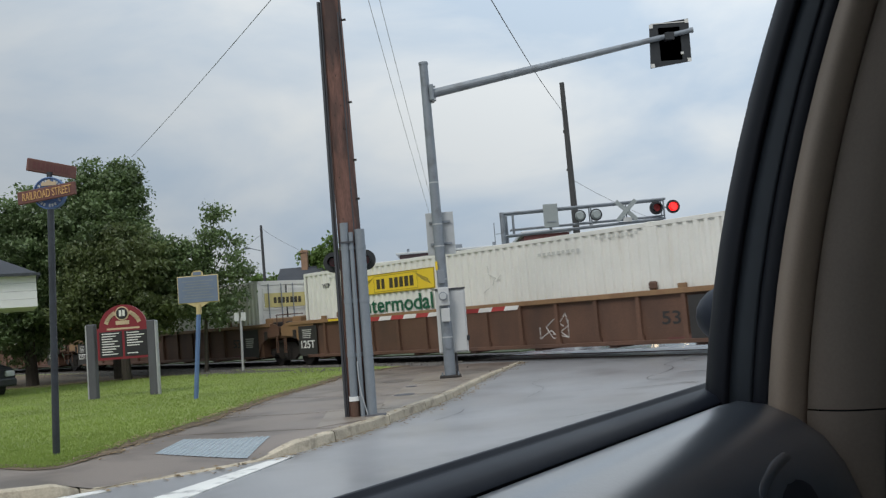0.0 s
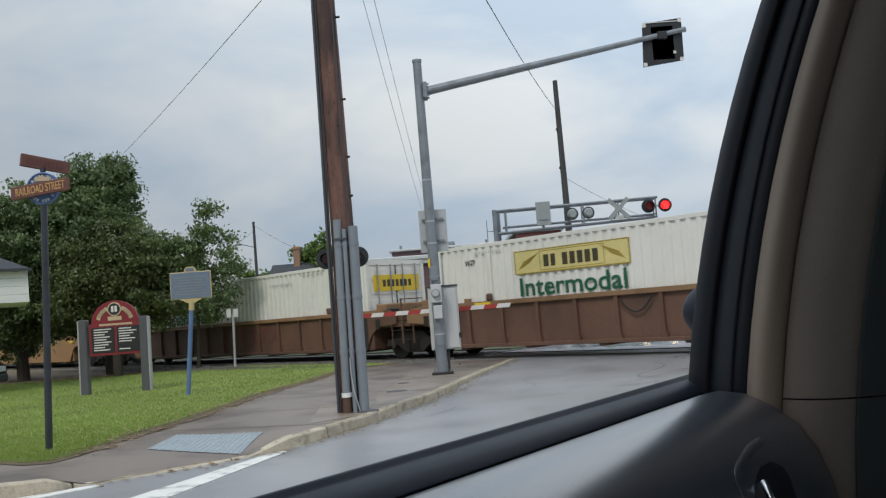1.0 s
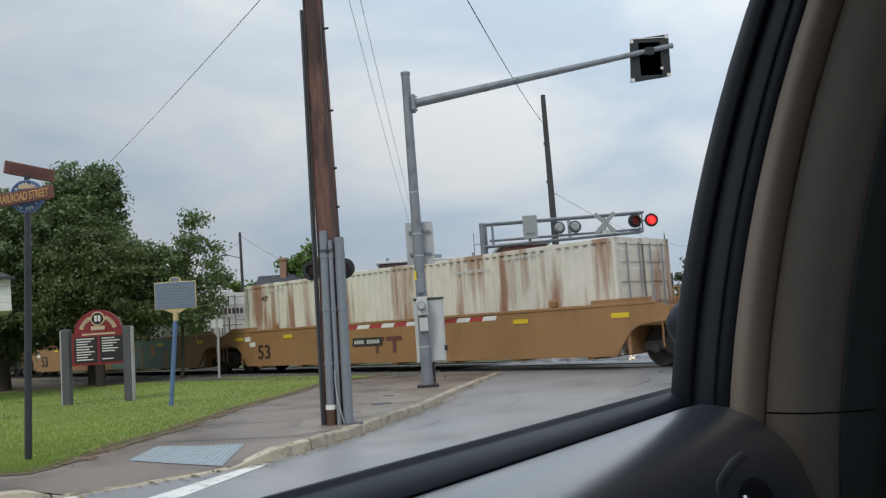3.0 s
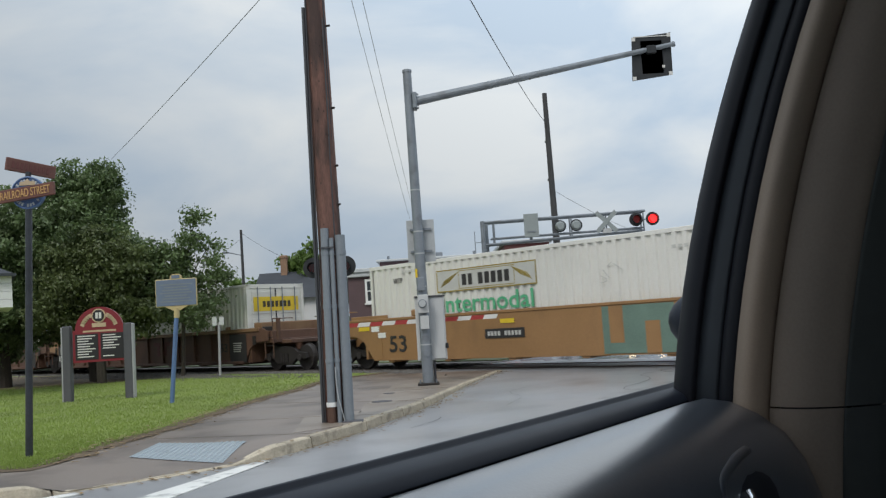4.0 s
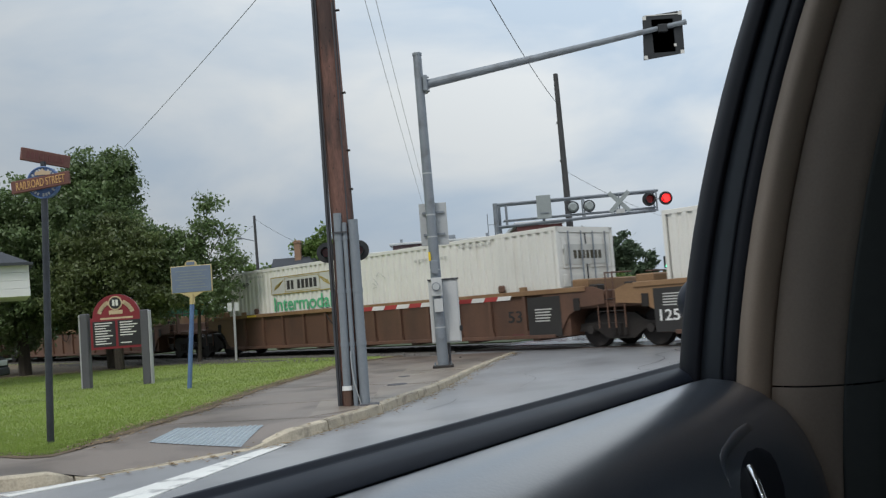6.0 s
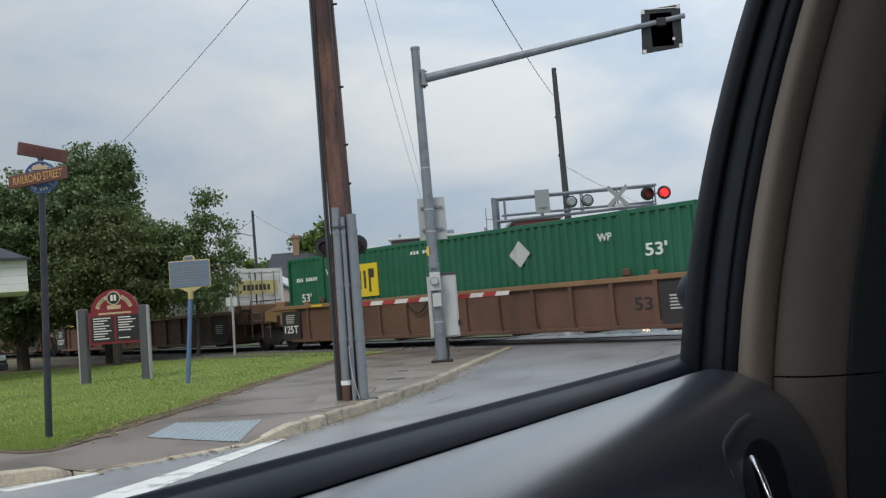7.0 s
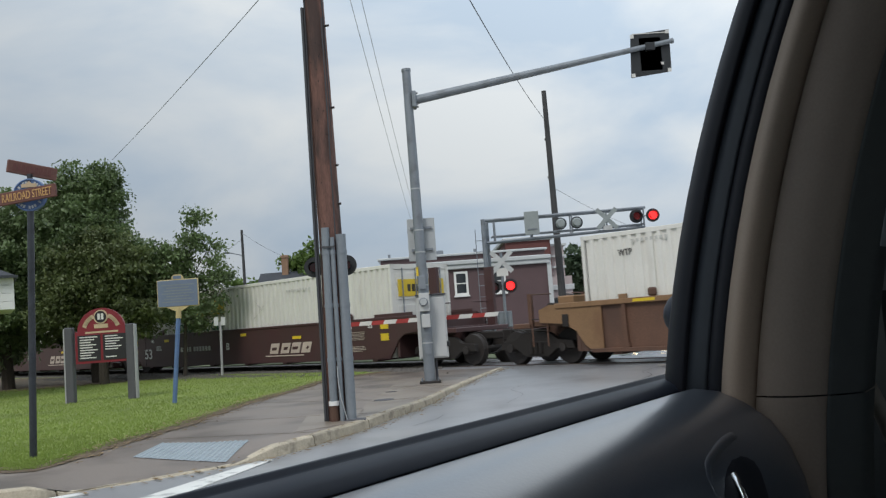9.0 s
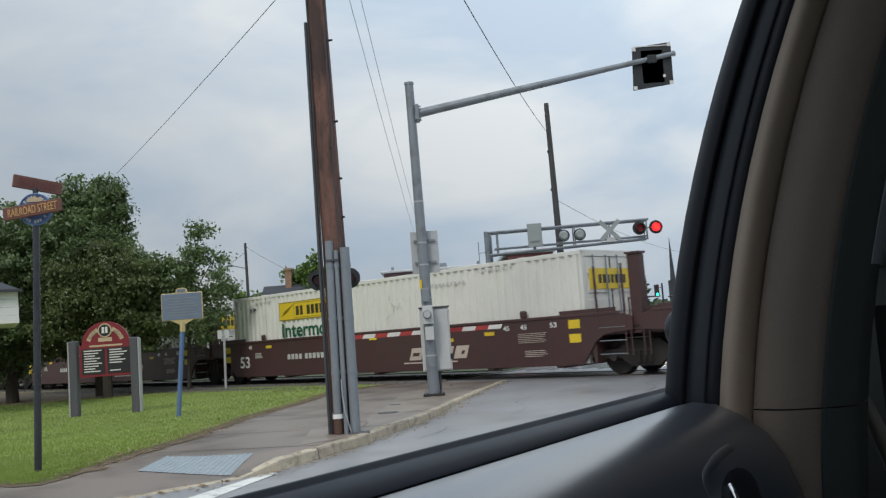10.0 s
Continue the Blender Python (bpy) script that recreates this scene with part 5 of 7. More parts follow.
def make_signal_mast():
    t = thing("signal_mast", pose(-0.09, 19.98, 0.12), "grey galvanised traffic signal mast with long arm, meter and cabinet", "traffic signal")
    bm = bmesh.new()
    rod(bm, (0, 0, 0.02), (-0.06, 0, 7.17), 0.128, 0.098, seg=20)
    rod(bm, (-0.06, 0, 7.15), (-0.06, 0, 7.21), 0.108, seg=20)
    part("shaft", bm, "galv", t)
    b = part("base_plate", boxm(-0.24, 0.24, -0.22, 0.22, 0.0, 0.07, 0.02), "truck_steel", t, "dark cast base plate")
    for x in (-0.18, 0.18):
        for y in (-0.16, 0.16):
            part("anchor_bolt", rodm((x, y, 0.06), (x, y, 0.13), 0.02, seg=6), "galv", b)
    a = part("arm", rodm((0.10, 0, 6.47), (6.13, 0, 7.46), 0.105, 0.055, seg=16), "galv", t)
    part("arm_flange", boxm(0.03, 0.13, -0.16, 0.16, 6.28, 6.66, 0.02), "galv", a)
    for z in (6.34, 6.6):
        for y in (-0.12, 0.12):
            part("flange_bolt", rodm((0.02, y, z), (0.17, y, z), 0.022, seg=6), "galv", a)
    part("arm_cap", rodm((6.12, 0, 7.458), (6.17, 0, 7.466), 0.066, seg=14), "galv", a)
    # signal head, seen from behind
    h = part("signal_head", boxm(5.36, 5.92, 0.05, 0.30, 6.78, 7.62, 0.03), "black_paint", t, "black signal head seen from behind")
    bp = part("backplate", plate(bmesh.new(), [(5.14, 6.66), (6.09, 6.76), (6.11, 7.76), (5.20, 7.68)], 0.05, 0.075), "black_paint", h, "black backplate with pale corners")
    for x, z in ((5.15, 6.67), (6.0, 6.75), (6.02, 7.66), (5.19, 7.59)):
        part("corner_patch", boxm(x, x + 0.085, 0.035, 0.048, z, z + 0.085), "white_refl", bp)
    part("backplate_edge", boxm(5.24, 6.06, 0.036, 0.049, 7.68, 7.70), "white_refl", bp)
    part("clamp", boxm(5.5, 5.72, -0.08, 0.05, 7.26, 7.44, 0.01), "black_paint", h)
    part("head_tag", boxm(5.86, 5.92, 0.03, 0.05, 6.93, 6.99), "white_refl", h)
    # back of a road sign
    s = part("sign_back", boxm(-0.29, 0.34, 0.16, 0.175, 2.78, 3.75, 0.004), "alu", t, "bare aluminium back of a road sign")
    for z in (3.0, 3.5):
        part("clamp_bar", boxm(-0.22, 0.27, 0.10, 0.158, z, z + 0.05), "galv", s)
    for z in (0.9, 2.2, 2.95, 3.45, 4.4):
        part("band", rodm((-0.008 * z, 0, z), (-0.008 * z, 0, z + 0.03), 0.131 - 0.004 * z, seg=20), "alu", t)
    # control cabinet behind, meter and small boxes in front
    c = part("cabinet", boxm(-0.21, 0.46, 0.14, 0.50, 0.55, 1.98, 0.015), "cabinet", t, "pale grey control cabinet")
    part("cabinet_door", boxm(-0.18, 0.43, 0.118, 0.14, 0.58, 1.93, 0.008), "cabinet", c)
    part("cabinet_gap", boxm(0.445, 0.462, 0.20, 0.44, 0.62, 1.9), "black_paint", c)
    part("cabinet_hood", boxm(-0.22, 0.48, 0.10, 0.52, 1.98, 2.01, 0.006), "dark_post", c)
    part("lock", boxm(0.43, 0.50, 0.10, 0.18, 0.80, 0.92, 0.01), "black_paint", c)
    part("cabinet_foot", rodm((0.16, 0.3, 0.0), (0.16, 0.3, 0.56), 0.03, seg=10), "dark_post", c)
    m = part("meter_box", boxm(-0.135, 0.105, -0.24, -0.11, 1.62, 2.03, 0.01), "cabinet", t, "grey electric meter box")
    bm = rodm((-0.03, -0.24, 1.83), (-0.03, -0.34, 1.83), 0.085, 0.075, seg=20)
    part("meter", bm, "lens_grey", m, "round glass electric meter")
    part("meter_ring", rodm((-0.03, -0.24, 1.83), (-0.03, -0.265, 1.83), 0.098, seg=20), "galv", m)
    part("switch_box", boxm(-0.10, 0.095, -0.22, -0.11, 1.26, 1.56, 0.01), "cabinet", t)
    part("junction_box", boxm(-0.115, 0.05, -0.20, -0.11, 2.12, 2.42, 0.01), "galv", t)
    part("hand_hole", rodm((0.0, -0.10, 0.72), (0.0, -0.145, 0.72), 0.07, seg=16), "galv", t)
    part("yellow_tag", boxm(-0.15, -0.10, -0.12, -0.10, 2.42, 2.62), "sign_yellow", t)


def make_street_sign():
    t = thing("street_sign", pose(-5.21, 11.6, 0.12), "dark post carrying two brown wooden street name boards", "street sign")
    part("post", rodm((0, 0, 0), (0.075, 0, 3.22), 0.046, 0.042, seg=14), "post_black", t)
    d = part("disc", rodm((0.08, -0.03, 3.42), (0.08, 0.03, 3.42), 0.215, seg=36), "sign_blue", t, "round blue emblem disc")
    bm = bmesh.new()
    tube(bm, [(0.08 + 0.205 * math.cos(k * math.tau / 40), -0.034, 3.42 + 0.205 * math.sin(k * math.tau / 40)) for k in range(41)], 0.012)
    part("rim", bm, "marker_post", d)
    for k in range(9):
        for s in (1, -1):
            a = radians(90 + s * (-52 + k * 13)) if s > 0 else radians(-90 + (-52 + k * 13))
            bm = boxm(-0.012, 0.012, -0.037, -0.03, -0.02, 0.02, m=Matrix.Translation((0.08 + 0.165 * math.cos(a), 0, 3.42 + 0.165 * math.sin(a))) @ pose(0, 0, 0, 0, 90 - math.degrees(a), 0))
            part("emblem_mark", bm, "sign_blue" if k % 4 == 3 else "alu", d)
    part("emblem_house", plate(bmesh.new(), [(-0.02, 3.52), (0.18, 3.52), (0.18, 3.565), (0.12, 3.57), (0.08, 3.60), (0.04, 3.57), (-0.02, 3.565)], -0.04, -0.03), "cream", d)
    # the board that faces the road
    m = pose(0.08, -0.125, 3.40, 0, 0, -14) @ pose(0, 0, 0, 0, -3.5, 0)
    b = part("name_board", box(bmesh.new(), -0.43, 0.45, -0.02, 0.02, -0.085, 0.085, 0.008, m=m), "sign_wood", t, "brown board with ochre letters")
    fit_words("lettering", "RAILROAD STREET", 0.74, 0.105, "sign_gold", b, m @ pose(-0.345, -0.024, -0.05), "ochre words RAILROAD STREET")
    # the other board, turned to the side street
    m = pose(0.06, 0.02, 3.765, 0, 0, 42) @ pose(0, 0, 0, 0, 8, 0)
    b = part("name_board", box(bmesh.new(), -0.27, 0.36, -0.02, 0.02, -0.085, 0.085, 0.008, m=m), "sign_wood", t, "brown board with worn letters")
    bm = bmesh.new()
    for k in range(9):
        box(bm, -0.20 + k * 0.055, -0.165 + k * 0.055, -0.025, -0.02, -0.045, 0.045, m=m)
    tagged(part("worn_letters", bm, "brick_red", b), kind="stuff")
    part("bracket", boxm(0.055, 0.105, -0.03, 0.03, 3.58, 3.70), "post_black", t)


def make_board():
    t = thing("welcome_board", pose(-8.22, 22.35, 0.12), "red arched notice board on two grey wooden posts in the lawn", "notice board")
    for x in (-0.81, 0.71):
        p = part("post", box(bmesh.new(), x - 0.10, x + 0.10, -0.10, 0.10, -0.02, 1.88, 0.02), "dark_post", t, "weathered grey square post")
        part("post_face", boxm(x + 0.085 if x > 0 else x - 0.135, x + 0.135 if x > 0 else x - 0.085, -0.085, 0.085, 0.0 if x < 0 else 0.0, 1.86, 0.015), "grey_post", p)
    arch = [(-0.66, 0.96)] + [(0.66, 0.96), (0.66, 1.76)] + [(0.60 * math.cos(a), 1.74 + 0.58 * math.sin(a)) for a in [math.pi * k / 20 for k in range(21)]] + [(-0.66, 1.76)]
    b = part("panel", plate(bmesh.new(), arch, -0.04, 0.04), "board_red", t, "red arched panel")
    for x0, x1 in ((-0.60, -0.03), (0.03, 0.60)):
        p = part("list_panel", boxm(x0, x1, -0.052, -0.04, 1.02, 1.66, 0.004), "board_black", b, "black list panel with white lines")
        for k in range(9):
            if x0 > 0 and k in (6, 7):
                continue
            w = 0.44 - 0.17 * ((k * 7 + (3 if x0 > 0 else 0)) % 5) / 4
            part("text_bar", boxm(x0 + 0.06, x0 + 0.06 + w, -0.057, -0.052, 1.595 - k * 0.064, 1.622 - k * 0.064), "white_refl", p)
    part("title_bar", boxm(-0.40, 0.42, -0.046, -0.04, 1.70, 1.745), "cream", b)
    o = part("oval", rodm((0, -0.06, 2.10), (0, -0.04, 2.10), 0.175, seg=30), "cream", b, "cream oval with dark centre")
    part("oval_centre", rodm((0, -0.068, 2.10), (0, -0.06, 2.10), 0.145, seg=30), "board_black", o)
    for x in (-0.07, 0.015):
        part("number_bar", boxm(x, x + 0.06, -0.074, -0.068, 2.03, 2.18), "white_refl", o)
    part("plaque", boxm(-0.17, 0.17, -0.052, -0.04, 1.82, 1.92), "cream", b)
    for s in (-1, 1):
        for k in range(5):
            a = radians(90 + s * (30 + 9 * k))
            bm = boxm(-0.045, 0.045, -0.05, -0.04, -0.05, 0.05, m=Matrix.Translation((0.44 * math.cos(a), 0, 1.72 + 0.44 * math.sin(a))) @ pose(0, 0, 0, 0, 90 - math.degrees(a), 0))
            part("ribbon_piece", bm, "cream", b)


def make_marker():
    t = thing("historic_marker", pose(-5.72, 19.68, 0.12), "slate-blue historical marker with gold rim on a blue post", "marker sign")
    part("post", rodm((0, 0, 0), (0.17, 0, 1.88), 0.05, 0.05, seg=14), "marker_post", t, "blue painted iron post")
    part("neck", rodm((0.175, 0, 1.86), (0.185, 0, 2.08), 0.062, 0.058, seg=14), "marker_gold", t)
    part("neck_flare", plate(bmesh.new(), [(0.12, 2.02), (0.25, 2.02), (0.48, 2.14), (-0.12, 2.14)], -0.03, 0.03), "marker_gold", t)
    f = part("frame", boxm(-0.265, 0.645, -0.03, 0.03, 2.11, 2.72, 0.012), "marker_gold", t, "gold raised rim")
    p = part("plaque", boxm(-0.248, 0.628, -0.036, 0.036, 2.127, 2.703, 0.004), "marker_blue", f, "slate-blue plaque with raised text lines")
    part("crest", plate(bmesh.new(), [(0.06, 2.71), (0.32, 2.71), (0.31, 2.79), (0.25, 2.83), (0.13, 2.83), (0.07, 2.79)], -0.03, 0.03), "marker_gold", f)
    part("crest_face", boxm(0.10, 0.28, -0.035, 0.0, 2.73, 2.80), "marker_blue", f)
    for k in range(7):
        w = 0.70 - 0.1 * ((k * 5) % 3)
        part("text_bar", boxm(0.19 - w / 2, 0.19 + w / 2, -0.04, -0.036, 2.585 - k * 0.062, 2.61 - k * 0.062), "conduit", p)


def make_small_post():
    t = thing("track_marker_post", pose(-7.47, 31.64, 0.12), "thin grey post with two small pale plates near the track", "marker post")
    part("post", rodm((0, 0, 0), (0.03, 0, 1.9), 0.045, 0.045, seg=10), "grey_post", t)
    for x in (-0.12, 0.13):
        part("plate", boxm(x - 0.07, x + 0.09, -0.06, -0.045, 1.78, 2.08), "cabinet", t)


def make_gate():
    t = thing("crossing_gate", pose(-2.42, 22.0, 0.12), "railway crossing signal with lowered red and white gate arm", "crossing gate")
    part("mast", rodm((0, 0, 0), (0, 0, 3.9), 0.06, seg=12), "galv", t)
    part("base", boxm(-0.25, 0.25, -0.25, 0.25, -0.01, 0.12, 0.02), "galv", t)
    part("mechanism", boxm(0.06, 0.34, -0.2, 0.2, 1.2, 1.7, 0.03), "dark_post", t)
    for x in (-0.36, 0.44):
        p = part("signal_disc", rodm((x, -0.03, 2.93), (x, 0.0, 2.93), 0.255, seg=28), "black_paint", t, "round black signal background")
        part("hood", rodm((x, -0.25, 2.93), (x, -0.03, 2.93), 0.13, 0.12, seg=16, caps=False), "black_paint", p)
        part("lens", rodm((x, -0.05, 2.93), (x, -0.035, 2.93), 0.11, seg=16), "red_off", p, "dark red lens")
        part("signal_box", boxm(x - 0.1, x + 0.1, 0.0, 0.22, 2.82, 3.04, 0.02), "black_paint", p)
    part("crossarm", boxm(-0.45, 0.45, -0.02, 0.02, 2.90, 2.96), "black_paint", t)
    # the arm reaches towards the road
    d, z0 = Vector((0.963, -0.27, 0)), 1.45
    m = Matrix(((d.x, -d.y, 0, 0.45), (d.y, d.x, 0, -0.12), (0, 0, 1, z0), (0, 0, 0, 1)))
    a = part("arm", box(bmesh.new(), -0.4, 3.70, 0.0, 0.03, -0.04, 0.04, 0.004, m=m), "white_refl", t, "striped gate arm")
    for k in range(6):
        x0 = -0.1 + k * 0.63
        bm = plate(bmesh.new(), [(x0, -0.05), (x0 + 0.32, -0.05), (x0 + 0.37, 0.05), (x0 + 0.05, 0.05)], -0.012, -0.004)
        bmesh.ops.transform(bm, matrix=m, verts=bm.verts)
        part("red_band", bm, "red_refl", a)
        bm = plate(bmesh.new(), [(x0 + 0.32, -0.05), (x0 + 0.64, -0.05), (x0 + 0.69, 0.05), (x0 + 0.37, 0.05)], -0.012, -0.004)
        bmesh.ops.transform(bm, matrix=m, verts=bm.verts)
        part("white_band", bm, "white_refl", a)


def flasher(t, x, z, y, lens, name="flasher"):
    p = part(name, rodm((x, y, z), (x, y + 0.03, z), 0.30, seg=28), "black_paint", t, "round black flasher background")
    part("hood", rodm((x, y - 0.26, z), (x, y, z), 0.185, 0.17, seg=18, caps=False), "black_paint", p)
    part("lens", rodm((x, y - 0.05, z), (x, y - 0.005, z), 0.185 if lens == "red_on" else 0.165, seg=22), lens, p, "lit red lens" if lens == "red_on" else "")
    part("lamp_box", boxm(x - 0.12, x + 0.12, y + 0.03, y + 0.26, z - 0.12, z + 0.12, 0.02), "black_paint", p)
    return p


def make_gantry():
    t = thing("crossing_cantilever", pose(2.69, 39.0, 0.115), "grey steel cantilever over the road with crossing flashers", "crossing signal")
    for x, y in ((-0.05, 0.0), (0.12, 0.5)):
        part("column", rodm((x, y, 0), (x, y, 5.72), 0.11, 0.10, seg=14), "galv", t)
    part("base", boxm(-0.45, 0.5, -0.4, 0.9, -0.02, 0.25, 0.03), "walk", t)
    for y in (0.0, 0.5):
        part("top_rail", rodm((-0.1, y, 5.66), (7.22, y, 5.76), 0.058, seg=10), "galv", t)
        part("bottom_rail", rodm((-0.1, y, 4.66), (7.15, y, 4.90), 0.05, seg=10), "galv", t)
        part("middle_rail", rodm((0.3, y, 4.93), (7.1, y, 5.02), 0.035, seg=8), "galv", t)
    for x in (0.45, 2.1, 3.9, 5.45, 7.12):
        for y in (0.0, 0.5):
            part("upright", rodm((x, y, 4.66 + 0.033 * x), (x, y, 5.67 + 0.013 * x), 0.035, seg=8), "galv", t)
        part("tie_bar", rodm((x, 0, 4.7 + 0.033 * x), (x, 0.5, 4.7 + 0.033 * x), 0.03, seg=8), "galv", t)
    for k in range(9):
        part("ladder_rung", rodm((-0.42, 0.1, 0.8 + k * 0.5), (-0.12, 0.1, 0.8 + k * 0.5), 0.015, seg=6), "galv", t)
    part("ladder_stile", rodm((-0.42, 0.1, 0.6), (-0.42, 0.1, 5.3), 0.02, seg=6), "galv", t)
    b = part("sign_box", boxm(1.78, 2.42, -0.14, -0.08, 4.88, 5.92, 0.01), "sign_back", t, "bare back of a sign on the cantilever")
    part("sign_rib", boxm(1.9, 2.3, -0.17, -0.14, 5.1, 5.15), "galv", b)
    for x in (3.37, 4.09):
        p = part("rear_flasher", rodm((x, -0.16, 5.28), (x, -0.12, 5.28), 0.27, seg=26), "black_paint", t, "flasher seen from behind")
        part("lamp_cover", rodm((x, -0.30, 5.28), (x, -0.16, 5.28), 0.15, 0.22, seg=22), "sign_back", p)
    x = 5.44
    for a in (45, -45):
        bm = boxm(-0.62, 0.62, -0.13, -0.115, -0.095, 0.095, m=Matrix.Translation((x, -0.01 if a > 0 else -0.035, 5.36)) @ pose(0, 0, 0, 0, a, 0))
        part("crossbuck_blade", bm, "sign_back", t, "bare grey back of a crossbuck blade")
    part("bell_plate", boxm(x - 0.18, x + 0.22, -0.12, -0.08, 4.86, 5.06), "cabinet", t)
    flasher(t, 6.76, 5.37, -0.14, "red_dim")
    flasher(t, 7.50, 5.37, -0.14, "red_on")
    part("lamp_bar", rodm((6.6, -0.06, 5.37), (7.5, -0.06, 5.37), 0.03, seg=8), "galv", t)


def make_far_signal():
    t = thing("crossing_signal", pose(3.24, 38.0, 0.115), "railway crossing signal post with crossbuck and red flashers", "crossing signal")
    part("mast", rodm((0, 0, 0), (0, 0, 4.1), 0.065, seg=12), "galv", t)
    part("base", boxm(-0.3, 0.3, -0.3, 0.3, -0.02, 0.2, 0.03), "walk", t)
    for a in (45, -45):
        bm = boxm(-0.62, 0.62, -0.11, -0.095, -0.1, 0.1, m=Matrix.Translation((0, 0 if a > 0 else -0.02, 3.72)) @ pose(0, 0, 0, 0, a, 0))
        part("crossbuck_blade", bm, "cabinet", t, "weathered white crossbuck blade")
    part("track_plate", boxm(-0.25, 0.25, -0.1, -0.085, 3.1, 3.45), "white_refl", t)
    flasher(t, -0.40, 2.67, -0.1, "red_off")
    flasher(t, 0.30, 2.67, -0.1, "red_on")
    part("crossarm", boxm(-0.45, 0.45, -0.04, 0.0, 2.63, 2.71), "black_paint", t)
    part("mechanism", boxm(-0.3, 0.3, 0.1, 0.6, 0.9, 1.6, 0.03), "galv", t)
    part("raised_weight", boxm(-0.9, -0.3, 0.2, 0.35, 1.1, 1.35, 0.02), "galv", t)


def wire(name, a, b, sag, r, label, m="wire"):
    bm = bmesh.new()
    a, b = Vector(a), Vector(b)
    n = 18
    pts = [a.lerp(b, i / n) - Vector((0, 0, 4 * sag * (i / n) * (1 - i / n))) for i in range(n + 1)]
    tube(bm, pts, r, 5)
    return tagged(part(name, bm, m), label, "cable")


def make_poles_and_wires():
    t = thing("utility_pole", pose(6.16, 40.6, 0.1), "distant grey-brown wooden utility pole beyond the crossing", "utility pole")
    part("shaft", rodm((0.0, 0, 0), (-0.10, 0, 11.75), 0.19, 0.11, seg=12), "old_wood", t)
    for z in (7.6, 9.4):
        part("bracket", boxm(-0.24, -0.1, -0.05, 0.05, z, z + 0.1), "truck_steel", t)
    t = thing("utility_pole", pose(-12.3, 60, -0.06), "distant dark utility pole with thin wires", "utility pole")
    part("shaft", rodm((0, 0, 0), (-0.05, 0, 8.66), 0.13, 0.085, seg=10), "old_wood", t)
    part("lamp_arm", rodm((0, 0, 6.9), (-0.9, -0.3, 7.15), 0.03, seg=6), "galv", t)
    part("lamp_head", boxm(-1.3, -0.85, -0.42, -0.25, 7.08, 7.2, 0.03), "galv", t)
    wire("overhead_wire", (-12.35, 60, 8.4), (-9.2, 62, 6.4), 0.15, 0.010, "thin black service wire to a roof")
    wire("overhead_wire", (-12.35, 60, 8.0), (-17, 58, 5.0), 0.2, 0.010, "thin black service wire from a pole")
    wire("overhead_wire", (-11.49, 33, 8.40), (-0.45, 12.2, 7.52 + 0.42), 0.10, 0.008, "thin dark overhead wire above the trees", "wire_grey")
    wire("overhead_wire", (-0.52, 40, 6.0), (-1.12, 13.0, 7.75), 0.12, 0.0055, "thin grey overhead wire", "wire_grey")
    wire("overhead_wire", (-0.28, 40, 6.0), (-0.92, 13.0, 7.75), 0.10, 0.0055, "thin grey overhead wire", "wire_grey")
    wire("overhead_wire", (6.02, 40.6, 10.45), (0.1, 11.5, 7.35), 0.25, 0.011, "black overhead cable tied to a pole")
    wire("overhead_wire", (6.1, 40.6, 7.3), (24, 75, 6.6), 0.8, 0.010, "thin grey overhead wire", "wire_grey")


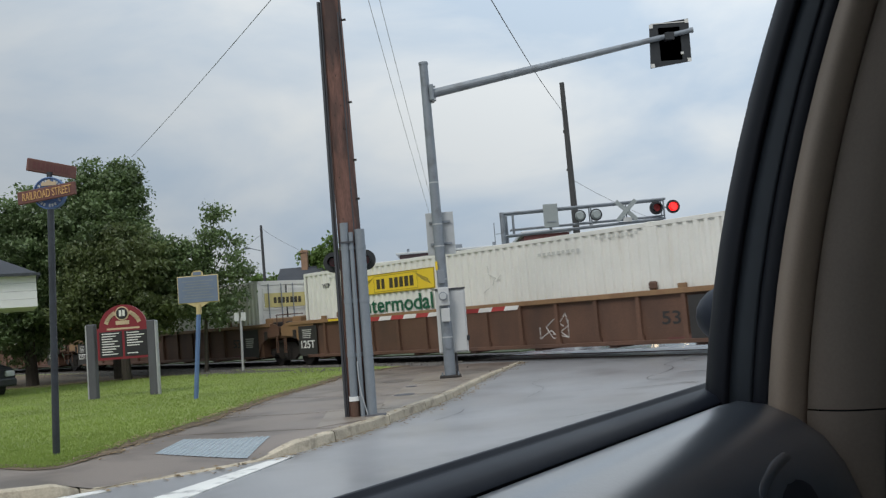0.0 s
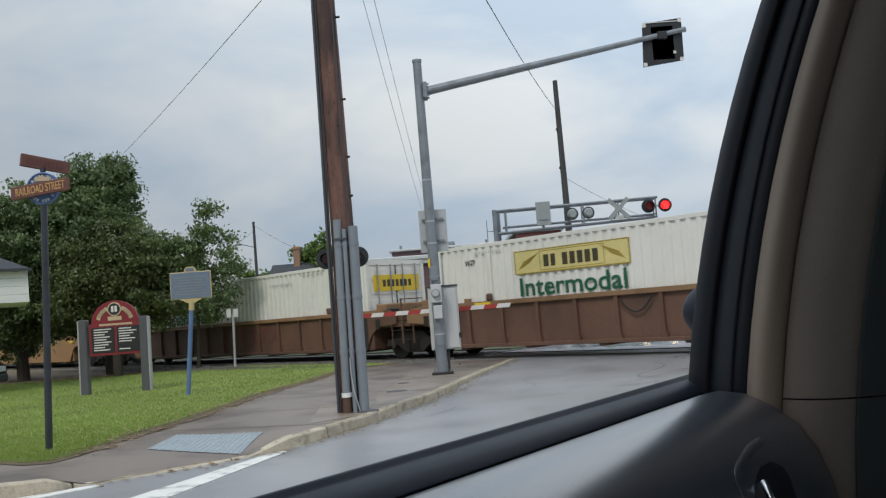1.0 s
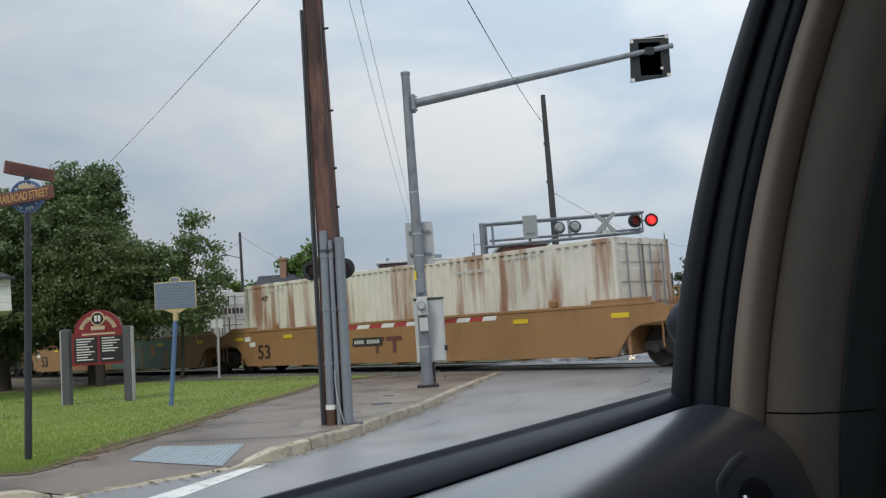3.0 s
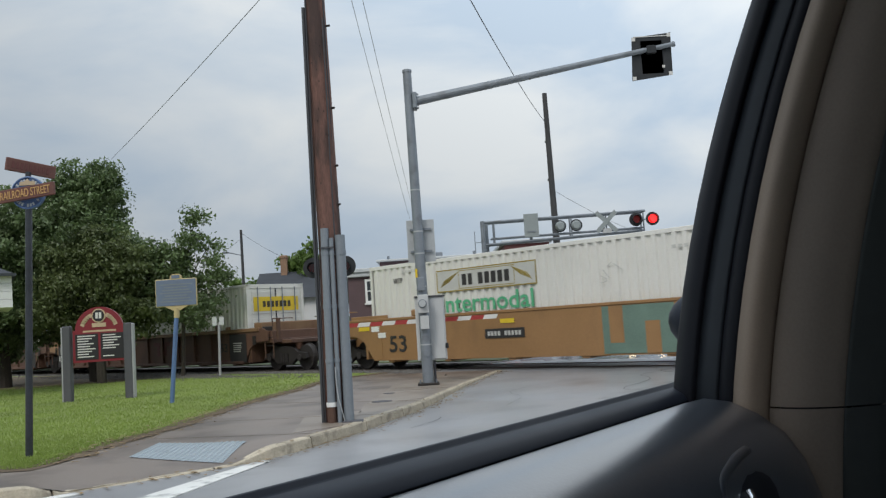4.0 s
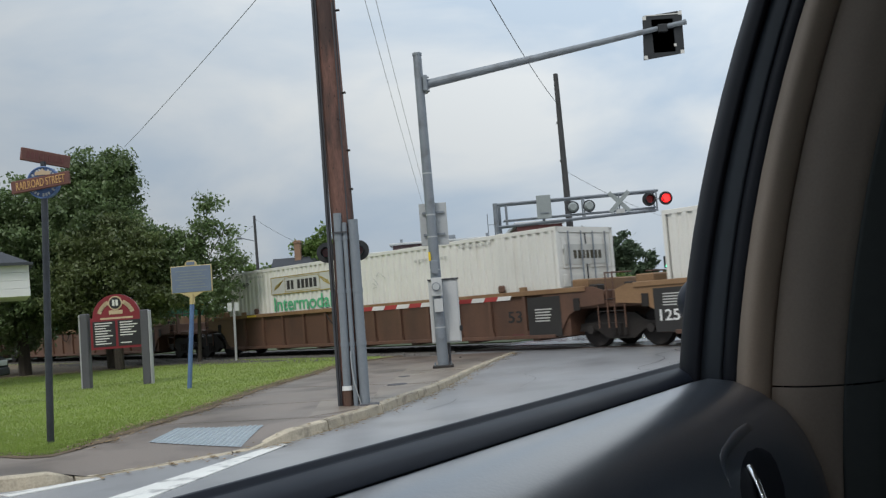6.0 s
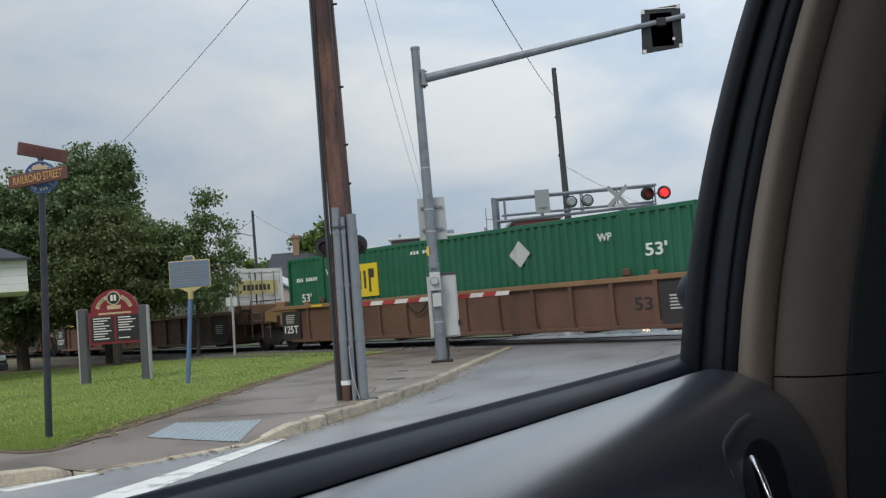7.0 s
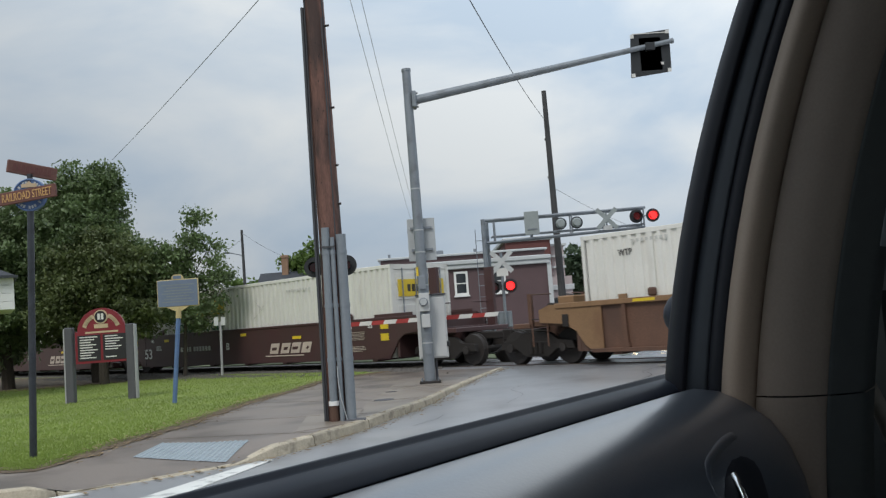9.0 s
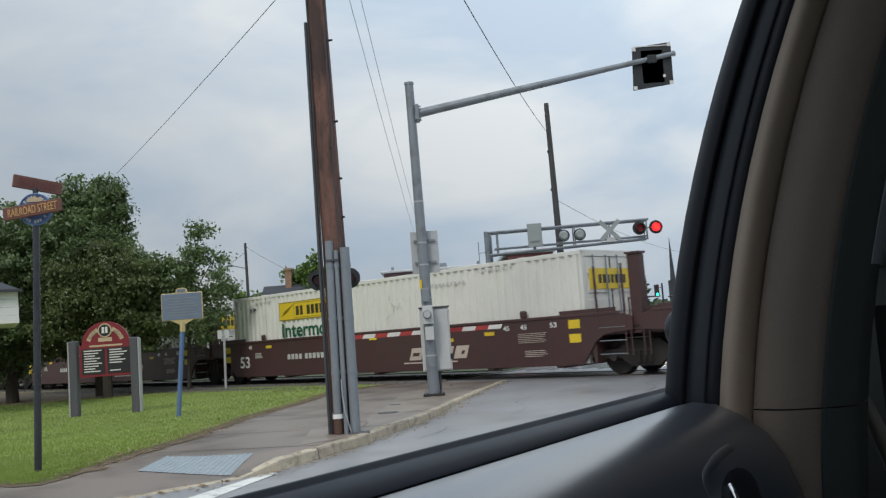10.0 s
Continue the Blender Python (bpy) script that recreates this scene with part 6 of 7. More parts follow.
def make_ground_things():
    # paint on the road
    lines = thing("road_marking", None, "worn white painted lines on the wet road", "road marking", kind="structure")
    for pts in (((-2.12, 10.76), (-1.98, 10.69), (-2.94, 7.4), (-3.49, 7.4)), ((-3.72, 9.38), (-3.62, 9.27), (-4.3, 8.66), (-4.5, 8.8))):
        bm = prism(bmesh.new(), pts, 0.002, 0.012)
        part("paint_line", bm, "white_line", lines)
    # tactile plate on the dropped walk
    flat = bpy.data.objects["pavement"].data
    tops = BVHTree.FromPolygons([v.co for v in flat.vertices], [tuple(f.vertices) for f in flat.polygons])
    def level(x, y):
        p = tops.ray_cast(Vector((x, y, 2)), Vector((0, 0, -1)))[0]
        return p.z if p else 0.1
    a, b, c, d = [Vector(p) for p in ((-3.78, 11.12), (-2.52, 10.62), (-2.46, 11.72), (-3.76, 12.22))]
    t = thing("tactile_plate", None, "blue-grey tactile warning plate with raised domes on the sidewalk", "tactile paving")
    bm = bmesh.new()
    n = 8
    grid = [[None] * (n + 1) for _ in range(n + 1)]
    for i in range(n + 1):
        for j in range(n + 1):
            p = a.lerp(b, i / n).lerp(d.lerp(c, i / n), j / n)
            grid[i][j] = bm.verts.new((p.x, p.y, level(p.x, p.y) + 0.008))
    for i in range(n):
        for j in range(n):
            bm.faces.new((grid[i][j], grid[i + 1][j], grid[i + 1][j + 1], grid[i][j + 1]))
    part("sheet", bm, "plate", t)
    me = bpy.data.meshes.new("dome")
    bm = bmesh.new()
    bmesh.ops.create_cone(bm, cap_ends=True, segments=8, radius1=0.028, radius2=0.016, depth=0.014)
    bm.to_mesh(me)
    bm.free()
    for i in range(17):
        for j in range(15):
            p = a.lerp(b, (i + 0.5) / 17).lerp(d.lerp(c, (i + 0.5) / 17), (j + 0.5) / 15)
            ob = shown("dome", me, "plate", t)
            ob.location = (p.x, p.y, level(p.x, p.y) + 0.013)
    # covers and stains on the walk
    t = tagged(part("valve_cover", rodm((-0.95, 16.4, 0.10), (-0.95, 16.4, 0.145), 0.19, seg=24), "dark_post"), "dark round iron cover in the sidewalk", "manhole cover")
    t = tagged(part("valve_cover", rodm((-0.9, 18.2, 0.10), (-0.9, 18.2, 0.145), 0.12, seg=24), "dark_post"), "small dark iron cover in the sidewalk", "manhole cover")
    # joints across the walk
    joints = thing("walk_joints", None, "dark joints across the concrete sidewalk", "joint", kind="structure")
    for (x0, y0), (x1, y1) in (((-4.0, 14.9), (-0.6, 14.0)), ((-3.75, 18.2), (-0.2, 16.0)), ((-3.4, 21.2), (0.3, 18.9)), ((-3.0, 24.0), (0.9, 21.2)), ((-4.35, 12.9), (-1.6, 12.1))):
        bm = bmesh.new()
        p, q = Vector((x0, y0)), Vector((x1, y1))
        e = (q - p).normalized()
        e = Vector((-e.y, e.x)) * 0.012
        m = 10
        rows = []
        for i in range(m + 1):
            r = p.lerp(q, i / m)
            rows.append([(r.x - e.x, r.y - e.y, max(level(r.x, r.y), 0.138 if r.x > -2.0 and r.y > 12.4 else 0) + 0.003), (r.x + e.x, r.y + e.y, max(level(r.x, r.y), 0.138 if r.x > -2.0 and r.y > 12.4 else 0) + 0.003)])
        part("joint", ribbon(bm, rows), "soil", joints)
    # cracks filled with tar in the road
    cracks = thing("road_crack", None, "dark wandering cracks in the road surface", "crack", kind="structure")
    rnd = random.Random(11)
    for x, y, h, n in ((4.1, 17.0, -20, 26), (5.2, 19.2, 60, 20), (2.6, 15.0, 30, 18), (1.4, 12.2, 75, 20)):
        bm, rows = bmesh.new(), []
        for i in range(n):
            h += rnd.uniform(-35, 35)
            x, y = x + 0.09 * math.cos(radians(h)), y + 0.09 * math.sin(radians(h))
            w = rnd.uniform(0.008, 0.02)
            rows.append([(x - w, y - w, road_z(x, y) + 0.011), (x + w, y + w, road_z(x, y) + 0.011)])
        part("crack", ribbon(bm, rows), "panel_black", cracks)
    # fallen leaves
    rnd = random.Random(21)
    verts, faces = [], []
    kerb, edge = smooth_line(KERB, 0.15), smooth_line(EDGE, 0.15)
    for i in range(2200):
        line, off = (kerb, rnd.gauss(0.12, 0.10)) if rnd.random() < 0.32 else (edge, rnd.gauss(0.05, 0.16))
        k = int(rnd.uniform(0.25, 0.98) * (len(line) - 1))
        e = (line[k + 1] - line[k]).normalized()
        p = line[k] + Vector((e.y, -e.x)) * off
        q = tops.ray_cast(Vector((p.x, p.y, 2)), Vector((0, 0, -1)))[0]
        z = (q.z if q else (0.16 if line is edge else road_z(p.x, p.y))) + 0.012
        r, a = rnd.uniform(0.012, 0.035), rnd.random() * 6.28
        j = len(verts)
        verts += [(p.x + r * math.cos(a + s) * w, p.y + r * math.sin(a + s) * w, z + rnd.uniform(0, 0.012)) for s, w in ((0, 1.3), (1.57, 0.7), (3.14, 1.3), (4.71, 0.7))]
        faces.append((j, j + 1, j + 2, j + 3))
    me = bpy.data.meshes.new("fallen_leaves")
    me.from_pydata(verts, [], faces)
    tagged(shown("fallen_leaves", me, "dead_leaf"), "small brown and orange leaves fallen along the kerb", "leaves", kind="stuff")


# ---------------------------------------------------------------- trees
def tree(place, lumps, leaves, size, leaf, label, trunk_r=0.2, seed=1, name="tree"):
    """A tapered trunk, limbs to every lump of foliage, and a crown of single leaves in clumps."""
    rnd = np.random.default_rng(seed)
    t = thing(name, pose(*place), label, "tree")
    bm = bmesh.new()
    top = max(c[2] for c in lumps)
    low = min(c[2] for c in lumps)
    mid = Vector((sum(c[0] for c in lumps) / len(lumps) * 0.4, 0, low))
    rod(bm, (0, 0, -0.05), mid, trunk_r, trunk_r * 0.7, seg=10)
    for x, y, z, r in lumps:
        p = mid + Vector((x * 0.3, y * 0.3, (z - low) * 0.55))
        rod(bm, mid, p, trunk_r * 0.5, trunk_r * 0.3, seg=7)
        rod(bm, p, (x, y, z), trunk_r * 0.3, trunk_r * 0.12, seg=6)
        for k in range(4):
            d = Vector(rnd.normal(size=3)).normalized() * r * 0.85
            rod(bm, (x, y, z), Vector((x, y, z)) + d, trunk_r * 0.12, 0.01, seg=5)
    part("trunk", bm, "bark", t)
    w = np.array([c[3] ** 2 for c in lumps])
    clumps = max(20, leaves // 58)
    idx = rnd.choice(len(lumps), clumps, p=w / w.sum())
    L = np.array(lumps)[idx]
    d = rnd.normal(size=(clumps, 3))
    d /= np.linalg.norm(d, axis=1, keepdims=True)
    rad = L[:, 3:4] * (0.42 + 0.78 * rnd.random((clumps, 1)) ** 0.9)
    cen = L[:, :3] + d * rad * np.array([1, 1, 0.85])
    cen = np.repeat(cen, 58, axis=0)
    n = len(cen)
    cen = cen + rnd.normal(size=(n, 3)) * np.array([0.25, 0.25, 0.15]) * (max(size, 0.085) / 0.16) ** 0.5
    u = rnd.normal(size=(n, 3))
    u /= np.linalg.norm(u, axis=1, keepdims=True)
    v = np.cross(u, rnd.normal(size=(n, 3)) + np.array([0, 0, 1.2]))
    v /= np.linalg.norm(v, axis=1, keepdims=True)
    s = size * (0.6 + 0.8 * rnd.random((n, 1)))
    quad = np.stack([cen - u * s, cen - v * s * 0.55, cen + u * s, cen + v * s * 0.55], 1).reshape(-1, 3)
    me = bpy.data.meshes.new("crown")
    me.from_pydata(quad.tolist(), [], np.arange(4 * n).reshape(-1, 4).tolist())
    ob = shown("crown", me, leaf, t)
    return tagged(ob, kind="stuff")


def make_trees():
    tree((-12.5, 33.5, 0.1), [(0, 0, 7.3, 1.2), (-1.2, 0.4, 6.2, 1.4), (0.15, -0.2, 6.4, 0.95), (-0.2, -0.6, 5.2, 1.7), (-2.0, 0.2, 4.6, 1.5), (1.2, 0.0, 4.5, 0.95), (0.4, 0.3, 3.4, 1.5), (0.55, 0.1, 7.5, 0.6), (-0.75, 0, 7.35, 0.6), (-1.6, 0, 2.9, 1.5)], 66000, 0.074, "leaf", "large dark green broadleaf tree beside the railway", 0.26, 1)
    tree((-15.6, 33.0, 0.1), [(0.2, 0, 6.2, 1.2), (-1.0, 0, 5.6, 1.3), (0.9, 0, 5.0, 1.3), (-0.3, 0, 4.3, 1.7), (-1.8, 0, 3.6, 1.4), (0.8, 0, 3.2, 1.5), (-0.8, 0, 2.3, 1.5)], 54000, 0.074, "leaf", "dark green broadleaf tree with full crown", 0.24, 2)
    tree((-11.6, 31.6, 0.1), [(0, 0, 4.6, 1.0), (-0.9, 0, 4.1, 1.0), (0.8, 0, 3.9, 1.0), (-0.2, 0, 3.2, 1.3), (1.1, 0, 2.7, 1.1), (-1.3, 0, 2.7, 1.1)], 44000, 0.070, "leaf_olive", "olive-green broadleaf tree with dense crown", 0.18, 3)
    tree((-8.95, 32.3, 0.1), [(0.65, 0, 5.75, 0.38), (0.5, 0, 5.15, 0.5), (1.1, 0.1, 4.75, 0.42), (0.1, 0, 4.55, 0.55), (-0.55, 0, 4.05, 0.7), (1.25, 0, 3.95, 0.45), (0.4, 0, 3.6, 0.75), (-0.7, 0, 3.0, 0.9), (1.0, 0, 2.9, 0.5), (0.3, 0, 2.4, 0.75), (-1.3, 0, 3.9, 0.7), (-0.9, 0, 4.6, 0.45), (1.5, 0, 3.4, 0.4)], 15000, 0.066, "leaf", "slender green tree with an open airy crown", 0.08, 4)
    tree((-18.6, 36.0, 0.1), [(0, 0, 5.8, 1.5), (-1.6, 0, 5.0, 1.7), (1.2, 0, 4.2, 1.7), (-0.5, 0, 3.2, 1.8), (1.3, 0, 2.3, 1.4), (-2.2, 0, 2.2, 1.4)], 15000, 0.14, "leaf", "dark green broadleaf tree at the lawn's end", 0.25, 5)
    tree((-8.6, 64, -0.06), [(0, 0, 6.9, 0.95), (-0.8, 0, 6.2, 0.9), (0.9, 0, 6.3, 0.9), (0, 0, 5.2, 1.4)], 5200, 0.16, "leaf_light", "light green tree behind a house", 0.25, 6)
    tree((-5.2, 66, -0.06), [(0, 0, 4.8, 0.8), (1.4, 0, 4.4, 0.8), (-1.2, 0, 4.2, 0.9)], 2200, 0.19, "leaf_far", "low green tree behind the railway", 0.2, 7)
    tree((-14.5, 70, -0.06), [(0, 0, 4.7, 1.4), (-2.4, 0, 4.4, 1.5), (2.6, 0, 4.5, 1.3), (4.2, 0, 4.0, 1.0)], 6000, 0.17, "leaf_light", "pale green trees behind the railway", 0.25, 8)
    tree((13.2, 72, -0.06), [(-0.4, 0, 5.6, 1.5), (0.9, 0, 5.0, 1.6), (-1.2, 0, 4.2, 1.6), (2.4, 0, 3.9, 1.5), (0.6, 0, 3.0, 1.9), (3.4, 0, 2.6, 1.3)], 9000, 0.2, "leaf_far", "grey-green street tree beyond the crossing", 0.3, 9)
    tree((11.6, 58, -0.06), [(0, 0, 1.9, 0.8), (0.9, 0, 1.5, 0.8), (-0.8, 0, 1.4, 0.7), (0.2, 0, 0.9, 0.9)], 4200, 0.12, "leaf_light", "light yellow-green bush beyond the crossing", 0.1, 10, "bush")
    # trees added out of sight behind the front ones, darkening train and backdrop
    for k, (x, y) in enumerate(((-17.4, 50.6), (-21.0, 54.0), (-25.0, 58.5))):
        tree((x, y, -0.06), [(0.6, -1.6, 5.4, 1.5), (-1.2, -0.6, 5.6, 1.8), (0.2, 0.4, 4.2, 2.0), (-1.6, 0.2, 3.2, 2.0), (1.2, -0.4, 2.6, 1.7), (-0.2, -0.8, 1.7, 1.7)], 11000, 0.13, "leaf", "dark broadleaf tree added beyond the track to darken the train", 0.22, 21 + k)
    tree((-11.5, 34.0, 0.1), [(0.9, 0.4, 3.5, 0.95), (-0.4, 0.3, 3.9, 1.1), (0.2, 0.2, 2.6, 1.0), (-1.2, 0.2, 2.8, 1.2), (1.4, 0.2, 2.7, 0.7)], 24000, 0.074, "leaf", "low dark broadleaf tree hanging towards the track", 0.12, 31)
    for k, d in enumerate((-27, -31.5, -36, -41)):
        p = TRACK @ Vector((d, 5.2, 0))
        tree((p.x, p.y, 0.0), [(0, 0, 0.55, 0.55), (-1.0, 0.9, 0.5, 0.6), (1.0, -0.9, 0.45, 0.55), (1.8, -1.7, 0.4, 0.5), (-1.8, 1.8, 0.45, 0.5)], 2600, 0.09, "leaf_far", "low dark scrub beyond the track", 0.05, 41 + k, "bush")
    tree((26.5, 84, -0.06), [(0, 0, 4.6, 1.8), (1.8, 0, 4.0, 1.8), (-1.2, 0, 3.4, 1.6), (0.6, 0, 2.4, 2.0), (4.0, 0, 4.6, 2.2)], 7000, 0.22, "leaf_far", "dark green street tree down the road", 0.3, 11)


# ---------------------------------------------------------------- buildings beyond the railway
def window(parent, x, z, w, h, y):
    """A sash window in a wall that faces -y."""
    f = part("window", frame_of(x - w / 2, x + w / 2, z, z + h, 0.13, y - 0.06, y + 0.02), "white_paint", parent, "white framed sash window")
    part("pane", boxm(x - w / 2 + 0.12, x + w / 2 - 0.12, y - 0.03, y - 0.004, z + h / 2 + 0.03, z + h - 0.12), "glass", f)
    part("pane", boxm(x - w / 2 + 0.12, x + w / 2 - 0.12, y - 0.022, y - 0.002, z + 0.12, z + h / 2 - 0.03), "glass", f)
    part("sash_bar", boxm(x - w / 2 + 0.1, x + w / 2 - 0.1, y - 0.045, y, z + h / 2 - 0.03, z + h / 2 + 0.03), "white_paint", f)
    part("sill", boxm(x - w / 2 - 0.06, x + w / 2 + 0.06, y - 0.12, y, z - 0.09, z), "white_paint", f)


def make_buildings():
    b = thing("depot_building", pose(0, 52, -0.06), "maroon painted brick building with pale cornice beyond the railway", "building")
    part("wall", boxm(-4.6, 7.1, 0, 9, 0, 4.75), "brick_far", b, "maroon painted wall")
    part("cornice", boxm(-4.85, 7.35, -0.3, 9.2, 4.75, 5.0, 0.04), "cornice", b, "pale grey cornice")
    part("cornice_lip", boxm(-4.75, 7.25, -0.2, 9.1, 4.5, 4.75, 0.03), "cornice", b)
    part("parapet", boxm(-2.7, 7.1, 0.6, 8.5, 5.0, 5.35), "brick_far", b)
    part("roof_edge", boxm(-2.9, 7.25, 0.4, 8.7, 5.35, 5.48, 0.03), "cornice", b)
    for x in (-3.2, -1.35, 0.5, 1.98, 4.2):
        window(b, x, 2.95, 0.82, 1.4, 0)
    part("side_pier", boxm(7.1, 7.35, -0.1, 0.25, 0, 4.75), "cornice", b)
    part("roof_vent", boxm(0.3, 1.1, 2, 2.8, 5.45, 5.85, 0.05), "galv", b)
    for x in (-2.2, 3.0):
        part("roof_pipe", rodm((x, 1.5, 5.3), (x, 1.5, 5.75), 0.08, seg=10), "galv", b)
    c = thing("brick_building", pose(0, 61, -0.06), "red brick building with pale cornice down the street", "building")
    part("wall", boxm(5.7, 8.9, 1.6, 12, 0, 6.75), "brick_red", c)
    part("cornice", boxm(5.5, 9.1, 1.4, 12.2, 6.75, 7.05, 0.05), "cornice", c)
    part("side_face", boxm(8.9, 9.9, 2.2, 12, 0, 6.3), "pink_wall", c)
    for k in range(3):
        part("side_cornice", boxm(8.9, 10.1 - 0.06 * k, 2.0, 12, 6.3 - 0.8 * k, 6.45 - 0.8 * k), "cornice", c)
    d = thing("storefront", pose(0, 58, -0.06), "pale pink storefront with awning beside the street", "building")
    part("wall", boxm(7.5, 9.5, 0, 14, 0, 3.9), "pink_wall", d)
    part("fascia", boxm(7.45, 9.6, -0.15, 14, 3.0, 3.35, 0.03), "cornice", d)
    bm = bmesh.new()
    for k in range(8):
        a, e = math.pi / 2 * k / 8, math.pi / 2 * (k + 1) / 8
        rows = [[(8.6 + 1.5 * math.sin(s), y, 1.9 + 0.9 * math.cos(s)) for y in (-0.4, 3.0)] for s in (a, e)]
        ribbon(bm, rows)
    part("awning", bm, "cornice", d, "pale curved awning")
    part("shop_window", boxm(7.9, 9.2, -0.04, 0.0, 0.8, 2.5), "glass", d)
    # house with a dark roof and brick chimney
    h = thing("house", pose(-9.3, 60, -0.06), "house with dark shingle roof and brick chimney behind the railway", "house")
    part("wall", boxm(-2.1, 3.0, 0, 6, 0, 3.9), "siding", h)
    bm = bmesh.new()
    for a, e in (((-2.5, -0.4, 3.8), (-2.5, 3.0, 5.8)), ((-2.5, 3.0, 5.8), (-2.5, 6.4, 3.8))):
        ribbon(bm, [[a, e], [(3.4 if a[2] < 5 else 1.2, a[1], a[2]), (1.2 if e[2] > 5 else 3.4, e[1], e[2])]])
    ribbon(bm, [[(3.4, -0.4, 3.8), (3.4, 6.4, 3.8)], [(1.2, 3.0, 5.8), (1.2, 3.0, 5.8)]])
    part("roof", bm, "roof_dark", h, "dark shingle roof")
    ch = part("chimney", boxm(-0.91, -0.47, 2.6, 3.2, 4.8, 6.98, 0.02), "chimney", h, "orange brick chimney")
    part("chimney_cap", boxm(-0.96, -0.42, 2.54, 3.26, 6.78, 6.9), "chimney", ch)
    g = thing("gable_house", pose(-9.3, 46, -0.06), "low grey-purple gabled shed with white eaves behind the track", "house")
    part("wall", plate(bmesh.new(), [(-1.1, 0), (1.6, 0), (1.6, 2.75), (0.2, 3.5), (-1.1, 2.75)], 0, 5), "pink_wall", g)
    for a, e in (((-1.35, 2.68), (0.2, 3.62)), ((0.2, 3.62), (1.85, 2.68))):
        part("roof_slope", plate(bmesh.new(), [a, e, (e[0], e[1] + 0.1), (a[0], a[1] + 0.1)], -0.3, 5.2), "cornice", g)
    window(g, 0.2, 1.2, 0.7, 1.1, 0)
    # white-sided porch at the lawn's far side
    p = thing("porch", pose(-12.05, 26.0, 0.32, 0, 0, 27), "white sided porch canopy with dark roof on slim posts", "porch")
    for k in range(4):
        part("siding_board", boxm(-5.5, 0.0 - 0.004 * k, 0.0 - 0.012 * (3 - k), 3.5, 2.42 + k * 0.235, 2.42 + k * 0.235 + 0.228), "siding", p)
    bm = ribbon(bmesh.new(), [[(-5.8, -0.15, 3.36), (0.12, -0.15, 3.36)], [(-5.8, 2.2, 4.6), (-2.2, 2.2, 4.6)], [(-5.8, 4.0, 3.36), (0.12, 4.0, 3.36)]])
    part("roof", bm, "roof_dark", p, "dark shingle roof")
    part("roof_end", ribbon(bmesh.new(), [[(0.12, -0.15, 3.36), (0.12, 4.0, 3.36)], [(-2.2, 2.2, 4.6), (-2.2, 2.2, 4.6)]]), "roof_dark", p)
    part("gutter", boxm(-5.8, 0.1, -0.22, -0.13, 3.32, 3.40), "roof_dark", p, "dark roof edge")
    for x in (-1.35, -4.5):
        part("post", boxm(x - 0.09, x + 0.09, 0.1, 0.28, -0.2, 2.42), "siding", p)
    part("back_wall", boxm(-5.4, -2.6, 3.3, 3.5, -0.2, 2.42), "siding", p)


def car_thing(m, paint, label, lights, lit):
    """A parked car whose nose points to its own -y. lights: the material of the lamps at the nose."""
    t = thing("parked_car", m, label, "car")
    side = [(-2.2, 0.35), (2.2, 0.35), (2.25, 0.75), (2.15, 1.0), (1.6, 1.05), (0.9, 1.5), (-0.7, 1.52), (-1.3, 1.08), (-2.1, 0.92), (-2.25, 0.7)]
    bm = bmesh.new()
    a = [bm.verts.new((-0.88 + (0.14 if z > 1.2 else 0), y, z)) for y, z in side]
    b = [bm.verts.new((0.88 - (0.14 if z > 1.2 else 0), y, z)) for y, z in side]
    bm.faces.new(a), bm.faces.new(b[::-1])
    n = len(side)
    for i in range(n):
        bm.faces.new((a[i], b[i], b[(i + 1) % n], a[(i + 1) % n]))
    bmesh.ops.bevel(bm, geom=list(bm.edges), offset=0.05, segments=2, affect="EDGES")
    part("body", bm, paint, t, smooth=True)
    part("windscreen", plate(bmesh.new(), [(-0.66, 1.0), (0.66, 1.0), (0.58, 1.42), (-0.58, 1.42)], -1.30, -1.12), "glass", t)
    for s in (-1, 1):
        part("side_window", boxm(s * 0.80, s * 0.895, -0.9, 1.1, 1.08, 1.4, 0.02), "glass", t)
        part("headlamp" if lights != "red_on" else "tail_lamp", boxm(s * 0.50, s * 0.80, -2.29, -2.2, 0.66, 0.84, 0.02), lights, t)
        for y in (-1.35, 1.35):
            w = part("wheel", rodm((s * 0.68, y, 0.33), (s * 0.9, y, 0.33), 0.33, seg=24), "tyre", t)
            part("rim", rodm((s * 0.89, y, 0.33), (s * 0.91, y, 0.33), 0.21, seg=16), "alu", w)
    part("bumper", boxm(-0.86, 0.86, -2.32, -2.18, 0.36, 0.6, 0.04), "black_paint", t)
    return t


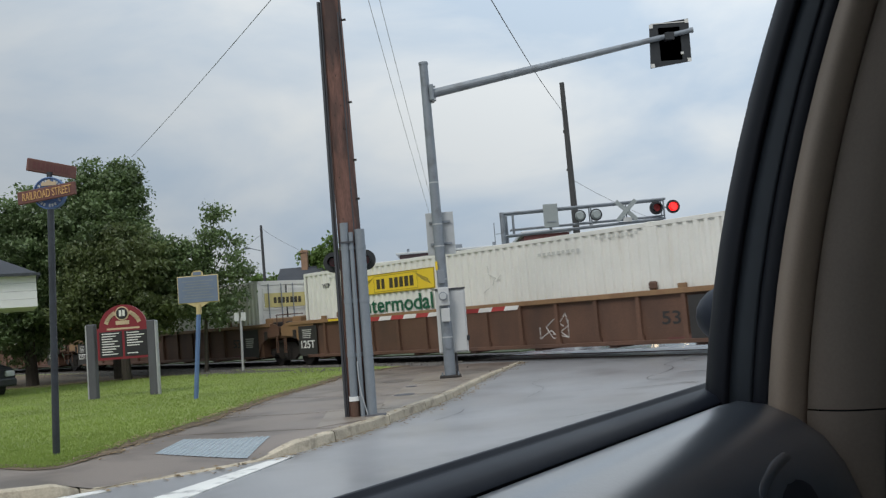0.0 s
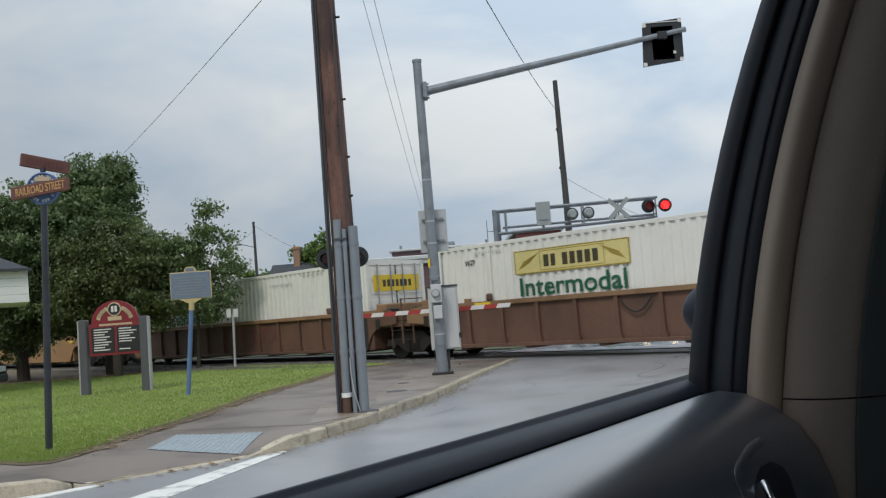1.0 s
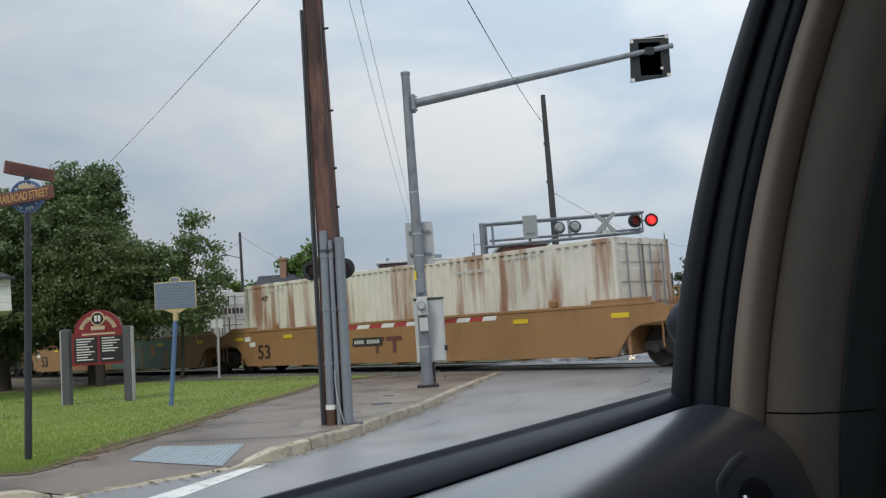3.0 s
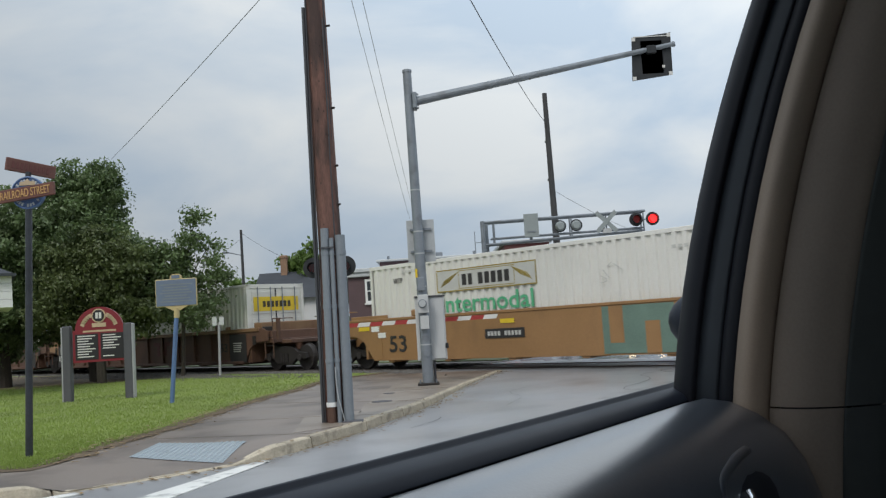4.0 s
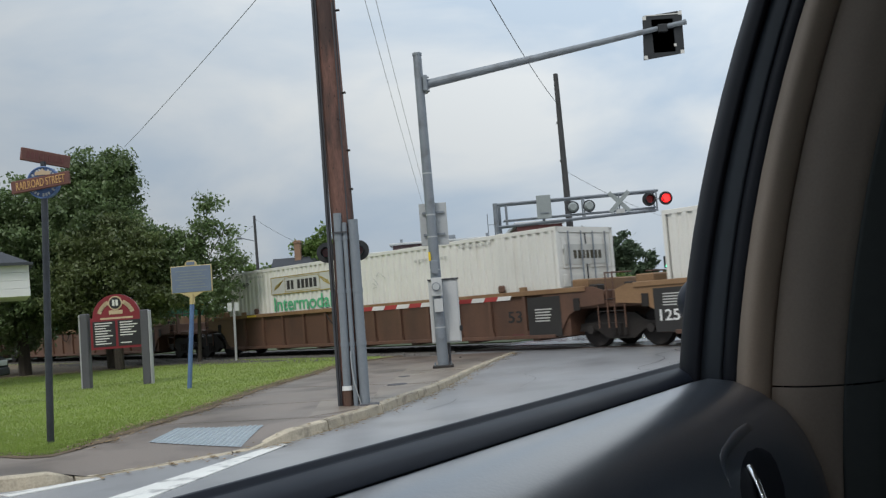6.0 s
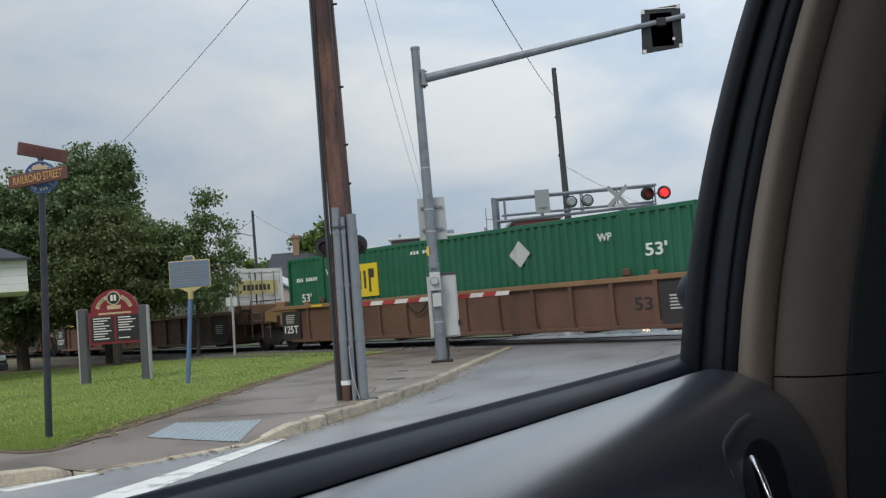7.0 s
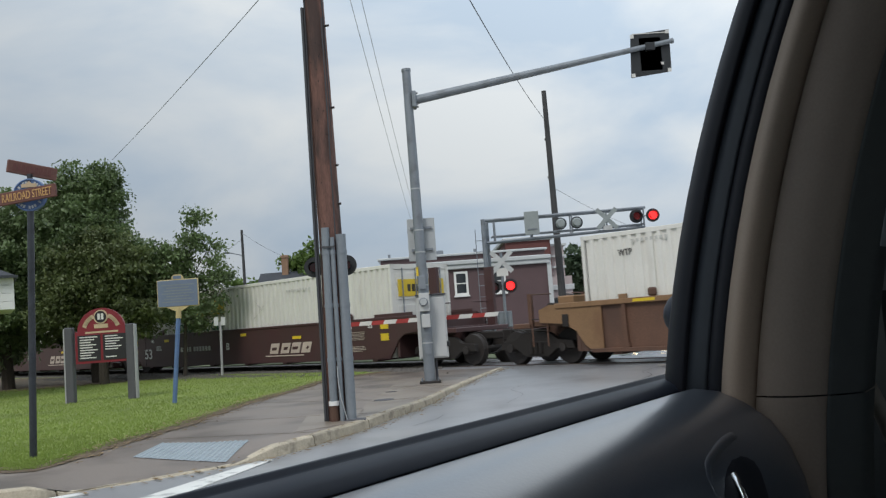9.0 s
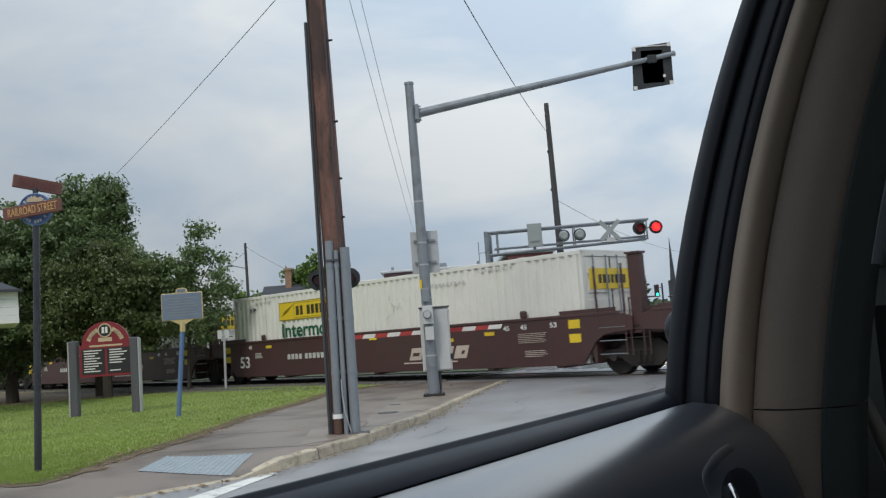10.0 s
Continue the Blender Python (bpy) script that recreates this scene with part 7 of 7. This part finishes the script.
def make_far_street():
    car_thing(pose(10.6, 42.5, 0.115, 0, 0, -20), "car_paint", "dark car waiting beyond the crossing with lit headlamps", "lamp_on", True)
    car_thing(pose(17.2, 76, -0.02, 0, 0, -16), "white_paint", "white car driving off down the street with red lamps", "red_on", True)
    car_thing(pose(-16.15, 28.3, 0.05, 0, 0, 62), "black_paint", "black car parked at the lawn's far edge", "lens_grey", False)
    t = thing("traffic_light", pose(20.6, 80.5, -0.06), "green traffic light on a dark post down the street", "traffic light")
    part("post", rodm((0.6, 0.3, 0), (0.6, 0.3, 4.6), 0.08, seg=10), "black_paint", t)
    part("bracket", rodm((0.6, 0.3, 4.2), (0, 0.1, 4.2), 0.04, seg=8), "black_paint", t)
    h = part("head", boxm(-0.2, 0.2, -0.15, 0.15, 3.4, 4.5, 0.03), "black_paint", t)
    for k, m in enumerate(("green_on", "panel_black", "red_off")):
        part("lens", rodm((0, -0.2, 3.6 + 0.35 * k), (0, -0.15, 3.6 + 0.35 * k), 0.11, seg=16), m, h)
    s = thing("church_spire", pose(48.5, 176, -0.06), "slim dark green church spire far down the street", "church")
    bm = bmesh.new()
    rod(bm, (0, 0, 8.5), (0, 0, 17.2), 0.55, 0.03, seg=8)
    part("spire", bm, "roof_dark", s)
    part("tower", boxm(-0.8, 0.8, -0.8, 0.8, 0, 8.6), "roof_dark", s)
    w = thing("far_woods", None, "low grey-green line of distant woods and roofs", "woods", kind="stuff")
    rnd = np.random.default_rng(5)
    for cx in (1,):
        n = 9000
        ang = rnd.uniform(-0.62, 0.75, n)
        dist = rnd.uniform(120, 180, n)
        hgt = (1.4 + 1.3 * np.abs(np.sin(ang * 9.0)) + 1.2 * np.abs(np.sin(ang * 31))) * np.sqrt(rnd.random(n))
        c = np.stack([np.sin(ang) * dist, np.cos(ang) * dist, hgt], 1)
        u = rnd.normal(size=(n, 3))
        v = rnd.normal(size=(n, 3))
        q = np.stack([c - u * 0.5, c - v * 0.35, c + u * 0.5, c + v * 0.35], 1).reshape(-1, 3)
        me = bpy.data.meshes.new("far_leaves")
        me.from_pydata(q.tolist(), [], np.arange(4 * n).reshape(-1, 4).tolist())
        shown("far_leaves", me, "leaf_far", w)


make_utility_pole()
make_signal_mast()
make_street_sign()
make_board()
make_marker()
make_small_post()
make_gate()
make_gantry()
make_far_signal()
make_poles_and_wires()
make_ground_things()
make_trees()
make_buildings()
make_far_street()


# ---------------------------------------------------------------- the moving train
def motions():
    for ob, s, z in MOVERS:
        walk(ob, [(0.0, TRACK @ pose(s, 0, z)), (10.0, TRACK @ pose(s + SPEED * 10.0, 0, z))])


motions()
